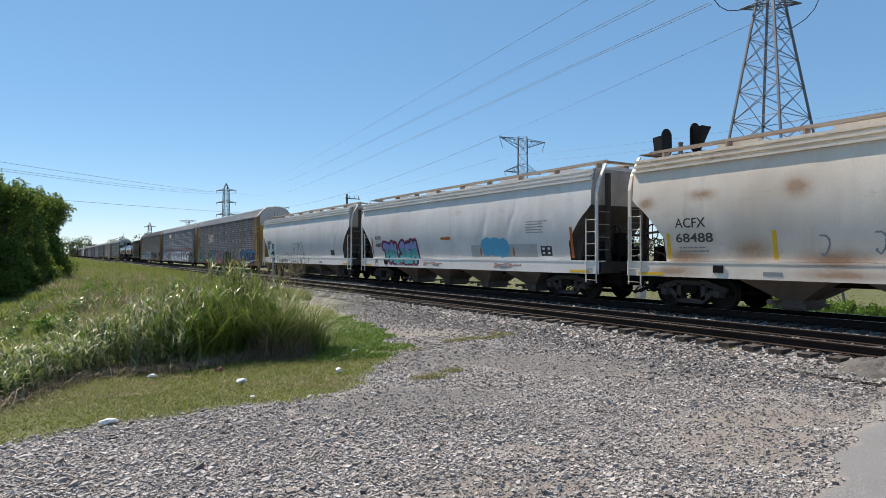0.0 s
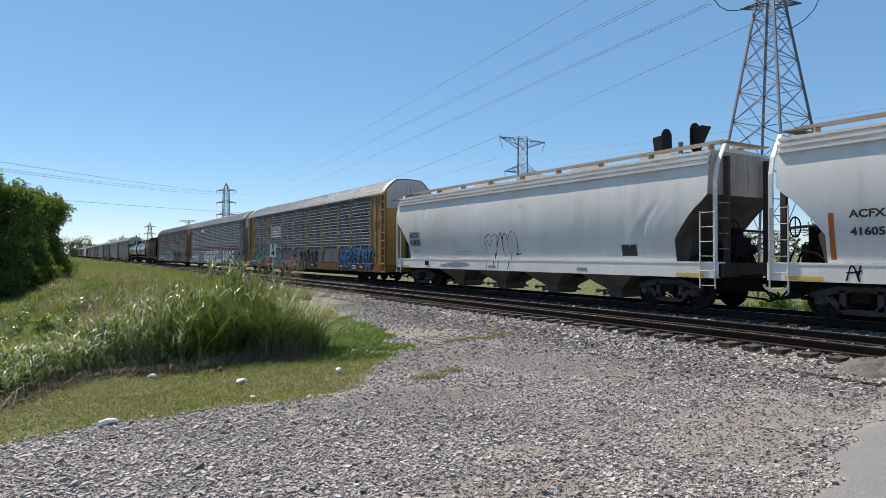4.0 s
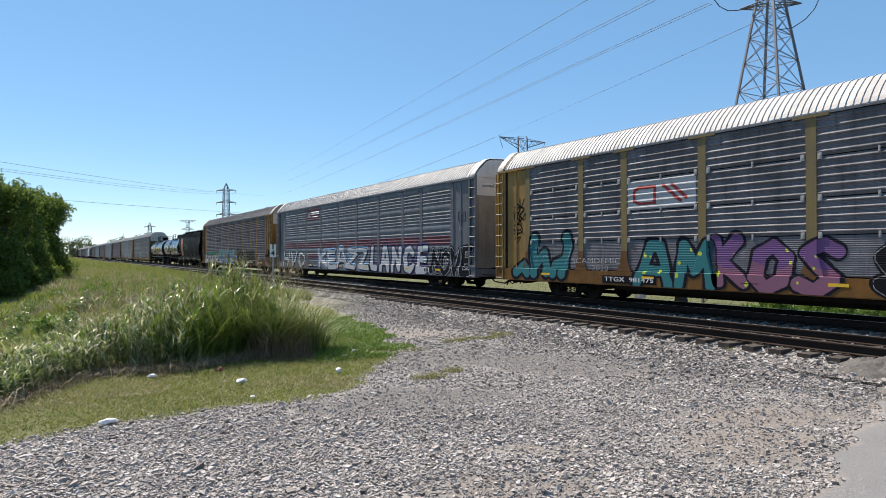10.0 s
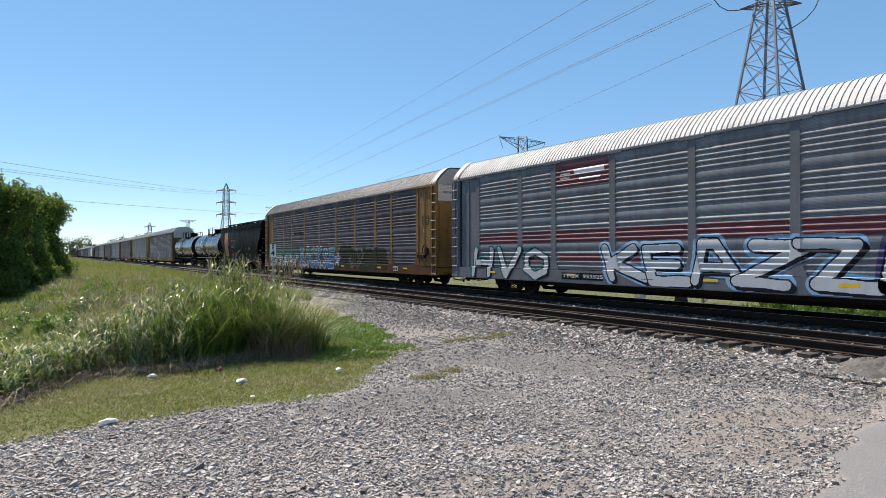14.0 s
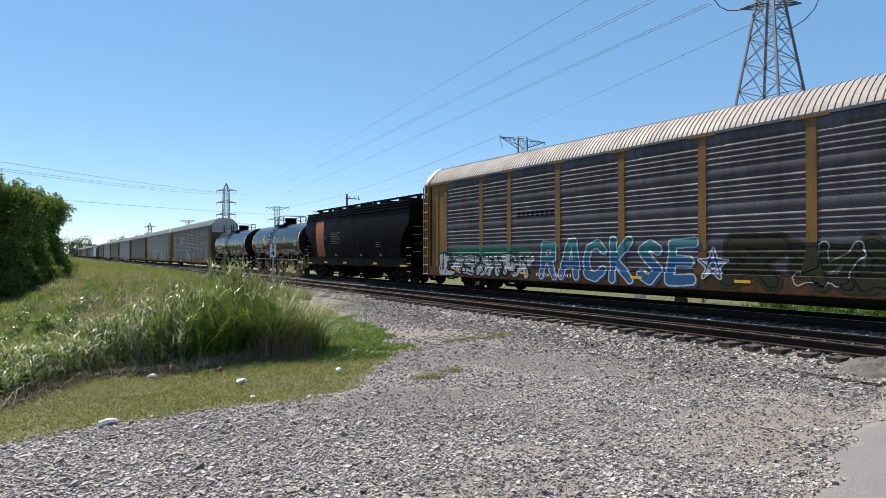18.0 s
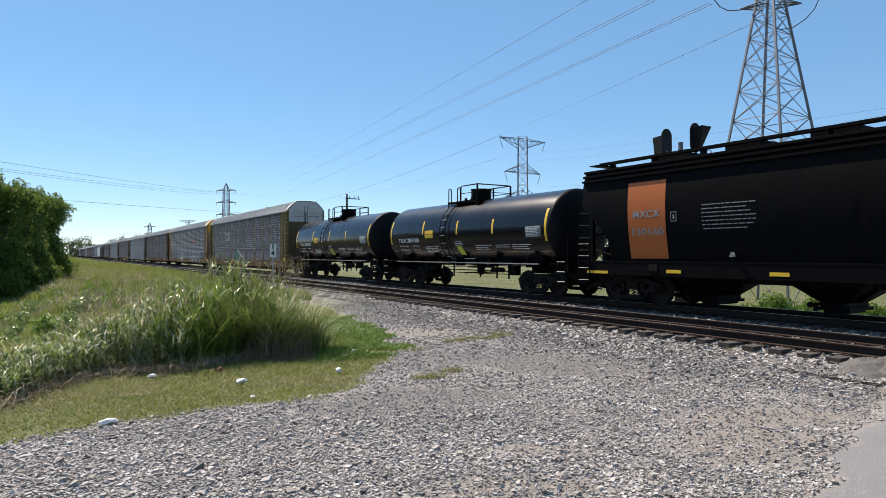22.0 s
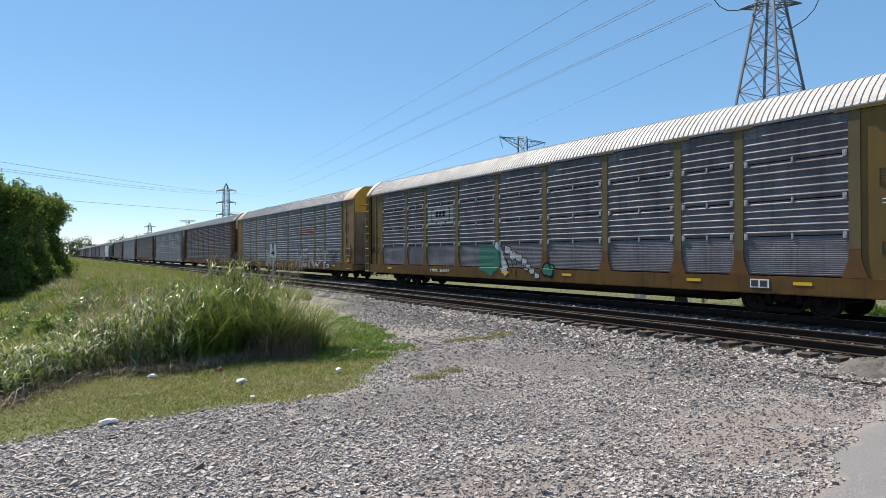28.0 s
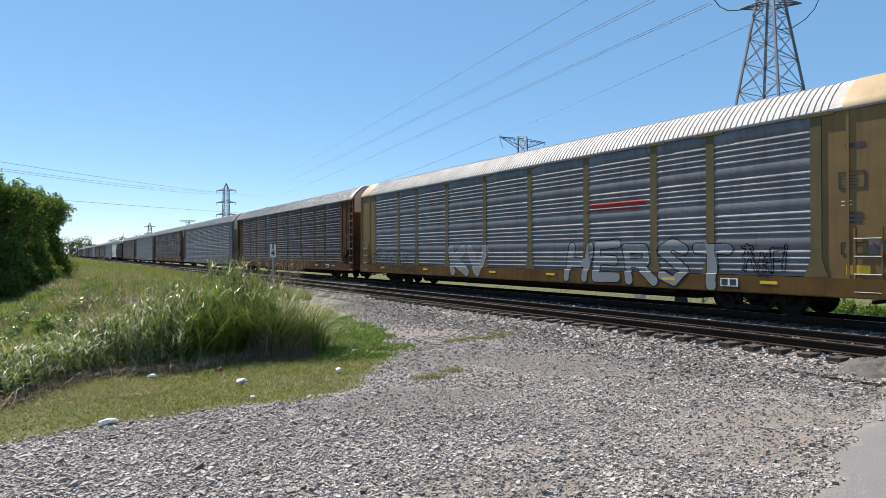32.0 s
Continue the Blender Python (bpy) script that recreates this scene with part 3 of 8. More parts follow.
M_DEAD = leaf_mat("dead_brown_litter", [(0.0, (0.07, 0.048, 0.032)), (0.5, (0.21, 0.15, 0.10)), (1.0, (0.42, 0.34, 0.24))], 0.75, 0.1)
M_PALE = leaf_mat("pale_weed_leaf", [(0.0, (0.09, 0.15, 0.04)), (0.6, (0.20, 0.27, 0.09)), (1.0, (0.38, 0.40, 0.22))], 0.4, 0.4, 0.7)
M_TURF = leaf_mat("short_grass", [(0.0, (0.11, 0.155, 0.03)), (0.45, (0.20, 0.235, 0.052)), (0.8, (0.28, 0.275, 0.085)), (1.0, (0.38, 0.335, 0.16))], 0.6, 0.40, 0.3)
M_DRY = leaf_mat("dry_grass", [(0.0, (0.19, 0.14, 0.085)), (0.6, (0.35, 0.28, 0.17)), (1.0, (0.50, 0.43, 0.31))], 0.6, 0.25)
M_FIELDLEAF = leaf_mat("field_grass", [(0.0, (0.11, 0.125, 0.035)), (0.6, (0.13, 0.143, 0.042)), (1.0, (0.15, 0.155, 0.05))], 0.9, 0.35, 0.02)
M_WEED = leaf_mat("weed_leaf", [(0.0, (0.055, 0.12, 0.018)), (0.6, (0.12, 0.225, 0.034)), (1.0, (0.20, 0.30, 0.06))], 0.5, 0.38, 0.4)
M_FRESH = leaf_mat("fresh_ditch_grass", [(0.0, (0.10, 0.17, 0.025)), (0.6, (0.18, 0.27, 0.045)), (1.0, (0.30, 0.34, 0.09))], 0.6, 0.4, 0.25)
M_TREE = leaf_mat("tree_leaf", [(0.0, (0.05, 0.09, 0.02)), (0.5, (0.11, 0.175, 0.036)), (1.0, (0.20, 0.28, 0.07))], 0.6, 0.46, 0.3)

def clump_front(x):
    return np.interp(x, [-2.2, -0.5, 0.1, 0.8, 1.6, 2.1, 3.1, 3.4, 4.3], [8.75, 9.45, 10.1, 10.75, 10.85, 11.1, 11.45, 11.15, 11.4])


# mown turf on the near bank
x, y = rng.uniform(-3.5, 7.0, 170000), rng.uniform(7.0, 14.0, 170000)
d = bank(x, y) + 0.2 * wave(x, y, 5)
keep = (d > -0.1) & (rng.uniform(0, 1, len(x)) < np.clip(0.3 + d, 0, 0.9))
x, y = x[keep], y[keep]
blades("short_grass", "low sun-bleached green grass on the bank", x, y, rng.uniform(0.02, 0.075, len(x)) * (1 + 0.5 * wave(x, y, 1.7, 2)), rng.uniform(0.005, 0.009, len(x)), rng.uniform(0.5, 1.9, len(x)), M_TURF, seg=2)
k = 5200
x, y = rng.uniform(-4.0, 5.0, k), rng.uniform(6.4, 11.2, k)
keep = (bank(x, y) > 0.1) & (wave(x, y, 1.2, 3) > -0.1)
x, y = x[keep], y[keep]
blades("dry_grass", "dead straw lying in the grass", x, y, rng.uniform(0.04, 0.13, len(x)), rng.uniform(0.003, 0.006, len(x)), rng.uniform(1.0, 2.2, len(x)), M_DRY, seg=2)
k = 30000
x, y = rng.uniform(-3.0, 5.0, k), rng.uniform(7.2, 11.4, k)
keep = (bank(x, y) > 0.15) & (wave(x, y, 1.9, 8) + 0.9 * step(0.9, 0.1, clump_front(x) - y) + 0.25 * wave(x, y, 6.0, 1) > 0.25)
x, y = x[keep], y[keep]
blades("dry_grass", "browned patches of short grass", x, y, rng.uniform(0.03, 0.09, len(x)), rng.uniform(0.003, 0.007, len(x)), rng.uniform(0.8, 2.0, len(x)), M_DRY, seg=2)
# low clover patch and tufts in the gravel
k = 46000
x, y = rng.uniform(3.4, 7.6, k), rng.uniform(10.1, 17.0, k)
keep = (bank(x, y) + 0.4 * wave(x, y, 4.2, 7) > -0.15) & (x > 4.1 + 0.4 * wave(x, y, 2)) & (wave(x, y, 3.1, 4) > -0.55)
x, y = x[keep], y[keep]
blades("low_weed", "bright green low weeds at the gravel's edge", x, y, rng.uniform(0.03, 0.12, len(x)) * (1.05 + 0.5 * wave(x, y, 2.6, 1)), rng.uniform(0.010, 0.024, len(x)), rng.uniform(0.4, 1.6, len(x)), M_WEED, seg=2)
for tx, ty, rx, ry, k in TUFTS:
    for mat, label in ((M_TURF, "sparse olive grass tuft growing in gravel"), (M_DRY, "dead brown grass in a tuft in the gravel")):
        a, r = rng.uniform(0, 6.28, k), rng.uniform(0, 1, k) ** 0.7
        blades("grass_tuft", label, tx + rx * r * np.cos(a), ty + ry * r * np.sin(a), rng.uniform(0.03, 0.13, k), rng.uniform(0.003, 0.006, k), rng.uniform(0.3, 1.6, k), mat, seg=2)

# the tall clump: three kinds of growth side by side
def clump_height(x, y):
    return np.interp(x, [-2, -0.6, 0.0, 0.85, 1.7, 2.7, 3.6, 4.4], [0.25, 0.36, 0.58, 0.98, 1.22, 1.5, 1.62, 1.42]) * (0.95 + 0.42 * wave(x, y, 2.6, 4)) * np.clip(0.55 + 0.5 * (y - clump_front(x)), 0.45, 1.0)


def clump_points(k, x0, x1, deep, front=0.0, gaps=-9.0):
    x = rng.uniform(x0, x1, k)
    y = clump_front(x) + front + 0.25 * wave(x, x * 0, 2.3, 1) + deep * rng.uniform(0, 1, k)
    keep = (x < 4.6 - 0.35 * np.maximum(0, y - 12.2)) & (wave(x, y, 2.4, 9) > gaps)
    return x[keep], y[keep]


def tussocks(cx, cy, per, height, spread, width, mat, label, lean=(0.25, 1.0), seg=5, name="tall_grass", ribbon=0.5):
    """Fountain-shaped tufts: leaves that rise from a centre and arch outwards."""
    k = len(cx) * per
    a = rng.uniform(0, 6.28, k)
    r = np.abs(rng.normal(0, spread, k))
    x, y = np.repeat(cx, per) + r * np.cos(a), np.repeat(cy, per) + r * np.sin(a)
    h = np.repeat(height, per) * rng.uniform(0.5, 1.15, k)
    blades(name, label, x, y, h, rng.uniform(*width, k), rng.uniform(*lean, k), mat, seg=seg, category="tall grass", way=a + rng.normal(0, 0.5, k), ribbon=ribbon)


def leafy(cx, cy, height, per, size, width, mat, label, low=0.1, stalk=None):
    """Upright stalks with drooping leaves set along them."""
    k = len(cx) * per
    t = low + (1 - low) * rng.uniform(0, 1, k) ** 0.8
    H = np.repeat(height, per)
    way = rng.uniform(0, 6.28, len(cx))
    tilt = rng.uniform(0.0, 0.22, len(cx))
    x = np.repeat(cx, per) + np.repeat(np.cos(way) * tilt, per) * H * t * t
    y = np.repeat(cy, per) + np.repeat(np.sin(way) * tilt, per) * H * t * t
    z = relief(x, y) + H * t * 0.97
    blades("tall_grass", label, x, y, rng.uniform(*size, k) * (1.15 - 0.45 * t), rng.uniform(*width, k), rng.uniform(0.5, 1.9, k), mat, z=z, seg=4, category="tall grass", ribbon=0.4)
    blades("grass_stalk", "upright stalks of the tall grass clump", cx, cy, height * 1.04, rng.uniform(0.004, 0.007, len(cx)), tilt, stalk or mat, seg=4, category="tall grass", way=way)


def panicles(x, y, top, label):
    """Open brown seed heads on thin stalks."""
    blades("grass_stalk", "thin seed stalks over the tall grass", x, y, top, np.full(len(x), 0.003), np.full(len(x), 0.02), M_REED, seg=3, category="tall grass")
    k = 16
    px, py, h = np.repeat(x, k), np.repeat(y, k), np.tile(np.linspace(0, 0.26, k), len(x))
    blades("seed_head", label, px, py, 0.03 + 0.4 * (0.30 - h) * rng.uniform(0.5, 1.0, len(px)), np.full(len(px), 0.0045), rng.uniform(0.5, 1.6, len(px)), M_SEED, z=relief(px, py) + np.repeat(top, k) * 0.99 - 0.26 + h, seg=2, category="tall grass")


# long green blades in the middle, hollow and dark at the foot
cx, cy = clump_points(170, 1.75, 3.7, 1.7, 0.1)
leafy(cx, cy, clump_height(cx, cy) * rng.uniform(0.6, 1.1, len(cx)), 10, (0.32, 0.68), (0.012, 0.022), M_TALL, "green stalks with broad drooping leaves", 0.12)
cx, cy = clump_points(46, 1.75, 3.6, 1.5, 0.25)
tussocks(cx, cy, 20, clump_height(cx, cy) * rng.uniform(0.75, 1.22, len(cx)), 0.13, (0.014, 0.027), M_TALL, "dense clump of long arching green grass blades", (0.25, 1.35))
cx, cy = clump_points(26, 1.8, 3.3, 0.5, 0.3)
tussocks(cx, cy, 22, clump_height(cx, cy) * 1.1, 0.12, (0.013, 0.023), M_TALL, "green blades bending over the front of the clump", (0.6, 1.6))
cx, cy = clump_points(70, 1.9, 4.2, 1.9, 0.3)
leafy(cx, cy, clump_height(cx, cy) * rng.uniform(0.85, 1.2, len(cx)), 6, (0.28, 0.55), (0.012, 0.021), M_REED, "glossy leaves along the stalks of the clump", 0.35)
# the fountain of tall reeds at the end nearest the track
cx, cy = clump_points(24, 3.15, 4.35, 0.95, 0.1)
tussocks(cx, cy, 34, np.interp(cx, [3.1, 3.7, 4.4], [1.5, 1.82, 1.62]) * rng.uniform(0.8, 1.05, len(cx)), 0.12, (0.008, 0.015), M_REED, "tall pale reeds arching out of the clump", (0.5, 1.5), 6)
cx, cy = clump_points(12, 3.4, 4.5, 0.6, -0.05)
tussocks(cx, cy, 26, rng.uniform(0.8, 1.3, len(cx)), 0.10, (0.008, 0.014), M_REED, "pale reeds leaning out at the clump's end", (0.5, 1.7), 6)
cx, cy = clump_points(46, 3.1, 4.0, 0.45, -0.25)
tussocks(cx, cy, 40, rng.uniform(0.25, 0.75, len(cx)), 0.09, (0.003, 0.006), M_DEAD, "brown dead stems at the foot of the reeds", (0.1, 0.9), 3)
x, y = clump_points(130, 2.0, 4.4, 1.6, 0.3)
panicles(x, y, clump_height(x, y) * rng.uniform(1.05, 1.22, len(x)), "brownish seed heads over the tall grass")
x, y = clump_points(60, 2.9, 4.3, 1.1, 0.2)
panicles(x, y, rng.uniform(1.5, 1.9, len(x)), "tall brown seed heads over the reeds")
# short stalks with broad leaves coloured pale for sky glint, falling away from the track
cx, cy = clump_points(400, -1.3, 2.05, 0.95)
leafy(cx, cy, clump_height(cx, cy) * rng.uniform(0.55, 1.1, len(cx)), 8, (0.18, 0.38), (0.012, 0.023), M_GLINTLEAF, "short stalks with broad green leaves, pale sky glint in their colour", 0.02)
cx, cy = clump_points(110, -0.6, 2.0, 1.0, 0.1)
leafy(cx, cy, clump_height(cx, cy) * rng.uniform(0.7, 1.1, len(cx)), 8, (0.18, 0.38), (0.009, 0.017), M_TALL, "green leafy stalks among the paler ones")
cx, cy = clump_points(64, 0.5, 2.2, 1.6, 0.5)
leafy(cx, cy, np.interp(cx, [0.3, 2.3], [0.9, 1.35]) * rng.uniform(0.8, 1.1, len(cx)), 9, (0.16, 0.34), (0.008, 0.015), M_DRY, "bleached dry stalks standing in the tall clump", 0.3, M_DEAD)
x, y = clump_points(44, 0.4, 1.9, 2.2, 0.7)
panicles(x, y, rng.uniform(1.0, 1.4, len(x)), "brown seed heads on dry stalks")
# straw, dead stems and bare shade at the foot
x, y = clump_points(3600, -2.0, 4.1, 0.65, -0.45)
blades("dry_grass", "dead brown litter at the foot of the grass clump", x, y, rng.uniform(0.06, 0.28, len(x)), rng.uniform(0.004, 0.009, len(x)), rng.uniform(0.8, 2.2, len(x)), M_DEAD, seg=3)
x, y = clump_points(420, -2.0, 3.6, 0.6, -0.5)
blades("dry_grass", "pale straw bent over the foot of the clump", x, y, rng.uniform(0.2, 0.5, len(x)), rng.uniform(0.004, 0.008, len(x)), rng.uniform(1.2, 2.4, len(x)), M_DRY, seg=4)
# rough growth on the bank away along the track
k = 80000
t = rng.uniform(0, 1, k) ** 1.6
y = 11.5 + 95 * t
x = -2.2 + rng.uniform(0, 1, k) * 12.8
keep = (bank(x, y) > 0.2) & ((wave(x, y, 0.9, 6) > -0.35) | (y > 30)) & ((y > 12.6) | (x < -1)) & ((x < 4.4) | (y > 16))
x, y, t = x[keep], y[keep], t[keep]
pale = rng.uniform(0, 1, len(x)) < 0.25 + 0.25 * wave(x, y, 0.6, 4)
for pick, mat, label in ((~pale, M_TURF, "rough green grass along the bank"), (pale, M_DRY, "rough straw-coloured grass along the bank")):
    px, py = x[pick], y[pick]
    blades("rough_grass", label, px, py, rng.uniform(0.14, 0.42, len(px)) * (0.75 + 0.35 * wave(px, py, 0.7)), 0.010 + 0.030 * t[pick], rng.uniform(0.2, 1.2, len(px)), mat, seg=3)
k = 1000
t = rng.uniform(0, 1, k)
cy = 12.8 + 46 * t ** 1.3
cx = -1.8 + rng.uniform(0, 1, k) * (7.4 + 0.09 * cy)
keep = (wave(cx, cy, 0.7, 2) > -0.15) & (bank(cx, cy) > 0.3) & ((cx < 4.2) | (cy > 17))
cx, cy = cx[keep], cy[keep]
half = len(cx) // 4
order = rng.permutation(len(cx))
cx, cy = cx[order], cy[order]
tussocks(cx[:half], cy[:half], 34, rng.uniform(0.3, 0.75, half), 0.18, (0.012, 0.030), M_TREE, "scattered taller grass tufts on the bank", seg=4)
tussocks(cx[half:2 * half], cy[half:2 * half], 34, rng.uniform(0.3, 0.7, half), 0.18, (0.010, 0.024), M_TURF, "olive grass tufts on the bank", seg=4)
tussocks(cx[2 * half:], cy[2 * half:], 30, rng.uniform(0.3, 0.75, len(cx) - 2 * half), 0.18, (0.006, 0.018), M_DRY, "straw-coloured grass tufts on the bank", seg=4)
k = 16000
t = rng.uniform(0, 1, k)
y = 24 + 110 * t ** 1.7
x = np.interp(y, [24, 57, 150], [8.6, 10.2, 10.8]) - rng.gamma(1.3, 0.7, k) + 0.25
blades("verge_grass", "tall straw-green grass along the edge of the ballast", x, y, rng.uniform(0.22, 0.62, k), 0.012 + 0.035 * t, rng.uniform(0.2, 1.0, k), M_TURF, seg=3)
k = 14000
t = rng.uniform(0, 1, k)
y = 95 + 330 * t ** 1.5
x = -30 + 40.6 * rng.uniform(0, 1, k)
blades("verge_grass", "distant olive grass along the line", x, y, rng.uniform(0.3, 0.8, k), 0.05 + 0.2 * t, rng.uniform(0.2, 1.0, k), M_TURF, seg=2)
# ditch grass, greener
k = 22000
t = rng.uniform(0, 1, k) ** 1.4
y = 13 + 40 * t
x = rng.uniform(-9, 0.5, k)
blades("ditch_grass", "fresh green grass in the shallow ditch", x, y, rng.uniform(0.08, 0.22, k), 0.012 + 0.02 * t, rng.uniform(0.2, 1.0, k), M_FRESH, seg=2)
# weeds beyond the far track
k = 6000
x, y = rng.uniform(20.0, 25, k), rng.uniform(7.5, 14.5, k)
keep = wave(x, y, 0.9, 8) > -0.15 + 0.8 * step(12.5, 14.5, y)
x, y = x[keep], y[keep]
blades("weed", "bright green weeds beyond the far track", x, y, rng.uniform(0.10, 0.42, len(x)) * (0.7 + 0.4 * wave(x, y, 1.3)), rng.uniform(0.018, 0.045, len(x)), rng.uniform(0.2, 1.0, len(x)), M_WEED, seg=3, category="weeds")
k = 60000
x, y = 20.5 + 45 * rng.uniform(0, 1, k) ** 1.3, rng.uniform(7, 75, k)
blades("field_grass", "flat olive field of mown grass", x, y, rng.uniform(0.03, 0.07, k), rng.uniform(0.02, 0.04, k), rng.uniform(1.2, 2.2, k), M_FIELDLEAF, seg=2)

# ---- trees ----
def leaf_cloud(cx, cy, cz, r, k, size, flat=0.85):
    """Small leaves, each a bent kite, thick towards the outside of a lumpy crown."""
    d = rng.normal(0, 1, (k, 3))
    d /= np.linalg.norm(d, axis=1)[:, None]
    lump = 0.78 + 0.16 * np.sin(d[:, 0] * 5 + cx) + 0.14 * np.sin(d[:, 1] * 6 + cy) + 0.14 * np.sin(d[:, 2] * 7 + cz)
    p = d * (r * lump * rng.uniform(0.5, 1.0, k) ** 0.45)[:, None]
    p[:, 2] *= flat
    p += (cx, cy, cz)
    u = rng.normal(0, 1, (k, 3))
    u /= np.linalg.norm(u, axis=1)[:, None]
    w = np.cross(u, rng.normal(0, 1, (k, 3)))
    w /= np.linalg.norm(w, axis=1)[:, None]
    s = (size * rng.uniform(0.6, 1.3, k))[:, None]
    return np.stack([p - u * s, p + w * s * 0.55, p + u * s, p - w * s * 0.55], 1)


def crown_mesh(name, clouds, mat):
    v = np.concatenate(clouds).reshape(-1, 3)
    f = np.arange(len(v), dtype=np.int32)
    me = bpy.data.meshes.new(name)
    me.vertices.add(len(v))
    me.vertices.foreach_set("co", v.reshape(-1).astype(np.float32))
    me.loops.add(len(f))
    me.loops.foreach_set("vertex_index", f)
    me.polygons.add(len(f) // 4)
    me.polygons.foreach_set("loop_start", np.arange(0, len(f), 4, dtype=np.int32))
    me.update(calc_edges=True)
    me.materials.append(mat)
    return me


M_WOODS = leaf_mat("hazy_far_leaf", [(0.0, (0.04, 0.06, 0.03)), (1.0, (0.08, 0.11, 0.05))], 0.8, 0.2)
M_BARK = paint("bark", (0.10, 0.08, 0.06), 0.9, (0.05, 0.04, 0.03), 0.6, scale=3)


def tree(x, y, height, spread, k=30000, leaf=0.09, label="leafy green tree with a dense uneven crown"):
    z = float(relief(x, y)) - 0.05
    ob = thing("tree", label, "tree", "trees beside the ditch", at=(x, y, z))
    m = Mesh()
    top = Vector((random.uniform(-0.3, 0.3), random.uniform(-0.3, 0.3), height * 0.6))
    m.tube((0, 0, 0), top * 0.45, 0.05 * height * 0.4, 8, 0.035 * height * 0.4)
    m.tube(top * 0.45, top, 0.035 * height * 0.4, 8, 0.03)
    clouds = []
    for i in range(17):
        a = i * 2.4 + random.uniform(-0.4, 0.4)
        hz = height * (0.16 + 0.72 * ((i * 0.618) % 1.0))
        rad = spread * (0.4 if hz < height * 0.3 else 0.62 if hz < height * 0.65 else 0.38) * random.uniform(0.6, 1.05)
        tip = Vector((math.cos(a) * rad, math.sin(a) * rad, hz))
        m.tube(top * random.uniform(0.35, 0.9), tip, 0.05, 6, 0.015)
        clouds.append(leaf_cloud(*tip, spread * random.uniform(0.32, 0.5), k // 19, leaf))
    clouds.append(leaf_cloud(0, 0, height * 0.5, spread * 0.6, k // 9, leaf, 1.2))
    part("trunk", m, M_BARK, ob)
    part("crown", crown_mesh("crown", clouds, M_TREE), None, ob)


for tx, ty, hh, sp in ((-10.5, 41, 8.6, 4.0), (-8.7, 42.6, 8.0, 4.0), (-5.4, 43.2, 7.6, 3.7), (-2.8, 47.5, 7.5, 3.6), (-0.7, 56, 7.0, 3.3), (-7.0, 44, 7.4, 3.6), (-3.9, 46.5, 7.9, 3.4), (-1.7, 51, 7.6, 3.3), (-1.2, 57, 7.4, 3.0), (-4.5, 54, 8.6, 3.5), (-1.0, 64, 7.2, 3.0), (-9, 52, 9.6, 3.8)):
    tree(tx, ty, hh, sp)
for tx, ty, hh in ((-6.0, 41.5, 2.2), (-2.6, 44.0, 1.9), (-1.9, 49, 1.8), (-0.9, 60, 1.8), (-9.5, 38.0, 2.4)):
    ob = thing("shrub", "low dark green shrub under the trees", "shrub", "shrubs by the ditch", at=(tx, ty, float(relief(tx, ty)) - 0.05))
    part("stem", Mesh().tube((0, 0, 0), (0.1, 0, hh * 0.6), 0.05, 6, 0.02).tube((0, 0, 0.1), (-0.4, 0.2, hh * 0.6), 0.04, 6, 0.01), M_BARK, ob)
    part("crown", crown_mesh("crown", [leaf_cloud(i * 0.7 - 0.7, (i % 2) * 0.6, hh * 0.5, hh * 0.55, 900, 0.09) for i in range(3)], M_TREE), None, ob)
spots = [(random.uniform(20.6, 24.0), random.uniform(7.6, 12.6), random.uniform(0.22, 0.5)) for i in range(34)]
tagged(part("low_weeds", crown_mesh("low_weeds", [leaf_cloud(px, py, float(relief(px, py)) + r * 0.7, r, 420, 0.05) for px, py, r in spots], M_WEED), None), "bushy bright green weeds beyond the far track", "weeds", kind="stuff")
spots = [(random.uniform(-1.0, 3.2 + 0.13 * q), q, random.uniform(0.16, 0.42)) for q in [13.4 + 0.42 * i for i in range(46)]]
tagged(part("weed_bush", crown_mesh("weed_bush", [leaf_cloud(px, py, float(relief(px, py)) + r * 0.55, r, 300, 0.05) for px, py, r in spots], M_PALE), None), "low bushy pale green weeds scattered over the bank", "weeds", kind="stuff")
spots = [(random.uniform(-0.5, 2.5 + 0.13 * q), q, random.uniform(0.2, 0.45)) for q in [15 + 1.4 * i for i in range(16)]]
tagged(part("weed_bush", crown_mesh("weed_bush", [leaf_cloud(px, py, float(relief(px, py)) + r * 0.55, r, 380, 0.05) for px, py, r in spots], M_WEED), None), "bushy fresh green weeds scattered over the bank", "weeds", kind="stuff")
# far woods: clumped crowns in one mesh for each stretch
def woods(name, label, spots, leaf):
    clouds = [leaf_cloud(px, py, r * 0.7, r, 1100, leaf) for px, py, r in spots]
    tagged(part(name, crown_mesh(name, clouds, M_WOODS), None), label, "trees", kind="stuff")


woods("far_woods", "distant green woods across the end of the track", [(-70 + 6 * i + random.uniform(-3, 3), 520 + random.uniform(-30, 30), random.uniform(6, 11)) for i in range(26)], 0.55)
woods("far_woods", "distant green woods beyond the field", [(150 + random.uniform(-12, 12), -60 + 8 * i, random.uniform(4, 8)) for i in range(60)], 0.32)
woods("far_woods", "distant green woods behind the pylons", [(60 + 5.5 * i, 470 - 5 * i + random.uniform(-8, 8), random.uniform(5, 9)) for i in range(26)], 0.5)

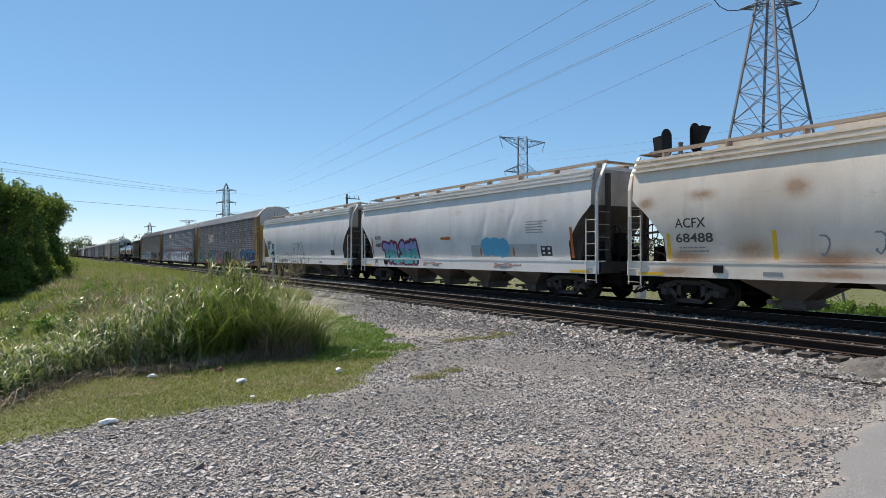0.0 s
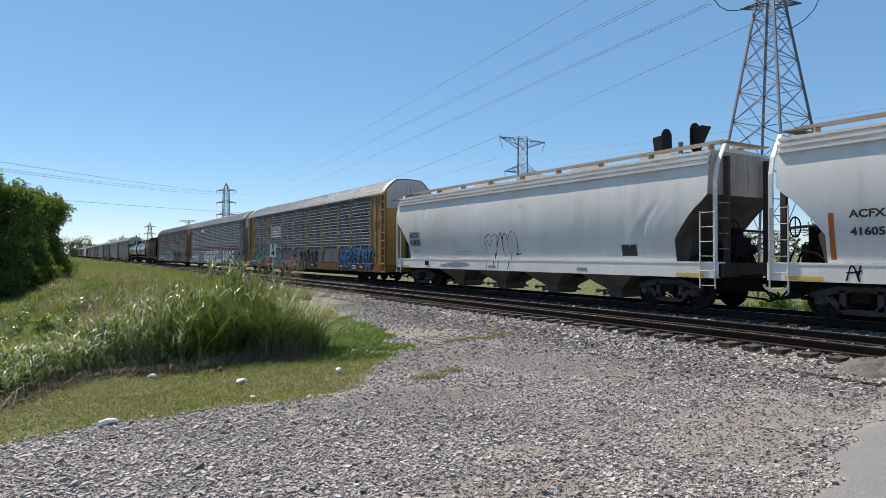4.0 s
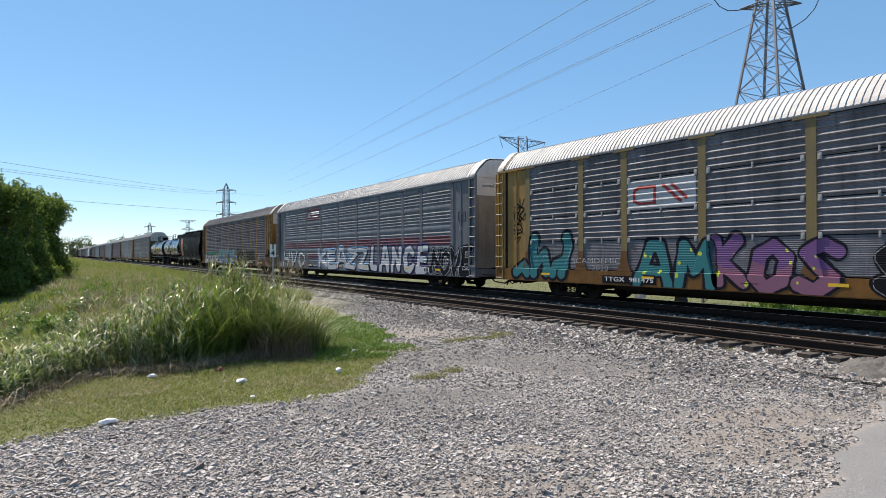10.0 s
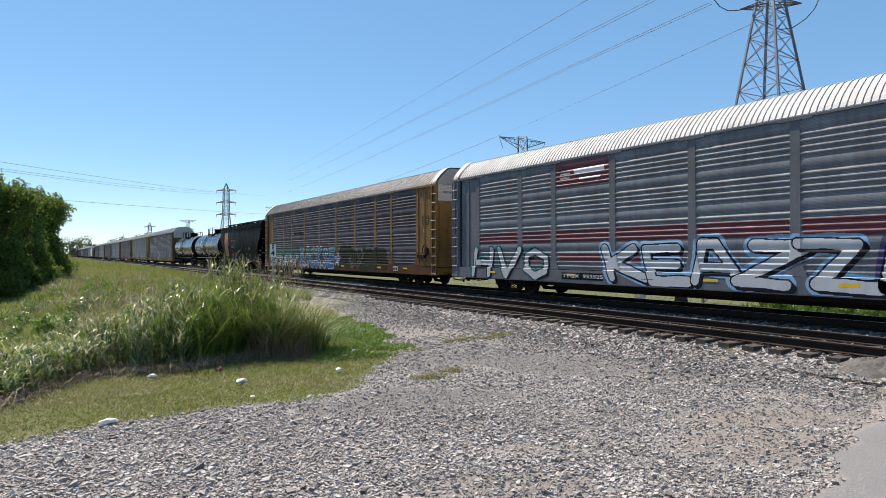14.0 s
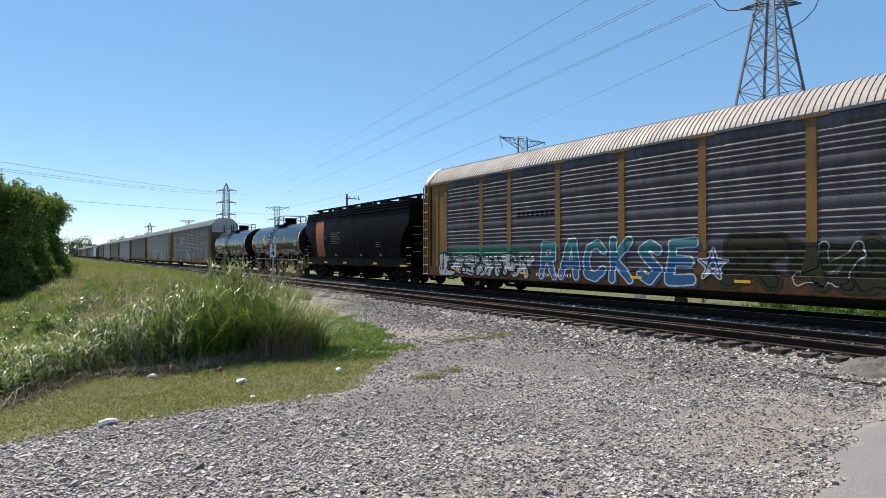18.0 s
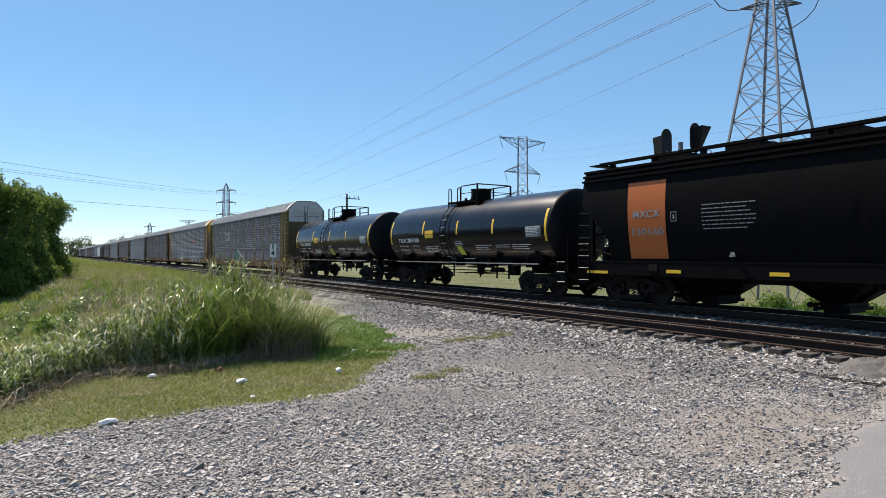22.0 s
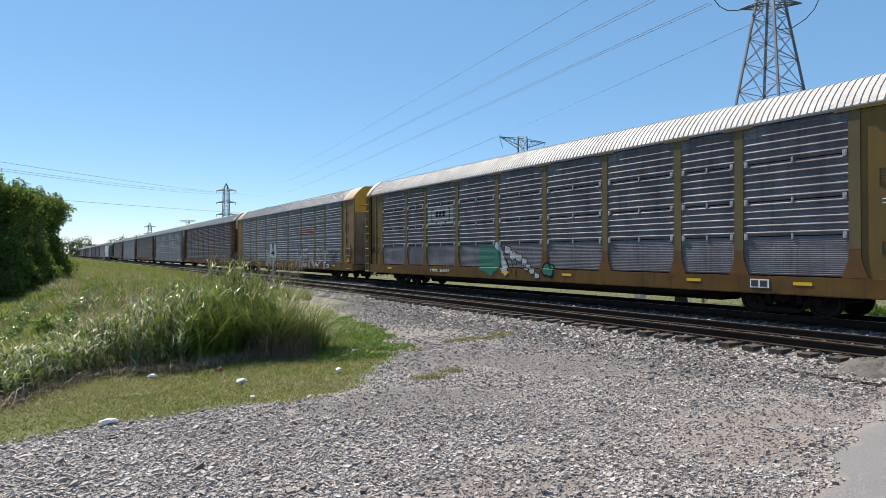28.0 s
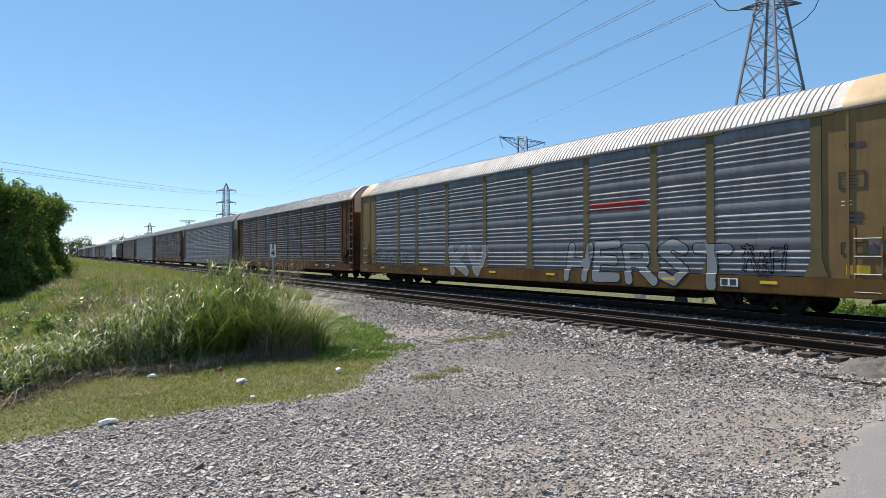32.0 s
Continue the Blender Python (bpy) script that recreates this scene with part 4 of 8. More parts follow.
# ---- the tall lattice pylon beside the line ----
def pylon(at, half, levels, arms, leg, turn, label, up_steps=True):
    """A four-legged lattice tower. half: (height, half-diagonal) rows; levels: heights of the panels; arms: (height, reach, drop)."""
    ob = thing("pylon", label, "power pylon", "power pylons", at=at @ pose(0, 0, 0, 0, 0, turn))
    hs, ds = [h for h, _ in half], [d for _, d in half]

    def corner(i, z):
        d = float(np.interp(z, hs, ds))
        return Vector((d * math.cos(math.pi / 2 * i), d * math.sin(math.pi / 2 * i), z))
    for i in range(4):
        part("leg", Mesh().path([corner(i, z) for z in hs], leg, 4), M_LATTICE, ob)
    for a, b in zip(levels, levels[1:]):
        for i in range(4):
            j = (i + 1) % 4
            part("brace", Mesh().tube(corner(i, a), corner(j, b), leg * 0.34, 4).tube(corner(j, a), corner(i, b), leg * 0.34, 4).tube(corner(i, b), corner(j, b), leg * 0.30, 4), M_LATTICE, ob)
    for z, reach, drop in arms:
        for s in (-1, 1):
            m = Mesh()
            tip = Vector((0, s * reach, z)) if drop >= 0 else Vector((0, s * reach, z))
            lift = 0.16 * reach if drop >= 0 else 0.34 * reach if z < hs[-1] - 3 else -0.30 * reach
            bar = leg * (0.5 if drop >= 0 else 0.75)
            for q in (-1, 1):
                d = float(np.interp(z, hs, ds)) * 0.7
                lo, hi = Vector((q * d, s * d * 0.5, z)), Vector((q * d, s * d * 0.5, z + lift))
                m.tube(lo, tip, bar, 4).tube(hi, tip, bar, 4)
                for t in (0.2, 0.45, 0.7):
                    m.tube(lo.lerp(tip, t), hi.lerp(tip, t + 0.12), bar * 0.6, 4).tube(lo.lerp(tip, t), hi.lerp(tip, t - 0.12), bar * 0.6, 4)
            arm = part("arm", m, M_LATTICE, ob)
            if drop:
                part("insulator", Mesh().tube(tip, tip - Vector((0, s * 0.3 * abs(drop), 0.8 * abs(drop))), leg * 0.6, 6), M_INSUL, arm, "grey insulator string")
    return ob


M_INSUL = Nodes("insulator_glaze").set((0.16, 0.13, 0.12), 0.35)
PA = Vector((28.28, 16.49, -0.5))
view = math.degrees(math.atan2(PA.y, PA.x))
pylon(Matrix.Translation(PA), [(0, 3.0), (7.15, 1.91), (14.2, 0.58), (27, 0.45)], [0, 3.4, 7.15, 8.6, 10.0, 11.3, 12.45, 13.4, 14.2, 15.6, 17, 18.5, 20, 21.5, 23, 24.5, 26],
      [(13.9, 1.3, 0), (18.6, 4.2, 0), (22.6, 3.4, 0)], 0.062, view + 12, "tall weathered steel lattice pylon beyond the tracks")


# two lines of pylons run off beyond the field
for x, y, top, leg, turn in ((95.8, 117.0, 30.5, 0.10, 91), (119.0, 385.6, 32.5, 0.13, 70), (103.0, 596.1, 33.5, 0.13, 60)):
    tw = pylon(pose(x, y, -0.4), [(0, 3.4), (14, 1.62), (top, 1.5)], [0, 5, 10, 14, 16.5, 19, 21.5, 24, 26.5, 28.6, top],
               [(top - 14.5, 5.2, -2.8), (top - 8.6, 5.6, -3.0), (top - 0.6, 7.1, -3.2)], leg, turn, "grey lattice pylon with wide crossarms beyond the field")
for x, y, top in ((70.8, 309.6, 36.5), (68.9, 570.3, 29.0), (67.6, 783.4, 24.0)):
    pylon(pose(x, y, -0.4), [(0, 5.0), (21, 1.9), (top - 3, 1.6), (top, 0.1)], [0, 6, 12, 17, 21, 24, 27, 30, 33][:9 if top > 30 else 7],
          [(top - 15, 5.2, 1.6), (top - 9.2, 5.2, 1.6), (top - 3.4, 5.2, 1.6)], 0.20, 48, "distant three-armed lattice pylon")

# wooden pole
pole = thing("utility_pole", "dark wooden utility pole with a short crossarm", "utility pole", at=(34.00, 78.99, -0.5))
part("shaft", Mesh().tube((0, 0, 0), (0, 0, 10.6), 0.17, 10, 0.12), M_TIE, pole)
part("crossarm", Mesh().tube((-0.2, 0.1, 10.0), (1.5, -0.9, 9.9), 0.07, 6), M_TIE, pole)
for q in (0.3, 0.85, 1.35):
    part("insulator", Mesh().tube((q, 0.1 - q * 0.66, 10.0), (q, 0.1 - q * 0.66, 10.3), 0.05, 6), M_INSUL, pole)


# ---- wires ----
def wire(a, b, sag, r):
    a, b = Vector(a), Vector(b)
    pts = [a.lerp(b, t) - Vector((0, 0, 4 * sag * t * (1 - t))) for t in [i / 16 for i in range(17)]]
    tagged(part("overhead_wire", Mesh().path(pts, r, 4), M_WIRE), "thin dark overhead wire between pylons", "wire", "overhead wires")


wire((27.52, 16.99, 12.56), (91.51, 119.68, 30.73), 0.2, 0.012)
wire((91.51, 119.68, 30.73), (118.95, 385.61, 31.11), 3.5, 0.04)
wire((25.56, 17.63, 13.31), (104.45, 323.91, 34.36), 0.5, 0.012)
wire((25.43, 17.71, 13.36), (102.68, 325.02, 33.77), 0.5, 0.012)
wire((24.18, 19.08, 13.93), (104.45, 323.91, 40.33), 0.5, 0.012)
wire((24.01, 19.19, 13.98), (102.68, 325.02, 39.73), 0.5, 0.012)
wire((21.4, 20.82, 13.93), (98.12, 327.87, 41.52), 0.5, 0.012)
wire((-9.23, 88.35, 13.04), (86.9, 299.5, 30.32), 1, 0.022)
wire((-9.23, 88.35, 12.22), (70.81, 309.57, 31.95), 1, 0.022)
wire((-9.23, 88.35, 11.97), (70.35, 309.86, 31.13), 1, 0.022)
wire((-8.16, 87.67, 8.8), (126.0, 275.05, 20.28), 1, 0.022)
wire((92.89, 118.82, 25.71), (73.95, 24.51, 17.08), 0.8, 0.012)
wire((98.64, 115.23, 24.49), (73.95, 24.51, 16.43), 0.8, 0.012)
wire((99.22, 114.87, 18.11), (110.92, 36.77, 16.73), 0.8, 0.012)
wire((99.22, 114.87, 15.54), (110.92, 36.77, 14.94), 0.8, 0.012)
wire((90.59, 120.26, 25.03), (151.84, 365.04, 37.45), 1.5, 0.024)
# jumper loops at the near pylon
for pts in (((25.74, 17.64, 13.55), (25.93, 17.51, 13.24), (26.26, 17.31, 13.04), (26.7, 17.03, 13.06), (27.18, 16.73, 13.24)), ((28.23, 16.07, 12.16), (28.78, 15.73, 12.26), (29.29, 15.41, 12.67), (29.64, 15.19, 13.14), (29.81, 15.08, 13.61))):
    tagged(part("jumper_cable", Mesh().path(pts, 0.022, 5), M_WIRE), "looped cable hanging at the pylon", "wire", "overhead wires")

# ---- signal mast and trackside gear ----
M_SIGNAL = paint("black_signal_paint", (0.009, 0.009, 0.010), 0.6, (0.02, 0.019, 0.018), 0.4, shine=0.2)
M_ALU = paint("dull_aluminium", (0.42, 0.43, 0.44), 0.5, (0.25, 0.24, 0.23), 0.4, 0.5)
sg = thing("signal_mast", "grey railway signal mast with two black hooded heads", "railway signal", at=(19.55, 14.8, float(relief(19.55, 14.8))))
part("base", Mesh().prism([(-0.22, 0), (0.22, 0), (0.09, 0.55), (-0.09, 0.55)], "x", -0.15, 0.15), M_SIGNAL, sg)
M_POLE = paint("dull_grey_pole", (0.20, 0.20, 0.205), 0.6, (0.07, 0.065, 0.06), 0.5)
part("pole", Mesh().tube((0, 0, 0.4), (0, 0, 5.96), 0.085, 14).tube((0, 0, 5.92), (0, 0, 5.98), 0.095, 14), M_POLE, sg)
part("crossbar", Mesh().path([(0, 0.62, 5.52), (0, 0.6, 5.28), (0, 0.3, 5.22), (0, -0.3, 5.22), (0, -0.6, 5.28), (0, -0.62, 5.52)], 0.055, 8).box(-0.11, 0.11, -0.12, 0.12, 5.13, 5.32), M_POLE, sg)
part("crossbar", Mesh().tube((0, 0.35, 5.58), (0, -0.98, 5.56), 0.02, 6), M_POLE, sg)
part("platform", Mesh().box(-0.30, 0.40, -0.98, 0.42, 4.82, 4.86).box(-0.04, 0.04, -0.6, 0.3, 4.75, 4.82), M_POLE, sg)
part("handrail", Mesh().path([(0.0, -0.98, 4.84), (0.0, -0.98, 5.57), (0.4, -0.98, 5.57), (0.4, -0.98, 4.84)], 0.018, 6), M_POLE, sg)
part("ladder", Mesh().tube((0.3, -0.72, 0.3), (0.3, -0.72, 4.84), 0.02, 6).tube((-0.1, -0.72, 0.3), (-0.1, -0.72, 4.84), 0.02, 6), M_POLE, sg)
for i in range(15):
    part("rung", Mesh().tube((-0.1, -0.72, 0.5 + 0.3 * i), (0.3, -0.72, 0.5 + 0.3 * i), 0.012, 5), M_POLE, sg)
for s in (1, -1):
    head = part("signal_head", Mesh().tube((0, s * 0.62, 5.45), (0, s * 0.62, 5.75), 0.05, 8), M_POLE, sg)
    oval = [(0.29 * math.cos(a), 6.06 + (0.24 if math.sin(a) > 0 else -0.24) + 0.29 * math.sin(a)) for a in [math.pi * i / 12 for i in range(24)]]
    part("backplate", Mesh().prism(oval, "y", s * 0.60, s * 0.63), M_SIGNAL, head, "black oval target plate")
    if s > 0:
        hood = Mesh().prism([(0.64, 6.34), (1.10, 6.30), (1.02, 5.62), (0.64, 5.56)], "x", -0.19, 0.19)
    else:
        hood = Mesh().add([(a * 0.24, -0.64, 6.40) for a in (-1, 1)] + [(a * 0.24, -1.10, 6.40) for a in (-1, 1)] + [(a * 0.06, -0.64, 5.52) for a in (-1, 1)] + [(a * 0.05, -0.82, 5.60) for a in (-1, 1)],
                          [(0, 1, 3, 2), (0, 2, 6, 4), (1, 5, 7, 3), (2, 3, 7, 6), (4, 6, 7, 5), (0, 4, 5, 1)])
    part("hood", hood, M_SIGNAL, head, "deep black visor")
    for zc in (6.2, 5.8):
        part("lens", Mesh().tube((0, s * 0.66, zc), (0, s * (0.98 if zc > 6 else 0.80), zc), 0.13, 16), M_SIGNAL, head)
cab = thing("relay_cabinet", "small grey metal trackside cabinet on a post", "cabinet", at=(20.4, 17.4, float(relief(20.4, 17.4))))
part("post", Mesh().box(-0.05, 0.05, -0.05, 0.05, 0, 0.2), M_ALU, cab)
part("box", Mesh().box(-0.15, 0.15, -0.17, 0.17, 0.15, 1.05), M_ALU, cab)
part("door", Mesh().box(-0.165, -0.15, -0.15, 0.15, 0.2, 1.0), M_ALU, cab)
# white milepost board
M_WHITE = paint("white_sign_paint", (0.78, 0.78, 0.76), 0.5, (0.4, 0.38, 0.35), 0.3, streak=False)
M_BLACKINK = Nodes("black_ink").set((0.02, 0.02, 0.02), 0.6)


def lettering(text, size, mat, parent, m, label="", width=None, name="lettering", thick=0.0):
    """Raised flat lettering from the built-in font; its face looks along +z of the pose m."""
    cu = bpy.data.curves.new(name, "FONT")
    cu.body, cu.size, cu.align_x, cu.align_y, cu.extrude = text, size, "CENTER", "CENTER", 0.002
    cu.resolution_u = 3
    cu.offset = thick
    ob = bpy.data.objects.new(name, cu)
    scene.collection.objects.link(ob)
    bpy.context.view_layer.update()
    data = bpy.data.meshes.new_from_object(ob.evaluated_get(bpy.context.evaluated_depsgraph_get()))
    bpy.data.objects.remove(ob)
    bpy.data.curves.remove(cu)
    data.materials.clear()
    data.materials.append(mat)
    if width:
        xs = [v.co.x for v in data.vertices]
        data.transform(Matrix.Diagonal((width / max(1e-6, max(xs) - min(xs)), 1, 1, 1)))
    return part(name, data, None, parent, label, at=m)


SIDE = Matrix(((0, 0, -1, 0), (-1, 0, 0, 0), (0, 1, 0, 0), (0, 0, 0, 1)))     # lettering upright on a face that looks to -x


def on_side(x, y, z, lean=0.0):
    return Matrix.Translation((x, y, z)) @ SIDE @ pose(0, 0, 0, lean)


mp = thing("track_sign", "small white trackside board with black numerals on a post", "sign", at=pose(8.7, 28.8, float(relief(8.7, 28.8)), 0, 0, 72))
part("post", Mesh().tube((0.03, 0, 0), (0.03, 0, 2.3), 0.03, 8), M_ALU, mp)
part("board", Mesh().box(-0.01, 0.005, -0.14, 0.14, 1.72, 2.32), M_WHITE, mp)
lettering("1", 0.34, M_BLACKINK, mp, on_side(-0.016, 0, 2.2), thick=0.012)
lettering("4", 0.34, M_BLACKINK, mp, on_side(-0.016, 0, 1.9), thick=0.012)

# ---- litter ----
M_LITTER = paint("crumpled_white_plastic", (0.80, 0.80, 0.79), 0.45, (0.5, 0.48, 0.45), 0.3, streak=False, scale=8)
M_REDCAN = paint("rusty_red_tin", (0.30, 0.09, 0.05), 0.6, (0.12, 0.07, 0.04), 0.5, streak=False, scale=8)


def litter(name, label, x, y, sx, sy, sz, turn, mat, seed):
    r = random.Random(seed)
    bm = bmesh.new()
    bmesh.ops.create_icosphere(bm, subdivisions=3, radius=1)
    for v in bm.verts:
        c = v.co.copy()
        v.co *= 1 + 0.35 * noise.noise(c * 1.7 + Vector((seed, 0, 0))) + 0.2 * noise.noise(c * 4.1 + Vector((0, seed, 0)))
        v.co = Vector((v.co.x * sx, v.co.y * sy, max(v.co.z, -0.55) * sz))
    me = bpy.data.meshes.new(name)
    bm.to_mesh(me)
    bm.free()
    me.materials.append(mat)
    tagged(part(name, me, None, at=pose(x, y, float(relief(x, y)) + 0.45 * sz + 0.03, 0, 0, turn)), label, "litter")


for x, y, sx, sy, sz, turn, seed in ((0.52, 7.67, 0.094, 0.040, 0.032, 20, 1), (2.28, 9.01, 0.072, 0.043, 0.036, 10, 2), (3.75, 9.03, 0.065, 0.043, 0.043, 60, 3), (4.80, 10.79, 0.065, 0.036, 0.036, 5, 4), (2.15, 7.96, 0.029, 0.022, 0.014, 0, 5), (3.53, 7.36, 0.043, 0.011, 0.009, -40, 6), (4.48, 10.46, 0.050, 0.022, 0.022, 0, 7), (1.26, 10.12, 0.058, 0.036, 0.029, 0, 8)):
    litter("paper_litter", "crumpled white litter lying on the grass", x, y, sx, sy, sz, turn, M_LITTER, seed)
litter("tin_can", "crushed rusty red tin in the grass", 2.22, 10.10, 0.05, 0.04, 0.04, 0, M_REDCAN, 12)


# ---- the train: shared parts ----
def moved(t):
    """How far the train has come by t seconds; it gathers speed slowly."""
    return 6.0 * t + 0.019 * t * t


TRAIN, WHEELSETS = [], []              # (car, y of its centre at the start); (wheelset, its place on the truck, radius)


def flat(name, color, rough=0.55, wear=0.35):
    return paint(name, color, rough, tuple(0.45 * c + 0.06 for c in color), wear, scale=2.0, shine=0.12)


M_P_WHITE, M_P_BLACK, M_P_BLUE = flat("spray_white", (0.52, 0.54, 0.56)), paint("spray_black", (0.010, 0.010, 0.013), 0.6, (0.022, 0.021, 0.022), 0.3, shine=0.08), flat("spray_blue", (0.028, 0.12, 0.26))
M_P_TEAL, M_P_PURPLE, M_P_SILVER = flat("spray_teal", (0.028, 0.18, 0.19)), flat("spray_purple", (0.17, 0.08, 0.21)), flat("spray_silver", (0.42, 0.44, 0.46))
M_P_NAVY, M_P_OLIVE, M_P_GREEN = flat("spray_navy", (0.02, 0.07, 0.16)), paint("spray_olive", (0.034, 0.036, 0.020), 0.65, (0.05, 0.042, 0.03), 0.5, shine=0.1), flat("spray_green", (0.03, 0.17, 0.115))
M_P_SKY, M_P_RED, M_P_CYAN = flat("spray_light_blue", (0.25, 0.42, 0.60)), flat("spray_red", (0.35, 0.05, 0.05)), flat("spray_cyan", (0.10, 0.42, 0.62))
M_MAROON, M_ORANGE = paint("maroon_paint", (0.13, 0.025, 0.04), 0.5, (0.07, 0.03, 0.035), 0.4), paint("orange_paint", (0.46, 0.105, 0.010), 0.5, (0.30, 0.07, 0.015), 0.4)
M_MARK = paint("yellow_reflective_mark", (0.80, 0.48, 0.02), 0.45, (0.4, 0.25, 0.05), 0.3)
M_LIME = paint("yellow_green_mark", (0.55, 0.62, 0.04), 0.45, (0.35, 0.38, 0.05), 0.3)
M_STENCIL = Nodes("white_stencil").set((0.72, 0.73, 0.73), 0.6)
M_DARKST = Nodes("black_stencil").set((0.03, 0.03, 0.035), 0.6)
M_FADEST = flat("worn_black_stencil", (0.09, 0.085, 0.08), 0.6, 0.8)
M_P_MIDBLUE = flat("spray_mid_blue", (0.05, 0.185, 0.34), 0.6)
M_P_INK = paint("spray_ink", (0.012, 0.012, 0.020), 0.6, (0.024, 0.022, 0.026), 0.3, shine=0.08)
M_P_WINE, M_P_VIOLET, M_P_PLUM = flat("spray_wine", (0.12, 0.02, 0.035)), flat("spray_violet", (0.07, 0.055, 0.16)), flat("spray_plum", (0.20, 0.035, 0.075))
M_P_LILAC, M_P_AQUA = flat("spray_lilac", (0.30, 0.33, 0.60)), flat("spray_aqua", (0.11, 0.40, 0.42))
M_CHALK = flat("faint_chalk", (0.42, 0.43, 0.44))
M_P_PINK = flat("spray_pink", (0.25, 0.11, 0.17))
M_SMEAR = flat("faded_red_smear", (0.48, 0.30, 0.26), 0.6, 0.6)
M_PALEGR = flat("thin_grey_overspray", (0.47, 0.475, 0.47), 0.6, 0.6)
M_GREYST = flat("grey_patch", (0.26, 0.28, 0.29))
M_BRIGHT = paint("scuffed_bare_steel", (0.36, 0.35, 0.32), 0.5, (0.2, 0.18, 0.16), 0.4, 0.3)

# truck: two cast side frames, bolster, springs, wheelsets
def lathe(profile, n, axis_x=True):
    m = Mesh()
    rows = [[(x, r * math.cos(2 * math.pi * i / n), r * math.sin(2 * math.pi * i / n)) for i in range(n + 1)] for x, r in profile]
    return m.sheet(rows)


def wheelset_mesh(r):
    m = Mesh()
    m.tube((-1.05, 0, 0), (1.05, 0, 0), 0.075, 10)
    for s in (-1, 1):
        prof = [(-0.72, r + 0.028), (-0.75, r + 0.03), (-0.765, r), (-0.86, r - 0.006), (-0.865, r - 0.06), (-0.80, r - 0.075), (-0.79, 0.16), (-0.85, 0.14), (-0.85, 0.075)]
        prof2 = [(-0.72, r + 0.028), (-0.715, r - 0.06), (-0.76, r - 0.075), (-0.75, 0.16), (-0.70, 0.14), (-0.70, 0.075)]
        for p in (prof, prof2):
            w = lathe([(x * -s if s > 0 else x, q) for x, q in p], 28)
            m.add(w.v, w.f)
        for k in range(6):
            a = k * math.pi / 3
            m.box(s * 0.80 - 0.008, s * 0.80 + 0.008, 0.24 * math.cos(a) - 0.02, 0.24 * math.cos(a) + 0.02, 0.24 * math.sin(a) - 0.02, 0.24 * math.sin(a) + 0.02)
    return m.data("wheelset", M_WHEEL, True)


def side_frame_mesh(r, s, steel):
    x0, x1 = (s * 0.93, s * 1.07) if s > 0 else (s * 1.07, s * 0.93)
    m = Mesh()
    m.prism([(-1.12, r + 0.05), (-1.12, r + 0.17), (-0.75, r + 0.28), (-0.45, r + 0.36), (0.45, r + 0.36), (0.75, r + 0.28), (1.12, r + 0.17), (1.12, r + 0.05), (0.7, r + 0.13), (0.42, r + 0.2), (-0.42, r + 0.2), (-0.7, r + 0.13)], "x", x0, x1)
    m.prism([(-0.78, r + 0.02), (-0.66, r + 0.1), (-0.3, r - 0.18), (0.3, r - 0.18), (0.66, r + 0.1), (0.78, r + 0.02), (0.38, r - 0.31), (-0.38, r - 0.31)], "x", x0, x1)
    for q in (-0.40, 0.40):
        m.box(x0, x1, q - 0.07, q + 0.07, r - 0.2, r + 0.25)
    for q in (-0.875, 0.875):
        m.box(x0 - 0.01, x1 + 0.01, q - 0.15, q + 0.15, r - 0.1, r + 0.2)
        m.tube((x1 if s > 0 else x0, q, r), (s * 1.16, q, r), 0.13, 12, 0.10)
    return m.data("side_frame", steel)


TRUCKS = {}


def truck(car, y, r, steel=M_STEEL):
    if (r, steel.name) not in TRUCKS:
        bolster = Mesh().box(-1.1, 1.1, -0.2, 0.2, r - 0.02, r + 0.22).box(-0.35, 0.35, -0.25, 0.25, r + 0.2, r + 0.34).box(-0.9, 0.9, -1.2, -1.1, r - 0.05, r + 0.02).data("truck", M_STEEL)
        spring = Mesh().path([(0.07 * math.cos(a * 0.9), 0.07 * math.sin(a * 0.9), -0.17 + 0.012 * a) for a in range(30)], 0.016, 5)
        TRUCKS[r, steel.name] = (bolster, wheelset_mesh(r), side_frame_mesh(r, -1, steel), side_frame_mesh(r, 1, steel), spring.data("spring", M_STEEL))
    bolster, wheels, f0, f1, spring = TRUCKS[r, steel.name]
    tr = part("truck", bolster, None, car, "dark cast-steel truck", at=(0, y, 0))
    part("side_frame", f0, None, tr)
    part("side_frame", f1, None, tr)
    for q in (-0.22, 0.0, 0.22):
        part("spring", spring, None, tr, at=(-1.0, q, r))
    for q in (-0.875, 0.875):
        ws = part("wheelset", wheels, None, tr, "steel wheels on an axle", at=(0, q, r))
        WHEELSETS.append((ws, q, r))
    return tr


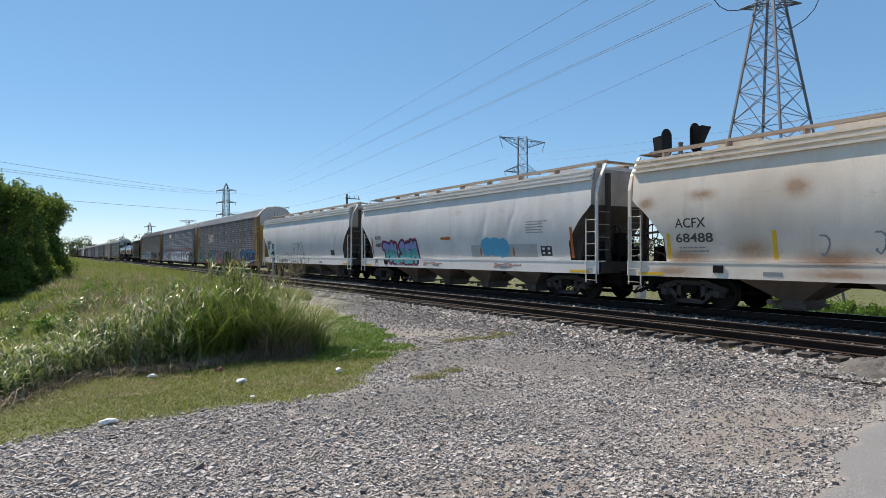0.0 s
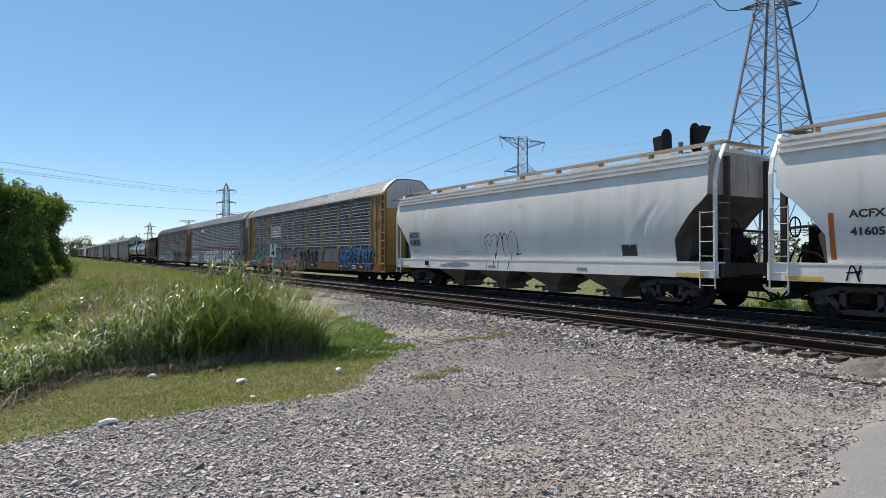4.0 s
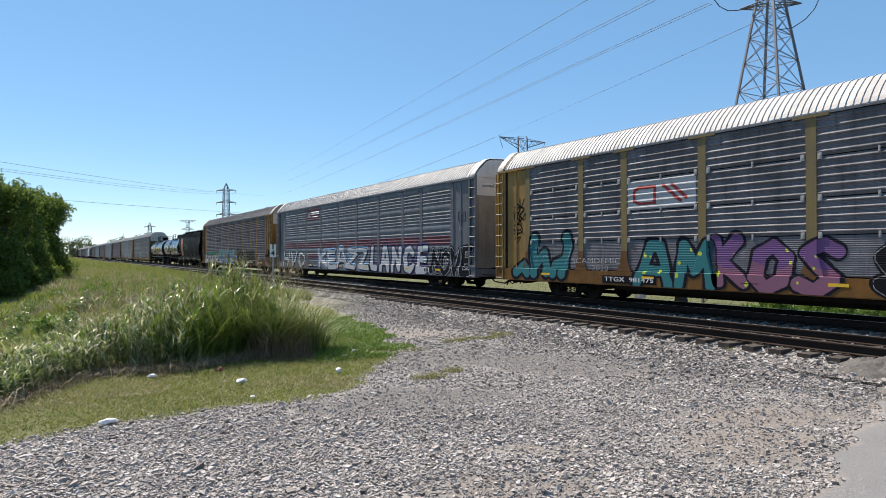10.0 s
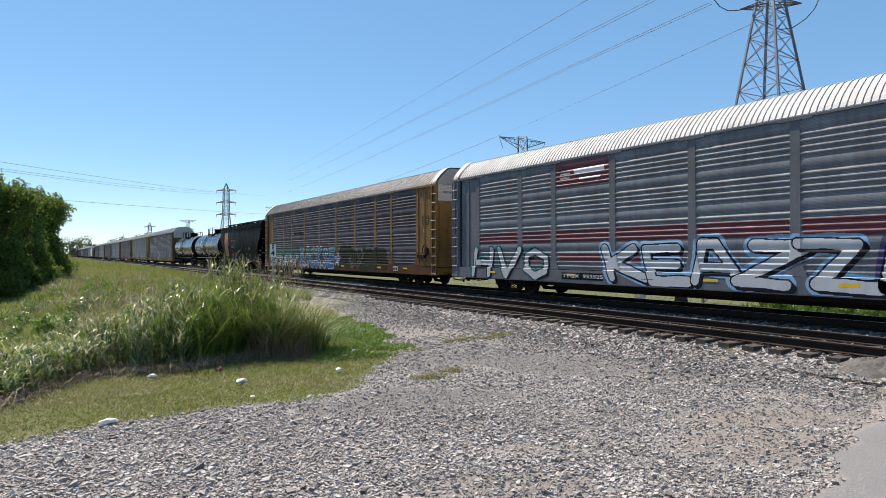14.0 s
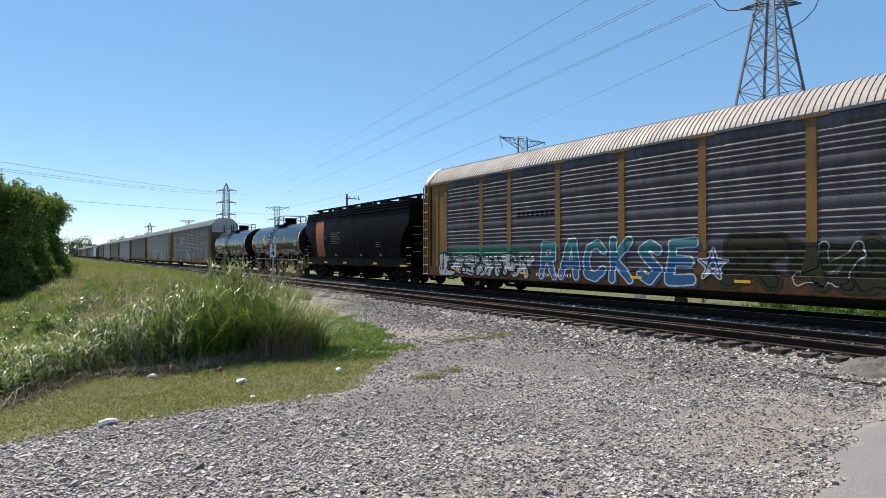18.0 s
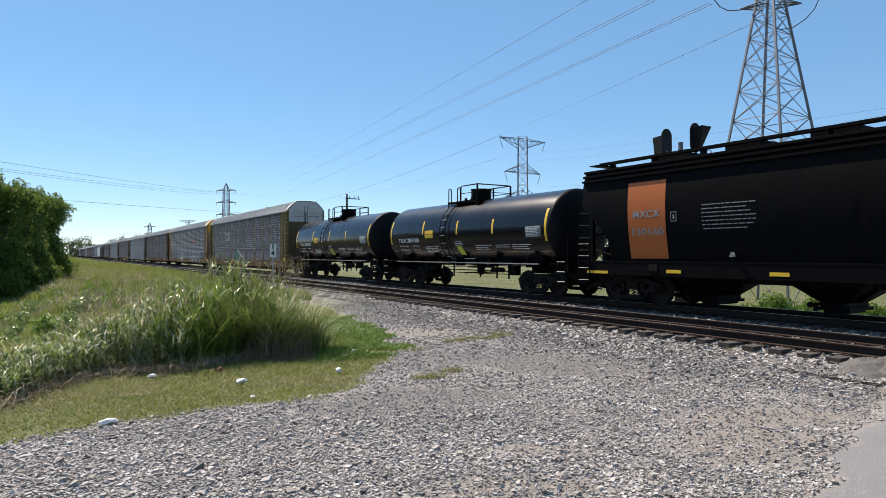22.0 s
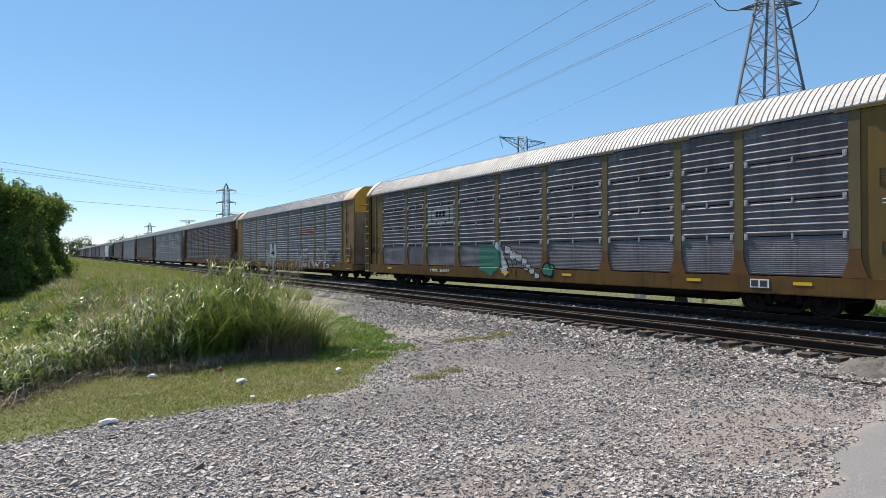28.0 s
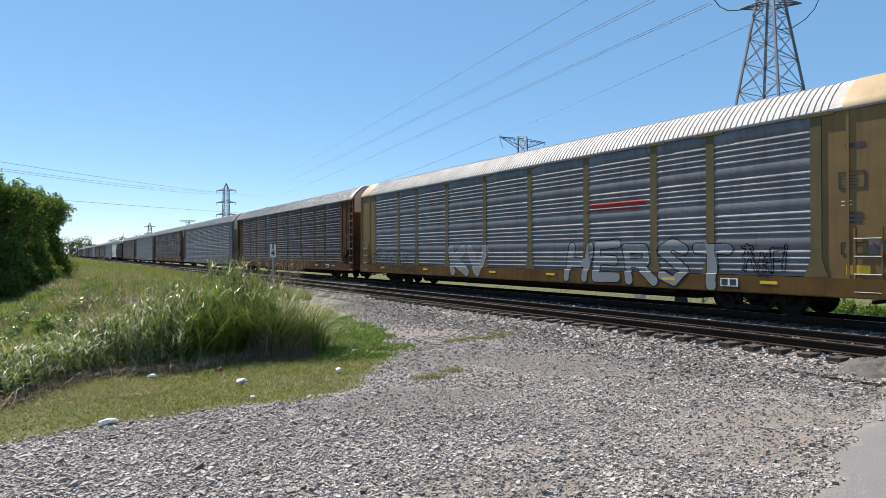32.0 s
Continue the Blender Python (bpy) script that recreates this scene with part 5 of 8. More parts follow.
coupler_mesh = Mesh().box(-0.08, 0.08, 0, 0.55, 0.72, 0.90).box(-0.17, 0.12, 0.5, 0.72, 0.66, 0.96).box(-0.24, -0.05, 0.66, 0.82, 0.70, 0.92).data("coupler", M_STEEL)
hose_mesh = Mesh().path([(-0.3, 0, 0.8), (-0.32, 0.15, 0.62), (-0.32, 0.32, 0.42), (-0.3, 0.5, 0.33), (-0.28, 0.68, 0.36)], 0.025, 6).data("air_hose", M_BLACK)
brake_mesh = Mesh().path([(-0.9, -0.4, 0.55), (-0.85, 0.1, 0.42), (-0.6, 0.5, 0.30), (-0.35, 0.8, 0.34)], 0.03, 6).path([(-1.2, -0.6, 0.62), (-1.1, 0.0, 0.40), (-0.8, 0.35, 0.36), (-0.3, 0.6, 0.5)], 0.022, 6).path([(0.5, -0.3, 0.6), (0.55, 0.2, 0.38), (0.4, 0.7, 0.33)], 0.028, 6).box(-0.5, 0.5, -0.9, 0.05, 0.52, 0.98).box(-1.25, 1.25, -0.75, -0.68, 0.44, 0.52).box(-0.95, -0.75, -0.5, -0.2, 0.46, 0.62).data("end_brake_rigging", M_STEEL)
lever_mesh = Mesh().path([(-1.4, 0.02, 0.85), (-1.35, 0.05, 0.70), (-0.5, 0.15, 0.66), (-0.15, 0.3, 0.85)], 0.014, 5).data("uncoupling_lever", M_STEEL)


def ends(car, y):
    for s in (-1, 1):
        m = pose(0, s * y, 0, 0, 0, 0 if s > 0 else 180)
        part("coupler", coupler_mesh, None, car, at=m)
        part("air_hose", hose_mesh, None, car, at=m)
        part("end_brake_rigging", brake_mesh, None, car, "dark draft gear and drooping brake pipes", at=m)
        part("uncoupling_lever", lever_mesh, None, car, at=pose(0, s * y, 0) if s > 0 else Matrix.Diagonal((1, -1, 1, 1)) @ Matrix.Translation((0, y, 0)))


def ladder(car, x, y0, y1, z0, z1, step_, mat, name="ladder", r=0.016, rail=0.025):
    lad = part(name, Mesh().box(x - 0.02, x + 0.02, y0 - rail, y0 + rail, z0, z1).box(x - 0.02, x + 0.02, y1 - rail, y1 + rail, z0, z1), mat, car)
    k = int((z1 - z0 - 0.1) / step_)
    rung = Mesh().tube((x - 0.02, y0, 0), (x - 0.02, y1, 0), r, 6).data("rung", M_BRIGHT)
    for i in range(k + 1):
        part("rung", rung, None, lad, at=(0, 0, z0 + 0.08 + i * step_))


# ---- paint that follows a surface ----
def skin_mesh(name, mask, ys, zs, surf, mat, lift):
    """Strips over the marked cells of a grid, laid on a car's side; cells in a row where the side runs straight share one strip."""
    if not mask.any():
        return None
    ny_, nz_ = mask.shape
    Y, Z = np.meshgrid(ys[:ny_ + 1], zs[:nz_ + 1], indexing="ij")
    X = np.asarray(surf(Y.reshape(-1), Z.reshape(-1))).reshape(Y.shape)
    level = np.abs(np.diff(X, axis=0)) < 1e-5
    level = level[:, :-1] & level[:, 1:]
    joins = np.zeros((ny_ + 1, nz_), bool)
    joins[1:-1] = mask[:-1] & mask[1:] & level[:-1] & level[1:]
    first, last = np.nonzero((mask & ~joins[:-1]).T), np.nonzero((mask & ~joins[1:]).T)
    j, i0, i1 = first[0], first[1], last[1] + 1
    v = np.stack([np.stack([X[a, c] - lift, ys[a], zs[c]], -1) for a, c in ((i0, j), (i1, j), (i1, j + 1), (i0, j + 1))], 1).reshape(-1, 3)
    me = bpy.data.meshes.new(name)
    me.from_pydata(v.tolist(), [], np.arange(len(v)).reshape(-1, 4).tolist())
    me.materials.append(mat)
    return me


def stroke_field(Y, Z, lines):
    d = np.full(Y.shape, 9.0)
    for pts in lines:
        for (ay, az), (by, bz) in zip(pts, pts[1:]):
            dy, dz = by - ay, bz - az
            t = np.clip(((Y - ay) * dy + (Z - az) * dz) / max(1e-9, dy * dy + dz * dz), 0, 1)
            d = np.minimum(d, np.hypot(Y - ay - t * dy, Z - az - t * dz))
    return d


STROKES = [[(0, 0), (0.05, 1)], [(0, 1), (0.9, 0.95)], [(0, 0.05), (0.9, 0)], [(0.1, 0.5), (0.9, 0.55)], [(0.9, 0), (1, 1)], [(0, 1), (1, 0)], [(0, 0), (1, 0.9)],
           [(0.1, 0.9), (0.9, 0.85), (0.85, 0.5), (0.2, 0.48)], [(0.15, 0.1), (0.1, 0.9), (0.8, 1)], [(0.2, 0.05), (0.9, 0.1), (0.95, 0.5), (0.1, 0.6), (0.15, 0.95), (0.9, 0.95)], [(0.5, 0), (0.5, 1)], [(0.1, 0), (0.5, 1), (0.95, 0)]]


def scrawl(car, surf, y0, y1, z0, z1, count, seed, fill, line=None, back=None, weight=0.10, edge=0.035, cell=0.015, name="painted_scrawl", label="spray-painted shapes on the car side", lift=0.0):
    """Abstract spray paint: rows of stroke-built shapes with an outline and a cloud behind."""
    r = random.Random(seed)
    ys, zs = np.arange(y0 - 0.25, y1 + 0.25, cell), np.arange(max(z0 - 0.15, 0.62), z1 + 0.2, cell)
    Y, Z = np.meshgrid((ys[:-1] + ys[1:]) / 2, (zs[:-1] + zs[1:]) / 2, indexing="ij")
    w, h = (y1 - y0) / count, z1 - z0
    lines = []
    for i in range(count):
        base = r.uniform(-0.06, 0.06)
        slant, squeeze = r.uniform(-0.35, 0.35), r.uniform(0.65, 1.0)
        for k in r.sample(range(len(STROKES)), 4):
            lines.append([(y1 - w * (i + 0.10 + 0.80 * (p + slant * (q - 0.5) + r.uniform(-0.12, 0.12))), z0 + h * (0.08 + base + 0.84 * squeeze * (q + r.uniform(-0.08, 0.08)))) for p, q in STROKES[k]])
    wob = 0.02 * np.sin(Y * 9 + seed) * np.sin(Z * 11)
    d = stroke_field(Y, Z, lines) + wob
    if back:
        part(name, skin_mesh(name, (d < weight + edge + 0.10) & (d >= weight + edge), ys, zs, surf, back, 0.003 + lift), None, car, label)
    if line:
        part(name, skin_mesh(name, (d < weight + edge) & (d >= weight), ys, zs, surf, line, 0.004 + lift), None, car, label)
    if fill:
        part(name, skin_mesh(name, d < weight, ys, zs, surf, fill, 0.004 + lift), None, car, label)


def blob(car, surf, y0, y1, z0, z1, mat, seed, lift=0.004, label="", name="painted_blob", lobes=7, rough=0.015):
    """A ragged cloud of sprayed paint."""
    r = random.Random(seed)
    ys, zs = np.arange(y0 - 0.1, y1 + 0.1, 0.02), np.arange(z0 - 0.1, z1 + 0.1, 0.02)
    Y, Z = np.meshgrid((ys[:-1] + ys[1:]) / 2, (zs[:-1] + zs[1:]) / 2, indexing="ij")
    d = np.full(Y.shape, 9.0)
    w, h = y1 - y0, z1 - z0
    for i in range(lobes):
        cy_, cz_, q = y0 + w * (0.22 + 0.56 * i / max(1, lobes - 1)), z0 + h * r.uniform(0.40, 0.60), r.uniform(0.36, 0.5)
        d = np.minimum(d, np.hypot((Y - cy_) / (w * 0.26), (Z - cz_) / (h * q)))
    ragged = 0.03 * np.sin(Y * 17 + seed) * np.sin(Z * 13 + 2 * seed) + np.random.default_rng(seed).normal(0, rough, Y.shape)
    part(name, skin_mesh(name, d + ragged < 1, ys, zs, surf, mat, lift), None, car, label)


GLYPHS = {
    "A": [[(0, 0), (0.36, 1), (0.64, 1), (1, 0)], [(0.2, 0.36), (0.8, 0.36)]],
    "C": [[(0.95, 0.8), (0.62, 1), (0.2, 0.88), (0.04, 0.5), (0.2, 0.1), (0.62, 0), (0.95, 0.2)]],
    "E": [[(0.95, 1), (0.1, 0.97), (0.06, 0), (0.95, 0.03)], [(0.1, 0.52), (0.8, 0.52)]],
    "F": [[(0.95, 1), (0.1, 0.97), (0.06, 0)], [(0.1, 0.52), (0.8, 0.52)]],
    "H": [[(0.06, 0), (0.1, 1)], [(0.9, 0), (0.94, 1)], [(0.1, 0.5), (0.9, 0.5)]],
    "I": [[(0.5, 0), (0.5, 1)]],
    "J": [[(0.75, 1), (0.7, 0.2), (0.45, 0), (0.1, 0.25)]],
    "K": [[(0.1, 0), (0.12, 1)], [(0.9, 1), (0.2, 0.5), (0.98, 0)]],
    "L": [[(0.15, 1), (0.1, 0.05), (0.95, 0)]],
    "M": [[(0, 0), (0.12, 1), (0.5, 0.4), (0.88, 1), (1, 0)]],
    "N": [[(0.05, 0), (0.1, 1), (0.88, 0.05), (0.95, 1)]],
    "n": [[(0.08, 0), (0.12, 0.9)], [(0.12, 0.75), (0.5, 0.98), (0.85, 0.8), (0.95, 0)]],
    "O": [[(0.5, 1), (0.1, 0.8), (0.05, 0.3), (0.45, 0), (0.9, 0.2), (0.95, 0.72), (0.5, 1)]],
    "P": [[(0.1, 0), (0.15, 0.95)], [(0.15, 0.95), (0.85, 0.9), (0.88, 0.55), (0.2, 0.45)]],
    "R": [[(0.1, 0), (0.15, 0.95)], [(0.15, 0.95), (0.82, 0.92), (0.82, 0.56), (0.2, 0.48)], [(0.5, 0.48), (0.98, 0)]],
    "S": [[(0.92, 0.85), (0.55, 1), (0.12, 0.82), (0.5, 0.54), (0.9, 0.28), (0.5, 0), (0.06, 0.16)]],
    "T": [[(0, 1), (1, 0.97)], [(0.5, 0.98), (0.48, 0)]],
    "U": [[(0.05, 1), (0.1, 0.2), (0.5, 0), (0.9, 0.2), (0.95, 1)]],
    "V": [[(0, 1), (0.5, 0), (1, 1)]],
    "W": [[(0, 1), (0.22, 0), (0.5, 0.7), (0.78, 0), (1, 1)]],
    "Z": [[(0.05, 1), (0.95, 0.95), (0.05, 0.05), (0.95, 0)]],
    "#": [[(-0.02, 0.12), (0.12, 0.3), (0.2, 0.12)], [(0.33, 1.0), (0.30, 0.75), (0.34, 0.1)], [(0.36, 0.35), (0.52, 0.62), (0.58, 0.15)], [(0.93, 1.0), (0.95, 0.8), (0.86, 0.12)], [(0.86, 0.4), (0.72, 0.32), (0.7, 0.12)]],
    "*": [[(0, 0.6), (1, 0.6), (0.2, 0), (0.5, 1), (0.8, 0), (0, 0.6)]]}


def piece(car, surf, word, y0, y1, z0, z1, fills, line, label, weight=0.15, edge=0.035, glow=None, halo=0.08, deep=None, dots=None, seed=1, slant=0.1, squeeze=0.72, jump=0.06, cell=0.016, split=0.5):
    """A sprayed word of fat letters, each over the one before it: outline, fill in two tones, a cloud or halo behind, a thrown depth, dots and glints."""
    r = random.Random(seed)
    ys, zs = np.arange(y0 - 0.35, y1 + 0.35, cell), np.arange(max(z0 - 0.2, 0.585), z1 + 0.3, cell)
    Y, Z = np.meshgrid((ys[:-1] + ys[1:]) / 2, (zs[:-1] + zs[1:]) / 2, indexing="ij")
    w, h = (y1 - y0) / len(word), z1 - z0
    kind, owner, closest, depth = np.zeros(Y.shape, int), np.zeros(Y.shape, int), np.zeros(Y.shape, int), np.full(Y.shape, 9.0)
    for i, letter in enumerate(word):
        base, lean, tall, wide = r.uniform(-jump, jump), r.uniform(-slant, slant), r.uniform(0.92, 1.06), squeeze * r.uniform(0.95, 1.12)
        lines = [[(y1 - w * (i + 0.5 + wide * (p - 0.5) + lean * (q - 0.5)), z0 + h * (base + 0.08 + 0.84 * tall * q)) for p, q in stroke] for stroke in GLYPHS[letter]]
        wob = 0.014 * np.sin(Y * 7 + seed + i) * np.sin(Z * 8 + i)
        d = stroke_field(Y, Z, lines) + wob - weight * (0.12 * np.sin(Z * 3.1 + i * 2 + seed))
        closest[d < depth] = i
        depth = np.minimum(depth, d)
        if deep:
            away = stroke_field(Y, Z, [[(a - 0.09, b - 0.07) for a, b in stroke] for stroke in lines])
            thrown = (away < weight + edge * 0.5) & (d >= weight + edge)
            kind[thrown], owner[thrown] = 6, i
        kind[d < weight + edge], owner[d < weight + edge] = 1, i
        upper = Z - z0 + 0.10 * np.sin(Y * 5 + seed) > split * h
        kind[(d < weight) & upper] = 2
        kind[(d < weight) & ~upper] = 3
        if dots:
            for _ in range(5):
                cy_, cz_, q = y1 - w * (i + r.random()), z0 + h * r.uniform(0.1, 0.8), r.uniform(0.03, 0.075)
                kind[(np.hypot(Y - cy_, Z - cz_) < q) & (d < weight - 0.02)] = 5
    kind[(kind == 0) & (depth < weight + edge + halo + 0.03 * np.sin(Y * 4.3 + seed) * np.sin(Z * 5))] = 7
    for k, mat, name in ((1, line, "painted_outline"), (2, fills[0], "painted_letter"), (3, fills[-1], "painted_letter"), (5, dots, "painted_dots"), (6, deep, "painted_depth")):
        for i in range(len(word)):
            if mat and ((kind == k) & (owner == i)).any():
                part(name, skin_mesh(name, (kind == k) & (owner == i), ys, zs, surf, mat, 0.005), None, car, label)
    for i in range(len(word)):
        cloud = (kind == 7) & (closest == i)
        if glow and cloud.any():
            part("painted_cloud", skin_mesh("painted_cloud", cloud, ys, zs, surf, glow, 0.004), None, car, label)


def thin_tag(car, surf, y0, y1, z0, z1, strokes, mat, weight, label, cell=0.014):
    """Single sprayed lines; the strokes run over a unit square, reading along the car."""
    ys, zs = np.arange(y0 - 0.15, y1 + 0.15, cell), np.arange(z0 - 0.1, z1 + 0.1, cell)
    Y, Z = np.meshgrid((ys[:-1] + ys[1:]) / 2, (zs[:-1] + zs[1:]) / 2, indexing="ij")
    for stroke in strokes:
        pts = [(y1 - (y1 - y0) * p, z0 + (z1 - z0) * q) for p, q in stroke]
        fine = []
        for k in range(len(pts) - 1):
            p0, p1, p2, p3 = (Vector(pts[max(0, min(len(pts) - 1, k + e))]) for e in (-1, 0, 1, 2))
            fine += [tuple(0.5 * (2 * p1 + (p2 - p0) * t + (2 * p0 - 5 * p1 + 4 * p2 - p3) * t * t + (3 * p1 - p0 - 3 * p2 + p3) * t ** 3)) for t in (0, 0.2, 0.4, 0.6, 0.8)]
        d = stroke_field(Y, Z, [fine + [pts[-1]]])
        part("painted_line", skin_mesh("painted_line", d < weight * (0.8 + 0.35 * np.sin(Y * 5 + Z * 3)), ys, zs, surf, mat, 0.005), None, car, label)


def loops(car, surf, y0, y1, z0, z1, turns, mat, weight=0.018, drift=0.0, name="painted_scrawl", label="thin looping tag"):
    """A running line of loops, like a quick spray-can signature without letters."""
    ys, zs = np.arange(y0 - 0.4, y1 + 0.4, 0.02), np.arange(z0 - 0.1, z1 + 0.1, 0.02)
    Y, Z = np.meshgrid((ys[:-1] + ys[1:]) / 2, (zs[:-1] + zs[1:]) / 2, indexing="ij")
    w, h, pts = (y1 - y0) / (turns + 0.5), (z1 - z0) / 2, []
    for i in range(int(16 * turns) + 1):
        t = i / 16
        size = 0.75 + 0.25 * math.sin(2.3 * t)
        pts.append((y1 - w * t - 0.42 * w * math.sin(2 * math.pi * t + 0.6), (z0 + z1) / 2 + drift * t + h * size * math.cos(2 * math.pi * t) * (0.9 if t % 1 < 0.5 else 0.7)))
    d = stroke_field(Y, Z, [pts])
    part(name, skin_mesh(name, d < weight, ys, zs, surf, mat, 0.004), None, car, label)


def board(car, surf, y0, y1, z0, z1, mat, name="painted_panel", label="", lift=0.003, cell=0.05):
    ys, zs = np.linspace(y0, y1, max(2, int((y1 - y0) / cell) + 1)), np.linspace(z0, z1, max(2, int((z1 - z0) / (cell * 0.5)) + 1))
    return part(name, skin_mesh(name, np.ones((len(ys) - 1, len(zs) - 1), bool), ys, zs, surf, mat, lift), None, car, label)


def painted(text, size, mat, car, y, z, surf, width=None, name="stencil", label="stencilled lettering", thick=0.0, lift=0.006):
    """Lettering laid on a car's side; y is the middle of the text."""
    ob = lettering(text, size, mat, car, Matrix.Identity(4), label, width, name, thick)
    for v in ob.data.vertices:
        yy, zz = y - v.co.x, z + v.co.y
        v.co = (float(surf(np.array([yy]), np.array([zz]))[0]) - lift - 0.002 - v.co.z, yy, zz)
    return ob


def fine_print(car, surf, y, z, width, rows, mat, seed, gap=0.055, h=0.028):
    """Rows of writing too small to read, as plain bars of word length."""
    r = random.Random(seed)
    for i in range(rows):
        w = width * r.uniform(0.7, 1.0)
        ys = np.linspace(y - w, y, max(8, int(w / 0.025)))
        mask, k = np.ones((len(ys) - 1, 1), bool), 0
        while k < len(mask):
            k += r.randint(4, 9)
            mask[k:k + 1] = False
            k += 1
        zs = np.array([z - i * gap, z - i * gap + h * 0.75])
        part("small_writing", skin_mesh("small_writing", mask, ys, zs, surf, mat, 0.005), None, car)


# ---- autoracks ----
BAYS = [-11.9, -9.1, -7.2, -4.4, -1.45, 1.45, 4.4, 7.2, 9.1, 11.9]
ROWS_A = [1.02, 2.0, 2.89, 3.87, 4.84]


def ribs_a(z):
    """Depth of the fine-ribbed panels at a height: five ribs a row over a fine corrugation, none in the lowest row, deep seams between rows."""
    z = np.asarray(z, float)
    out = np.zeros_like(z)
    for a, b in zip(ROWS_A, ROWS_A[1:]):
        t = (z - a) / (b - a)
        inside = (t > 0.02) & (t < 0.98)
        ph = (t * 5) % 1.0
        big = 0.0 if a < 1.5 else 0.028
        out = np.where(inside, 0.010 + np.maximum(big * np.cos(np.pi / 2 * np.clip(np.abs(ph - 0.5) / 0.26, 0, 1)) ** 1.2, 0.0035 + 0.0035 * np.cos(2 * np.pi * (z - a) / 0.049)), out)
    return out


def ribs_b(z):
    """Depth of the banded panels: groups of four ribs between flat bulged bands."""
    z = np.asarray(z, float)
    t = ((z - 1.05) / 0.95) % 1.0
    rib = np.where(t < 0.66, np.cos(np.pi / 2 * np.clip(np.abs((t / 0.165) % 1.0 - 0.5) / 0.40, 0, 1)) ** 1.2 * 0.034, 0.030 * np.cos(np.pi / 2 * np.clip(np.abs(t - 0.83) / 0.17, 0, 1)) ** 0.7)
    return 0.006 + rib


def panel_mesh(w, z0, z1, ribs, mat):
    k = int((z1 - z0) / (0.012 if ribs is ribs_a else 0.022))
    zs = [z0 + (z1 - z0) * i / k for i in range(k + 1)]
    out = [(-1.41 - float(ribs(z)), z) for z in zs] + [(-1.395, z1), (-1.395, z0)]
    return Mesh().prism(out, "y", -w / 2, w / 2).data("panel", mat)


def side_surface(ribs):
    posts = np.array(BAYS)

    def surf(y, z):
        near = np.min(np.abs(np.asarray(y)[:, None] - posts[None]), 1)
        x = -1.41 - ribs(z)
        foot = np.where(z < 1.6, 0.13 + 0.15 * np.clip((1.6 - z) / 0.55, 0, 1), 0.13)
        x = np.where((near < foot) & (np.abs(y) < 12.2), -1.454, x)
        x = np.where(np.abs(y) > 12.03, -1.425, x)
        return np.where(z < 1.02, -1.503, x)
    return surf


ROOF_P = [(-1.455, 4.88), (-1.46, 4.915), (-1.40, 5.03), (-1.24, 5.24), (-1.04, 5.44), (-0.86, 5.60), (-0.70, 5.67), (0, 5.71), (0.70, 5.67), (0.86, 5.60), (1.04, 5.44), (1.24, 5.24), (1.40, 5.03), (1.46, 4.915), (1.455, 4.88)]
CACHE = {}


def roof_mesh(mat, smooth_end):
    key = ("roof", mat.name, smooth_end)
    if key not in CACHE:
        m, rows, y = Mesh(), [], -13.65
        lo, hi = (-12.45, 12.45) if smooth_end else (-13.25, 13.25)

        def ring(y, d):
            return [(x * (1 + d * 0.55), y, z + (d if z > 4.9 else 0)) for x, z in ROOF_P]
        rows.append(ring(-13.74, 0))
        while y < 13.6:
            if lo < y < hi:
                rows += [ring(y, 0), ring(y + 0.140, 0), ring(y + 0.143, 0.017), ring(y + 0.161, 0.017)]
            else:
                rows.append(ring(y, 0.0))
            y += 0.165
        rows.append(ring(13.74, 0))
        m.sheet(rows)
        n = len(ROOF_P)
        if not smooth_end:
            m.add(ring(-13.74, -0.03), [tuple(range(n))])
            m.add(ring(13.74, -0.03), [tuple(range(n))])
        m.sheet([[(x * 0.985, yy, z - 0.03) for x, z in ROOF_P] for yy in (-13.7, 13.7)])
        me = bpy.data.meshes.new("roof")
        me.from_pydata(m.v, [], m.f)
        me.shade_flat()
        me.materials.append(mat)
        CACHE[key] = me
    return CACHE[key]


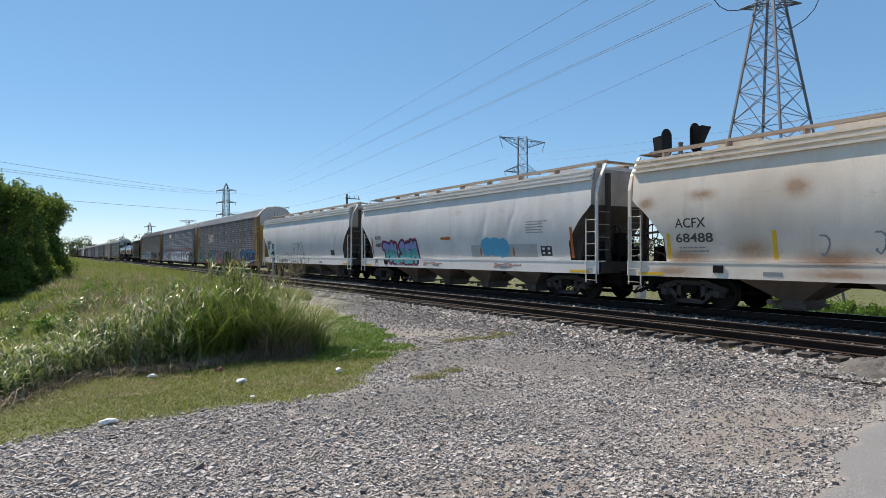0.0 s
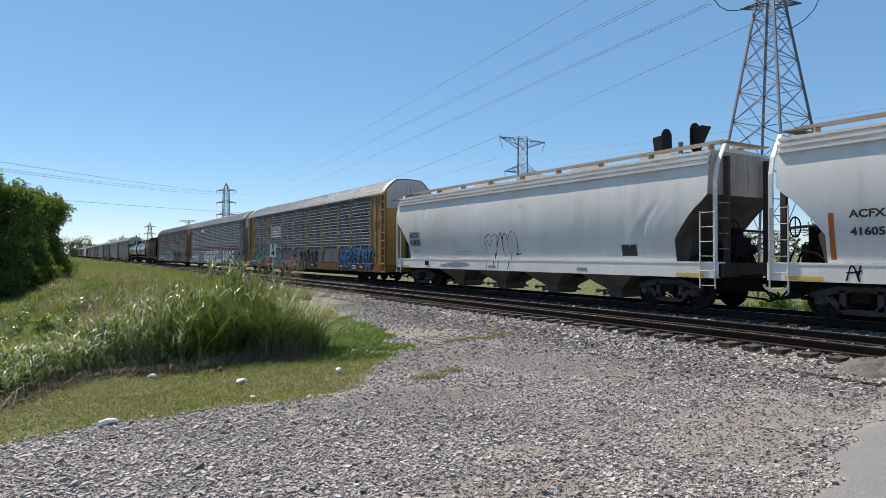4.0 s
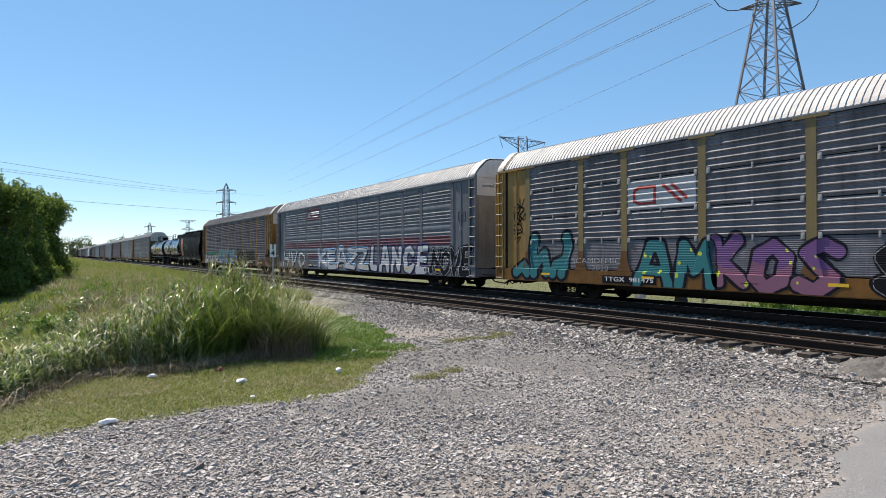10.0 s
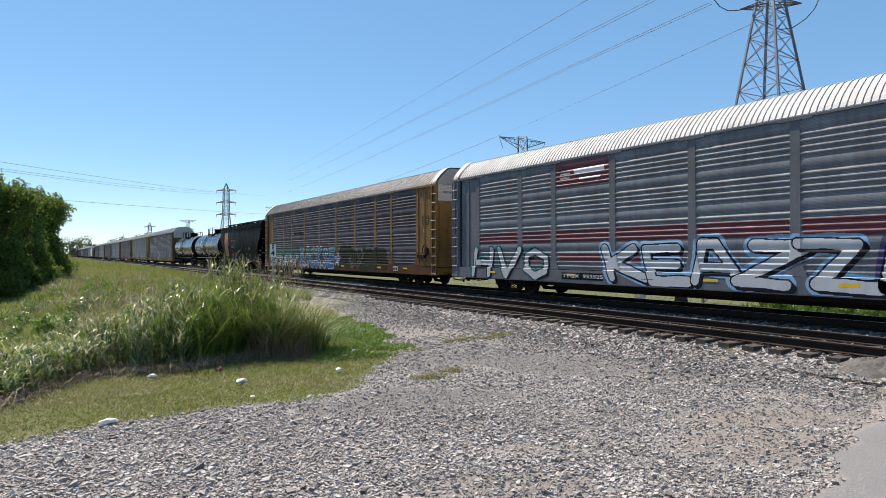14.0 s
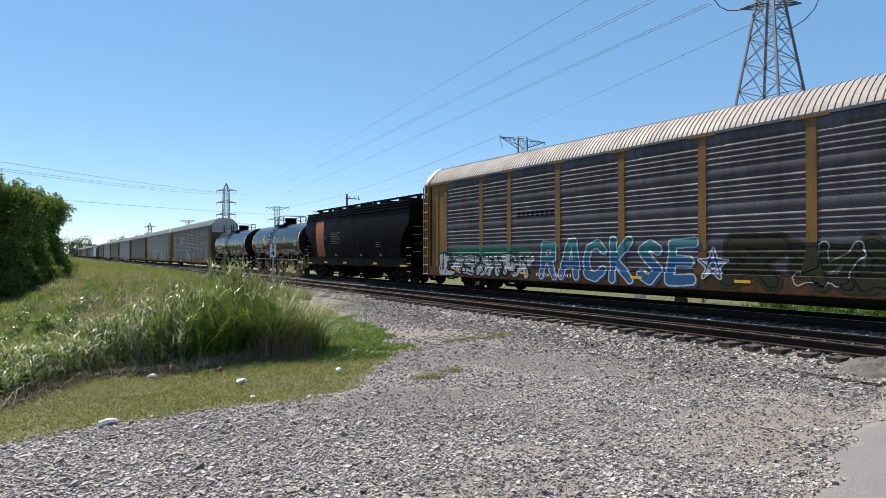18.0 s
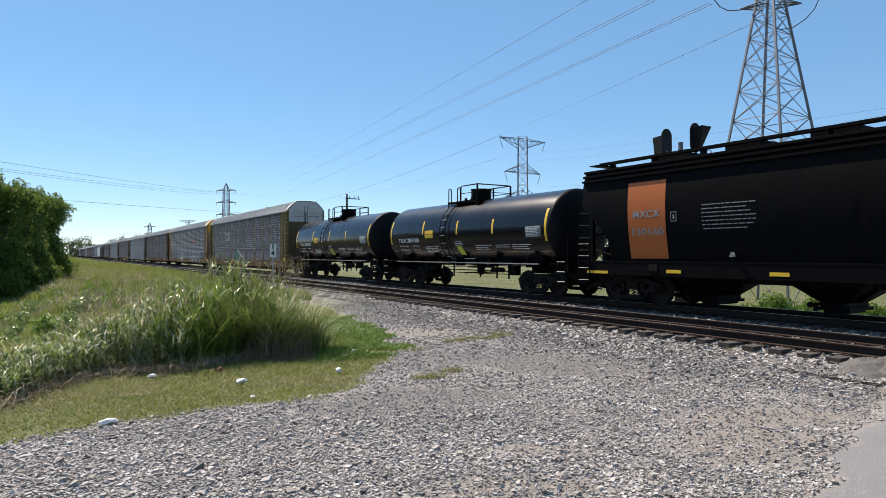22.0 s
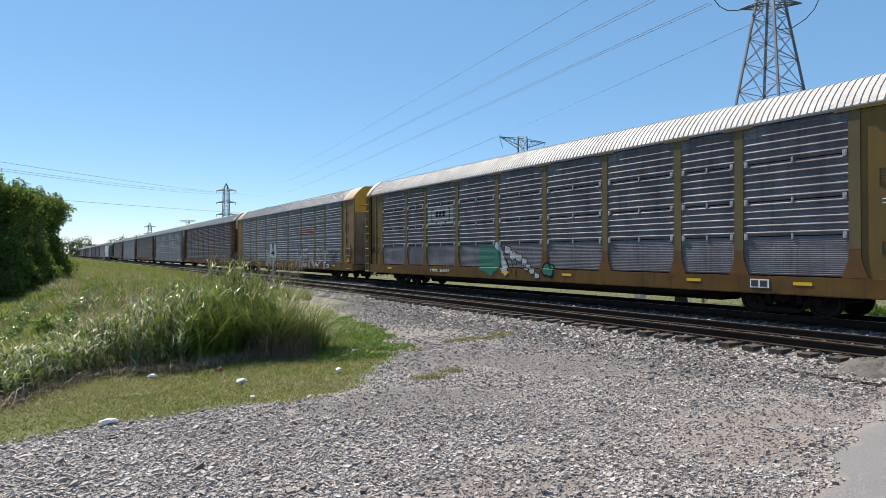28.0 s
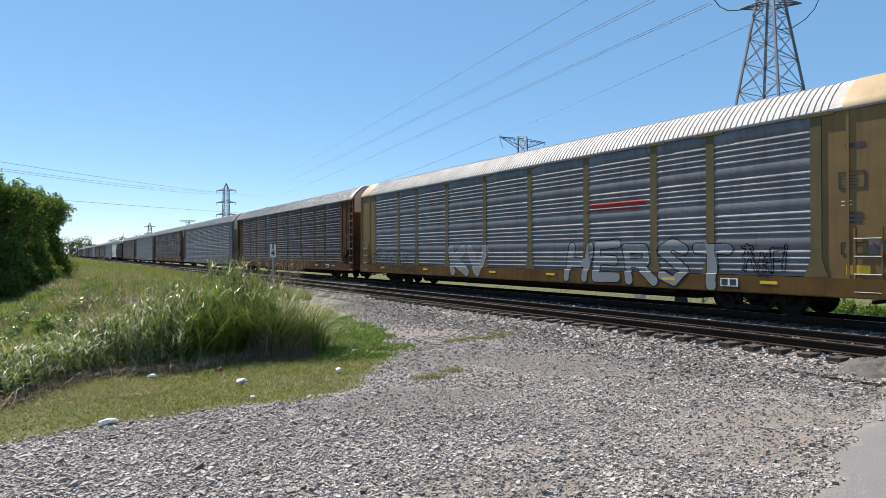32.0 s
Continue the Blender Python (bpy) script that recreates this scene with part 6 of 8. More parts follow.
def autorack(y, style, extras=None):
    car = thing("autorack", style["label"], "freight car", "cars of the train")
    trim, fine = style["trim"], style["kind"] == "a"
    ribs = ribs_a if fine else ribs_b
    post, foot = style.get("post", trim), style.get("foot", trim)
    key = (style["kind"], style["panel"].name, trim.name)
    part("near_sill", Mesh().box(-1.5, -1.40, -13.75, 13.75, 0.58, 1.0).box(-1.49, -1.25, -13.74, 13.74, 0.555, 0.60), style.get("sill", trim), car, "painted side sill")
    part("far_sill", Mesh().box(1.40, 1.5, -13.75, 13.75, 0.58, 1.0), trim, car)
    part("deck", Mesh().box(-1.39, 1.39, -13.6, 13.6, 0.82, 0.96), M_STEEL, car)
    part("centre_sill", Mesh().box(-0.4, 0.4, -13.3, 13.3, 0.52, 0.82).prism([(-8.5, 0.6), (-7.9, 0.24), (7.9, 0.24), (8.5, 0.6)], "x", -0.42, 0.42).tube((-0.75, -7.5, 0.42), (-0.75, 7.5, 0.42), 0.03, 6).prism([(-8.6, 0.80), (-7.6, 0.42), (7.6, 0.42), (8.6, 0.80)], "x", -1.2, -1.1), M_STEEL, car)
    part("far_wall", Mesh().box(1.39, 1.46, -13.7, 13.7, 1.0, 4.86), style["panel"], car)
    part("roof", roof_mesh(style["roof"], style.get("round_end", False)), None, car, style.get("roof_label", "ribbed white roof"))
    if style.get("round_end"):
        for s in (-1, 1):
            part("roof_cap", Mesh().sheet([[(x * (1 + d), yy, z + d * (z > 4.9)) for x, z in ROOF_P] for yy, d in ((s * 12.5, 0.004), (s * 12.52, 0.010), (s * 13.72, 0.010), (s * 13.75, 0.004))]).data("roof_cap", M_BEIGE, True), None, car, "smooth beige cap over the end doors")
            part("door_gap", Mesh().box(-0.04, 0.04, s * 13.62 - 0.02, s * 13.62 + 0.02, 0.95, 5.6), M_SIGNAL, car, "dark gap between the end doors")
    else:
        for s in (-1, 1):
            if ("cap", s) not in CACHE:
                CACHE["cap", s] = Mesh().sheet([[(x * (1 + d), yy, z + 1.4 * d * (z > 4.9)) for x, z in ROOF_P] for yy, d in ((s * 13.36, 0.022), (s * 13.39, 0.026), (s * 13.72, 0.026), (s * 13.745, 0.012))]).data("roof_cap", M_DOORW, True)
                # black band painted in place of the dark gap before the end cap
                CACHE["gap_band", s] = Mesh().sheet([[(x * (1 + d), yy, z + 1.4 * d * (z > 4.9)) for x, z in ROOF_P] for yy, d in ((s * 13.27, 0.012), (s * 13.37, 0.021))]).data("roof_seal", M_SIGNAL)
            part("roof_cap", CACHE["cap", s], None, car, "smooth white cap over the end doors")
            part("roof_seal", CACHE["gap_band", s], None, car, "black band standing for the gap between roof and end cap")
            part("eave_end_rail", Mesh().box(-1.50, -1.42, min(s * 12.0, s * 13.74), max(s * 12.0, s * 13.74), 4.80, 4.875), trim, car)
            # solid black strips in place of the dark open gaps
            part("door_gap", Mesh().box(-0.05, 0.05, s * 13.62 - 0.02, s * 13.62 + 0.02, 0.95, 5.6), M_SIGNAL, car, "dark gap between the end doors")
            part("side_slot", Mesh().box(-1.43, -1.405, s * 13.20 - 0.06, s * 13.20 + 0.06, 1.0, 4.8), M_SIGNAL, car, "dark slot beside the ladder")
    part("eave_rail", Mesh().box(-1.468, -1.40, -13.72, 13.72, 4.84, 4.885), style.get("eave", M_GREYP), car)
    for i, (a, b) in enumerate(zip(BAYS, BAYS[1:])):
        w = round(b - a - 0.02, 3)
        for z0, z1 in (zip(ROWS_A, ROWS_A[1:]) if fine else ((1.02, 4.84),)):
            k = ("panel", key, w, z0)
            if k not in CACHE:
                CACHE[k] = panel_mesh(w, z0 + (0.012 if fine else 0), z1 - (0.012 if fine else 0), ribs, style["panel"])
            part("side_panel", CACHE[k], None, car, at=(0, (a + b) / 2, 0))
        if fine:
            if "hinge" not in CACHE:
                CACHE["hinge"] = Mesh().box(-1.457, -1.41, -0.045, 0.045, -0.075, 0.075).box(-1.464, -1.41, -0.02, 0.02, -0.03, 0.03).data("hinge", M_HINGE)
            for z in ROWS_A[1:4]:
                for q in (a + 0.2, b - 0.2):
                    part("hinge", CACHE["hinge"], None, car, at=(0, q, z))
                part("latch", CACHE["hinge"], None, car, at=pose(0.01, (a + b) / 2, z) @ Matrix.Diagonal((1, 0.5, 0.9, 1)))
    part("inner_liner", Mesh().box(-1.385, -1.37, -13.3, 13.3, 1.0, 4.84), M_STEEL, car)
    for p in BAYS:
        k = ("post", post.name, foot.name)
        if k not in CACHE:
            CACHE[k] = Mesh().box(-1.450, -1.40, -0.125, 0.125, 1.66, 4.82).box(-1.480, -1.41, -0.42, 0.42, 4.80, 4.87).data("side_post", post)
            CACHE["foot", post.name, foot.name] = Mesh().prism([(-0.13, 1.25), (-0.13, 1.655), (0.13, 1.655), (0.13, 1.45), (0.19, 1.25), (0.28, 1.01), (-0.28, 1.01), (-0.19, 1.25), (-0.13, 1.45)], "x", -1.452, -1.40).data("post_foot", foot)
        upright = part("side_post", CACHE[k], None, car, "dull painted side post", at=(0, p, 0))
        part("post_foot", CACHE["foot", post.name, foot.name], None, upright, "rusty brown flared foot")
    for s in (-1, 1):
        yy = (s * 12.03, s * 13.72)
        part("end_panel", Mesh().box(-1.425, -1.38, min(yy), max(yy), 1.0, 4.86).box(-1.45, -1.42, s * 12.6 - 0.03, s * 12.6 + 0.03, 1.0, 4.86), trim, car, "painted plate beside the end door")
        for q in (-1, 1):
            lo, hi = (0.04, 1.36) if q > 0 else (-1.36, -0.04)
            m = Mesh().box(lo, hi, s * 13.64 - 0.05, s * 13.64 + 0.05, 0.95, 4.1)
            for c in (lo + 0.12, hi - 0.12):
                m.box(c - 0.025, c + 0.025, s * 13.685 - 0.02, s * 13.685 + 0.02, 1.0, 4.05)
            door = part("end_door", m, style.get("door", trim), car, "painted end door leaf")
            top = [(lo, 4.1), (hi, 4.1), (1.39, 4.98), (1.20, 5.22), (0.84, 5.57), (0.7, 5.62), (lo, 5.65)] if q > 0 else [(lo, 4.1), (hi, 4.1), (hi, 5.65), (-0.7, 5.62), (-0.84, 5.57), (-1.20, 5.22), (-1.39, 4.98)]
            part("door_head", Mesh().prism(top, "y", s * 13.64 - 0.05, s * 13.64 + 0.05), style.get("doortop", M_DOORW), door, "white upper door")
            part("lock_bar", Mesh().tube((q * 0.12, s * 13.74, 1.0), (q * 0.12, s * 13.74, 5.3), 0.013, 6), M_STEEL, door)
        if style.get("round_end"):
            ladder(car, -1.47, s * 12.75, s * 13.3, 0.62, 2.15, 0.4, trim)
        else:
            ladder(car, -1.50, s * 13.38, s * 13.80, 0.55, 4.78, 0.42, trim)
            part("ladder_stile_plate", Mesh().box(-1.49, -1.40, s * 13.30 - 0.04, s * 13.30 + 0.04, 0.95, 4.86), trim, car)
        for e in (-1.42, 1.42):
            part("corner_post", Mesh().box(e - 0.04, e + 0.04, s * 13.72 - 0.05, s * 13.72 + 0.05, 0.95, 4.95), trim, car)
        part("end_sill", Mesh().box(-1.45, 1.45, s * 13.70 - 0.13, s * 13.70 + 0.13, 0.60, 0.92), trim, car)
        truck(car, s * 10.06, 0.40)
    ends(car, 13.75)
    surf = side_surface(ribs)
    for q in (-11.0, -8.0, -2.9, 0.6, 6.0, 10.6):
        board(car, surf, q, q + 0.45, 0.80, 0.88, M_MARK, "reflector", "yellow reflective strip", 0.006)
    fine_print(car, surf, 3.2, 0.78, 0.6, 1, M_DARKST, 3)
    part("route_plate", Mesh().box(-1.512, -1.50, -9.95, -9.45, 0.70, 0.92), M_STENCIL, car, "white plate with black squares")
    for q in (-9.9, -9.66):
        part("plate_mark", Mesh().box(-1.516, -1.512, q, q + 0.18, 0.73, 0.89), M_DARKST, car)
    part("placard_frame", Mesh().box(-1.437, -1.425, -12.95, -12.4, 3.05, 3.06).box(-1.437, -1.425, -12.95, -12.4, 3.42, 3.43).box(-1.437, -1.425, -12.95, -12.94, 3.05, 3.43).box(-1.437, -1.425, -12.41, -12.4, 3.05, 3.43), M_DARKST, car)
    fine_print(car, surf, -12.45, 3.32, 0.4, 4, M_DARKST, 5, 0.07)
    fine_print(car, surf, -12.45, 2.75, 0.25, 2, M_STENCIL, 6, 0.09)
    for q in (-1, 1):
        lettering("EXCESS HEIGHT CAR", 0.13, M_DARKST, car, pose(q * 0.62, -13.698, 4.5, 90, 0, 0), "black lettering on the door head", 0.85, "door_lettering")
    if style.get("signs"):
        for q, z, w, h, mat, lab in ((-12.75, 1.55, 0.62, 0.26, None, "black framed box"), (-12.75, 3.95, 0.42, 0.12, M_DARKST, "small black stencil"), (-12.75, 2.45, 0.32, 0.05, M_DARKST, "small black stencil"), (-12.75, 2.35, 0.36, 0.05, M_DARKST, "small black stencil"), (-12.75, 2.25, 0.30, 0.05, M_DARKST, "small black stencil")):
            if mat:
                board(car, surf, q - w / 2, q + w / 2, z, z + h, mat, "stencil_bar", lab, 0.006)
            else:
                part("placard_frame", Mesh().box(-1.437, -1.425, q - w / 2, q + w / 2, z, z + 0.015).box(-1.437, -1.425, q - w / 2, q + w / 2, z + h, z + h + 0.015).box(-1.437, -1.425, q - w / 2, q - w / 2 + 0.012, z, z + h).box(-1.437, -1.425, q + w / 2 - 0.012, q + w / 2, z, z + h), M_DARKST, car, lab)
        board(car, surf, -13.05, -12.55, 1.08, 1.30, M_MARK, "warning_plate", "yellow warning plate", 0.006)
        for q in (-13.2,):
            part("keep_off_plate", Mesh().box(-1.455, -1.44, q - 0.17, q + 0.17, 1.55, 1.85), M_GREYP, car, "faded grey plate with a red bar")
            part("red_bar", Mesh().add([(-1.458, q + a, z) for a, z in ((-0.12, 1.60), (-0.08, 1.58), (0.12, 1.80), (0.08, 1.82))] + [(-1.455, q + a, z) for a, z in ((-0.12, 1.60), (-0.08, 1.58), (0.12, 1.80), (0.08, 1.82))], [(0, 1, 2, 3), (4, 5, 6, 7), (0, 1, 5, 4), (1, 2, 6, 5), (2, 3, 7, 6), (3, 0, 4, 7)]), M_P_RED, car)
    if style.get("brake"):
        hb = part("hand_brake", Mesh().box(-1.50, -1.43, -12.98, -12.7, 1.55, 1.85), M_STEEL, car, "rusty hand brake")
        part("brake_wheel", Mesh().path([(-1.56, -12.84 + 0.24 * math.cos(a * math.pi / 8), 1.75 + 0.24 * math.sin(a * math.pi / 8)) for a in range(17)], 0.02, 6), M_STEEL, hb)
        part("step_bracket", Mesh().box(-1.56, -1.43, -12.75, -12.1, 1.38, 1.52), M_STEEL, hb)
    if extras:
        extras(car, surf)
    TRAIN.append((car, y))
    return car


def first_rack(car, surf):
    piece(car, surf, "MESTRC", -12.35, -7.35, 0.72, 1.92, (M_P_MIDBLUE, M_P_BLUE), M_P_INK, "blue spray-painted letters with black outlines and dark red spots", 0.105, 0.04, M_P_BLUE, 0.04, M_P_INK, M_P_WINE, 3, 0.14, 0.78)
    scrawl(car, surf, -12.2, -7.5, 0.80, 1.75, 7, 17, M_P_INK, None, None, 0.016, label="thin black lines in the spray paint", lift=0.004)
    thin_tag(car, surf, -12.3, -7.3, 0.66, 2.05, [[(0.0, 0.25), (0.05, 0.12), (0.16, 0.1)], [(0.97, 0.6), (1.0, 0.35), (0.93, 0.2)], [(0.02, 0.9), (0.03, 0.6), (0.0, 0.4)]], M_P_WINE, 0.035, "dark red sprayed lines")
    piece(car, surf, "SPAIn", -3.65, 0.1, 0.68, 1.78, (M_P_BLACK,), M_CHALK, "fat black sprayed letters with a thin white edge", 0.17, 0.012, M_P_BLACK, 0.05, None, None, 4, 0.1, 0.66)
    piece(car, surf, "#", 9.5, 12.55, 0.66, 2.25, (M_P_TEAL, M_P_TEAL), M_P_INK, "fat teal spray-painted letters with black outlines", 0.20, 0.05, M_P_INK, 0.05, None, None, 13, 0.02, 0.86)
    thin_tag(car, surf, 9.5, 12.55, 0.66, 2.1, [[(0.12, 0.3), (0.25, 0.32)], [(0.27, 0.8), (0.3, 0.98), (0.38, 0.95), (0.41, 0.75), (0.36, 0.4)], [(0.48, 0.52), (0.53, 0.6), (0.6, 0.5)], [(0.83, 0.9), (0.9, 1.0), (0.97, 0.92), (0.96, 0.7), (0.88, 0.4)]], M_P_SKY, 0.016, "pale blue glints in the spray paint")
    piece(car, surf, "AM", 3.9, 6.75, 0.62, 1.95, (M_P_TEAL, M_P_TEAL), M_P_INK, "fat teal spray-painted letters with black outlines", 0.165, 0.05, M_P_INK, 0.05, None, M_LIME, 14, 0.12, 0.74)
    piece(car, surf, "KOS", 0.7, 4.2, 0.62, 1.92, (M_P_PURPLE, M_P_PINK), M_P_INK, "purple and pink spray-painted letters with black outlines", 0.17, 0.045, M_P_INK, 0.03, None, M_LIME, 15, 0.15, 0.72)
    def proud(y_, z):
        return np.full(np.shape(z), -1.460)
    painted("SCAMDEMIC", 0.27, M_CHALK, car, 8.4, 1.33, proud, 2.15, "chalk_lettering", "thin white chalked capitals", -0.004)
    painted("2020", 0.24, M_CHALK, car, 8.2, 1.09, proud, 0.72, "chalk_lettering", "thin white chalked numerals", -0.004)
    thin_tag(car, surf, 12.1, 12.8, 2.75, 3.5, [[(0.1, 0.2), (0.2, 0.9), (0.5, 0.95), (0.55, 0.6), (0.2, 0.5), (0.6, 0.1)], [(0.55, 0.9), (0.95, 0.7), (0.6, 0.4), (0.95, 0.15)]], M_P_BLACK, 0.032, "black scribbled tag")
    thin_tag(car, surf, 12.0, 12.85, 2.2, 3.75, [[(0.15, 0.75), (0.3, 1.0), (0.4, 0.7), (0.55, 0.98), (0.6, 0.72), (0.85, 0.95)], [(0.05, 0.62), (0.3, 0.5), (0.2, 0.38), (0.45, 0.6), (0.6, 0.42), (0.95, 0.6), (0.9, 0.42)], [(0.3, 0.3), (0.55, 0.4), (0.7, 0.25), (0.4, 0.18), (0.3, 0.3)], [(0.15, 0.1), (0.75, 0.12)], [(0.55, 0.2), (0.9, 0.05)]], M_P_BLACK, 0.024, "black scribbled tag")
    thin_tag(car, surf, 12.15, 12.8, 2.0, 2.75, [[(0.1, 0.9), (0.6, 0.95), (0.9, 0.6), (0.4, 0.5), (0.1, 0.7)], [(0.5, 0.5), (0.2, 0.2), (0.7, 0.3), (0.4, 0.0)]], M_P_BLACK, 0.03, "black scribbled tag")
    board(car, surf, 4.6, 7.05, 2.93, 3.80, M_P_SILVER, "emblem_panel", "pale painted emblem panel", 0.004)
    ys = np.arange(4.7, 7.0, 0.02)
    zs = np.arange(3.0, 3.75, 0.02)
    Y, Z = np.meshgrid((ys[:-1] + ys[1:]) / 2, (zs[:-1] + zs[1:]) / 2, indexing="ij")
    d = stroke_field(Y, Z, [[(6.0, 3.6), (6.6, 3.6), (6.78, 3.5), (6.78, 3.2), (6.6, 3.1), (6.0, 3.1), (6.0, 3.6)], [(5.7, 3.6), (5.1, 3.1)], [(5.4, 3.6), (4.9, 3.18)]])
    part("emblem", skin_mesh("emblem", d < 0.05, ys, zs, surf, M_P_RED, 0.008), None, car, "plain red ring and slanted bars of an emblem")
    board(car, surf, 5.9, 8.05, 0.63, 0.87, M_P_BLACK, "number_panel", "black panel behind the car number", 0.003)
    painted("TTGX  981475", 0.2, M_STENCIL, car, 6.98, 0.75, surf, 1.95)


def second_rack(car, surf):
    for a, b in zip(BAYS, BAYS[1:]):
        board(car, surf, a + 0.16, b - 0.16, 1.98, 2.42, M_MAROON, "maroon_stripe", "maroon painted stripe", 0.003, 0.044)
    for a, b in ((4.4, 7.2), (1.45, 4.4), (7.2, 9.1)):
        board(car, surf, a + 0.30, b - 0.30, 1.30, 1.55, M_MAROON, "maroon_stripe", "maroon painted stripe", 0.003, 0.044)
    board(car, surf, 4.56, 7.04, 3.92, 4.80, M_MAROON, "emblem_panel", "maroon panel with plain white shapes", 0.004)
    for k, (a, b, z) in enumerate(((6.35, 6.85, 4.35), (6.35, 6.85, 4.2), (4.75, 6.15, 4.32), (4.9, 5.9, 4.12))):
        board(car, surf, a, b, z, z + (0.18 if k == 2 else 0.06), M_STENCIL, "emblem_bar", lift=0.009)
    piece(car, surf, "HVO", 7.3, 12.4, 0.66, 1.85, (M_P_WHITE, M_P_WHITE), M_P_INK, "white spray-painted letters with black outlines", 0.12, 0.04, M_P_TEAL, 0.06, M_P_INK, None, 21, 0.15, 0.75)
    piece(car, surf, "KEAZZ", -3.2, 4.75, 0.68, 1.85, (M_P_WHITE, M_P_WHITE), M_P_INK, "white spray-painted letters with black outlines", 0.135, 0.04, M_P_SKY, 0.09, M_P_INK, None, 22, 0.35, 0.86, 0.04)
    piece(car, surf, "LANCE", -9.9, -3.2, 0.66, 1.98, (M_P_WHITE, M_P_WHITE), M_P_INK, "large white spray-painted block letters on black", 0.165, 0.05, M_P_VIOLET, 0.10, M_P_INK, None, 23, 0.1, 0.66, 0.03)
    piece(car, surf, "NOVE", -13.45, -10.1, 0.62, 1.85, (M_P_BLACK, M_P_BLACK), M_P_WHITE, "black spray-painted letters with white outlines", 0.125, 0.028, M_P_BLACK, 0.06, None, None, 24, 0.25, 0.8, 0.05)
    thin_tag(car, surf, -13.3, -10.3, 0.7, 1.8, [[(0.05, 0.75), (0.3, 0.2), (0.38, 0.6), (0.55, 0.15)], [(0.6, 0.3), (0.8, 0.1), (0.98, 0.25)], [(0.2, 0.9), (0.45, 0.55), (0.7, 0.9)]], M_P_WHITE, 0.02, "thin white cracks over the black letters")
    board(car, surf, 4.75, 6.7, 0.68, 0.92, M_P_BLACK, "number_panel", "black panel behind the car number", 0.003)
    painted("TTGX  953525", 0.17, M_STENCIL, car, 5.7, 0.80, surf, 1.9)


def third_rack(car, surf):
    scrawl(car, surf, 5.8, 12.3, 0.72, 1.75, 7, 31, M_P_SILVER, M_P_BLACK, None, 0.12, 0.045, label="silver spray-painted shapes")
    scrawl(car, surf, 5.8, 12.3, 0.72, 1.75, 9, 36, M_P_BLACK, None, None, 0.022, label="thin black lines in the spray paint", lift=0.003)
    blob(car, surf, 5.9, 12.2, 1.25, 1.9, M_P_GREEN, 38, 0.002, "dark teal shading behind the silver shapes", lobes=11)
    piece(car, surf, "RACKSE", -1.35, 5.45, 0.68, 2.0, (M_P_TEAL, M_P_BLUE), M_P_WHITE, "teal and blue sprayed letters with a white edge", 0.125, 0.045, None, 0, M_P_NAVY, None, 33, 0.12, 0.68, 0.05, split=0.55)
    piece(car, surf, "*", -2.25, -1.3, 0.85, 1.75, (M_P_NAVY,), M_P_WHITE, "small sprayed star", 0.025, 0.04, None, 0, squeeze=0.9, slant=0.02, jump=0.0)
    scrawl(car, surf, -8.6, -2.2, 0.80, 1.95, 4, 34, M_P_OLIVE, M_P_BLACK, M_P_OLIVE, 0.136, 0.03, label="faded olive spray-painted shapes")
    scrawl(car, surf, -5.4, -4.0, 0.85, 1.85, 1, 35, None, M_P_SILVER, None, 0.0992, 0.03, label="pale outlined figure")
    for k in range(8):
        board(car, surf, 4.6 + 0.27 * k, 4.6 + 0.27 * k + 0.2, 2.98, 3.16, M_P_BLACK, "faded_writing", lift=0.004)
    painted("TTGX  965743", 0.17, M_STENCIL, car, 4.6, 0.80, surf, 1.9)


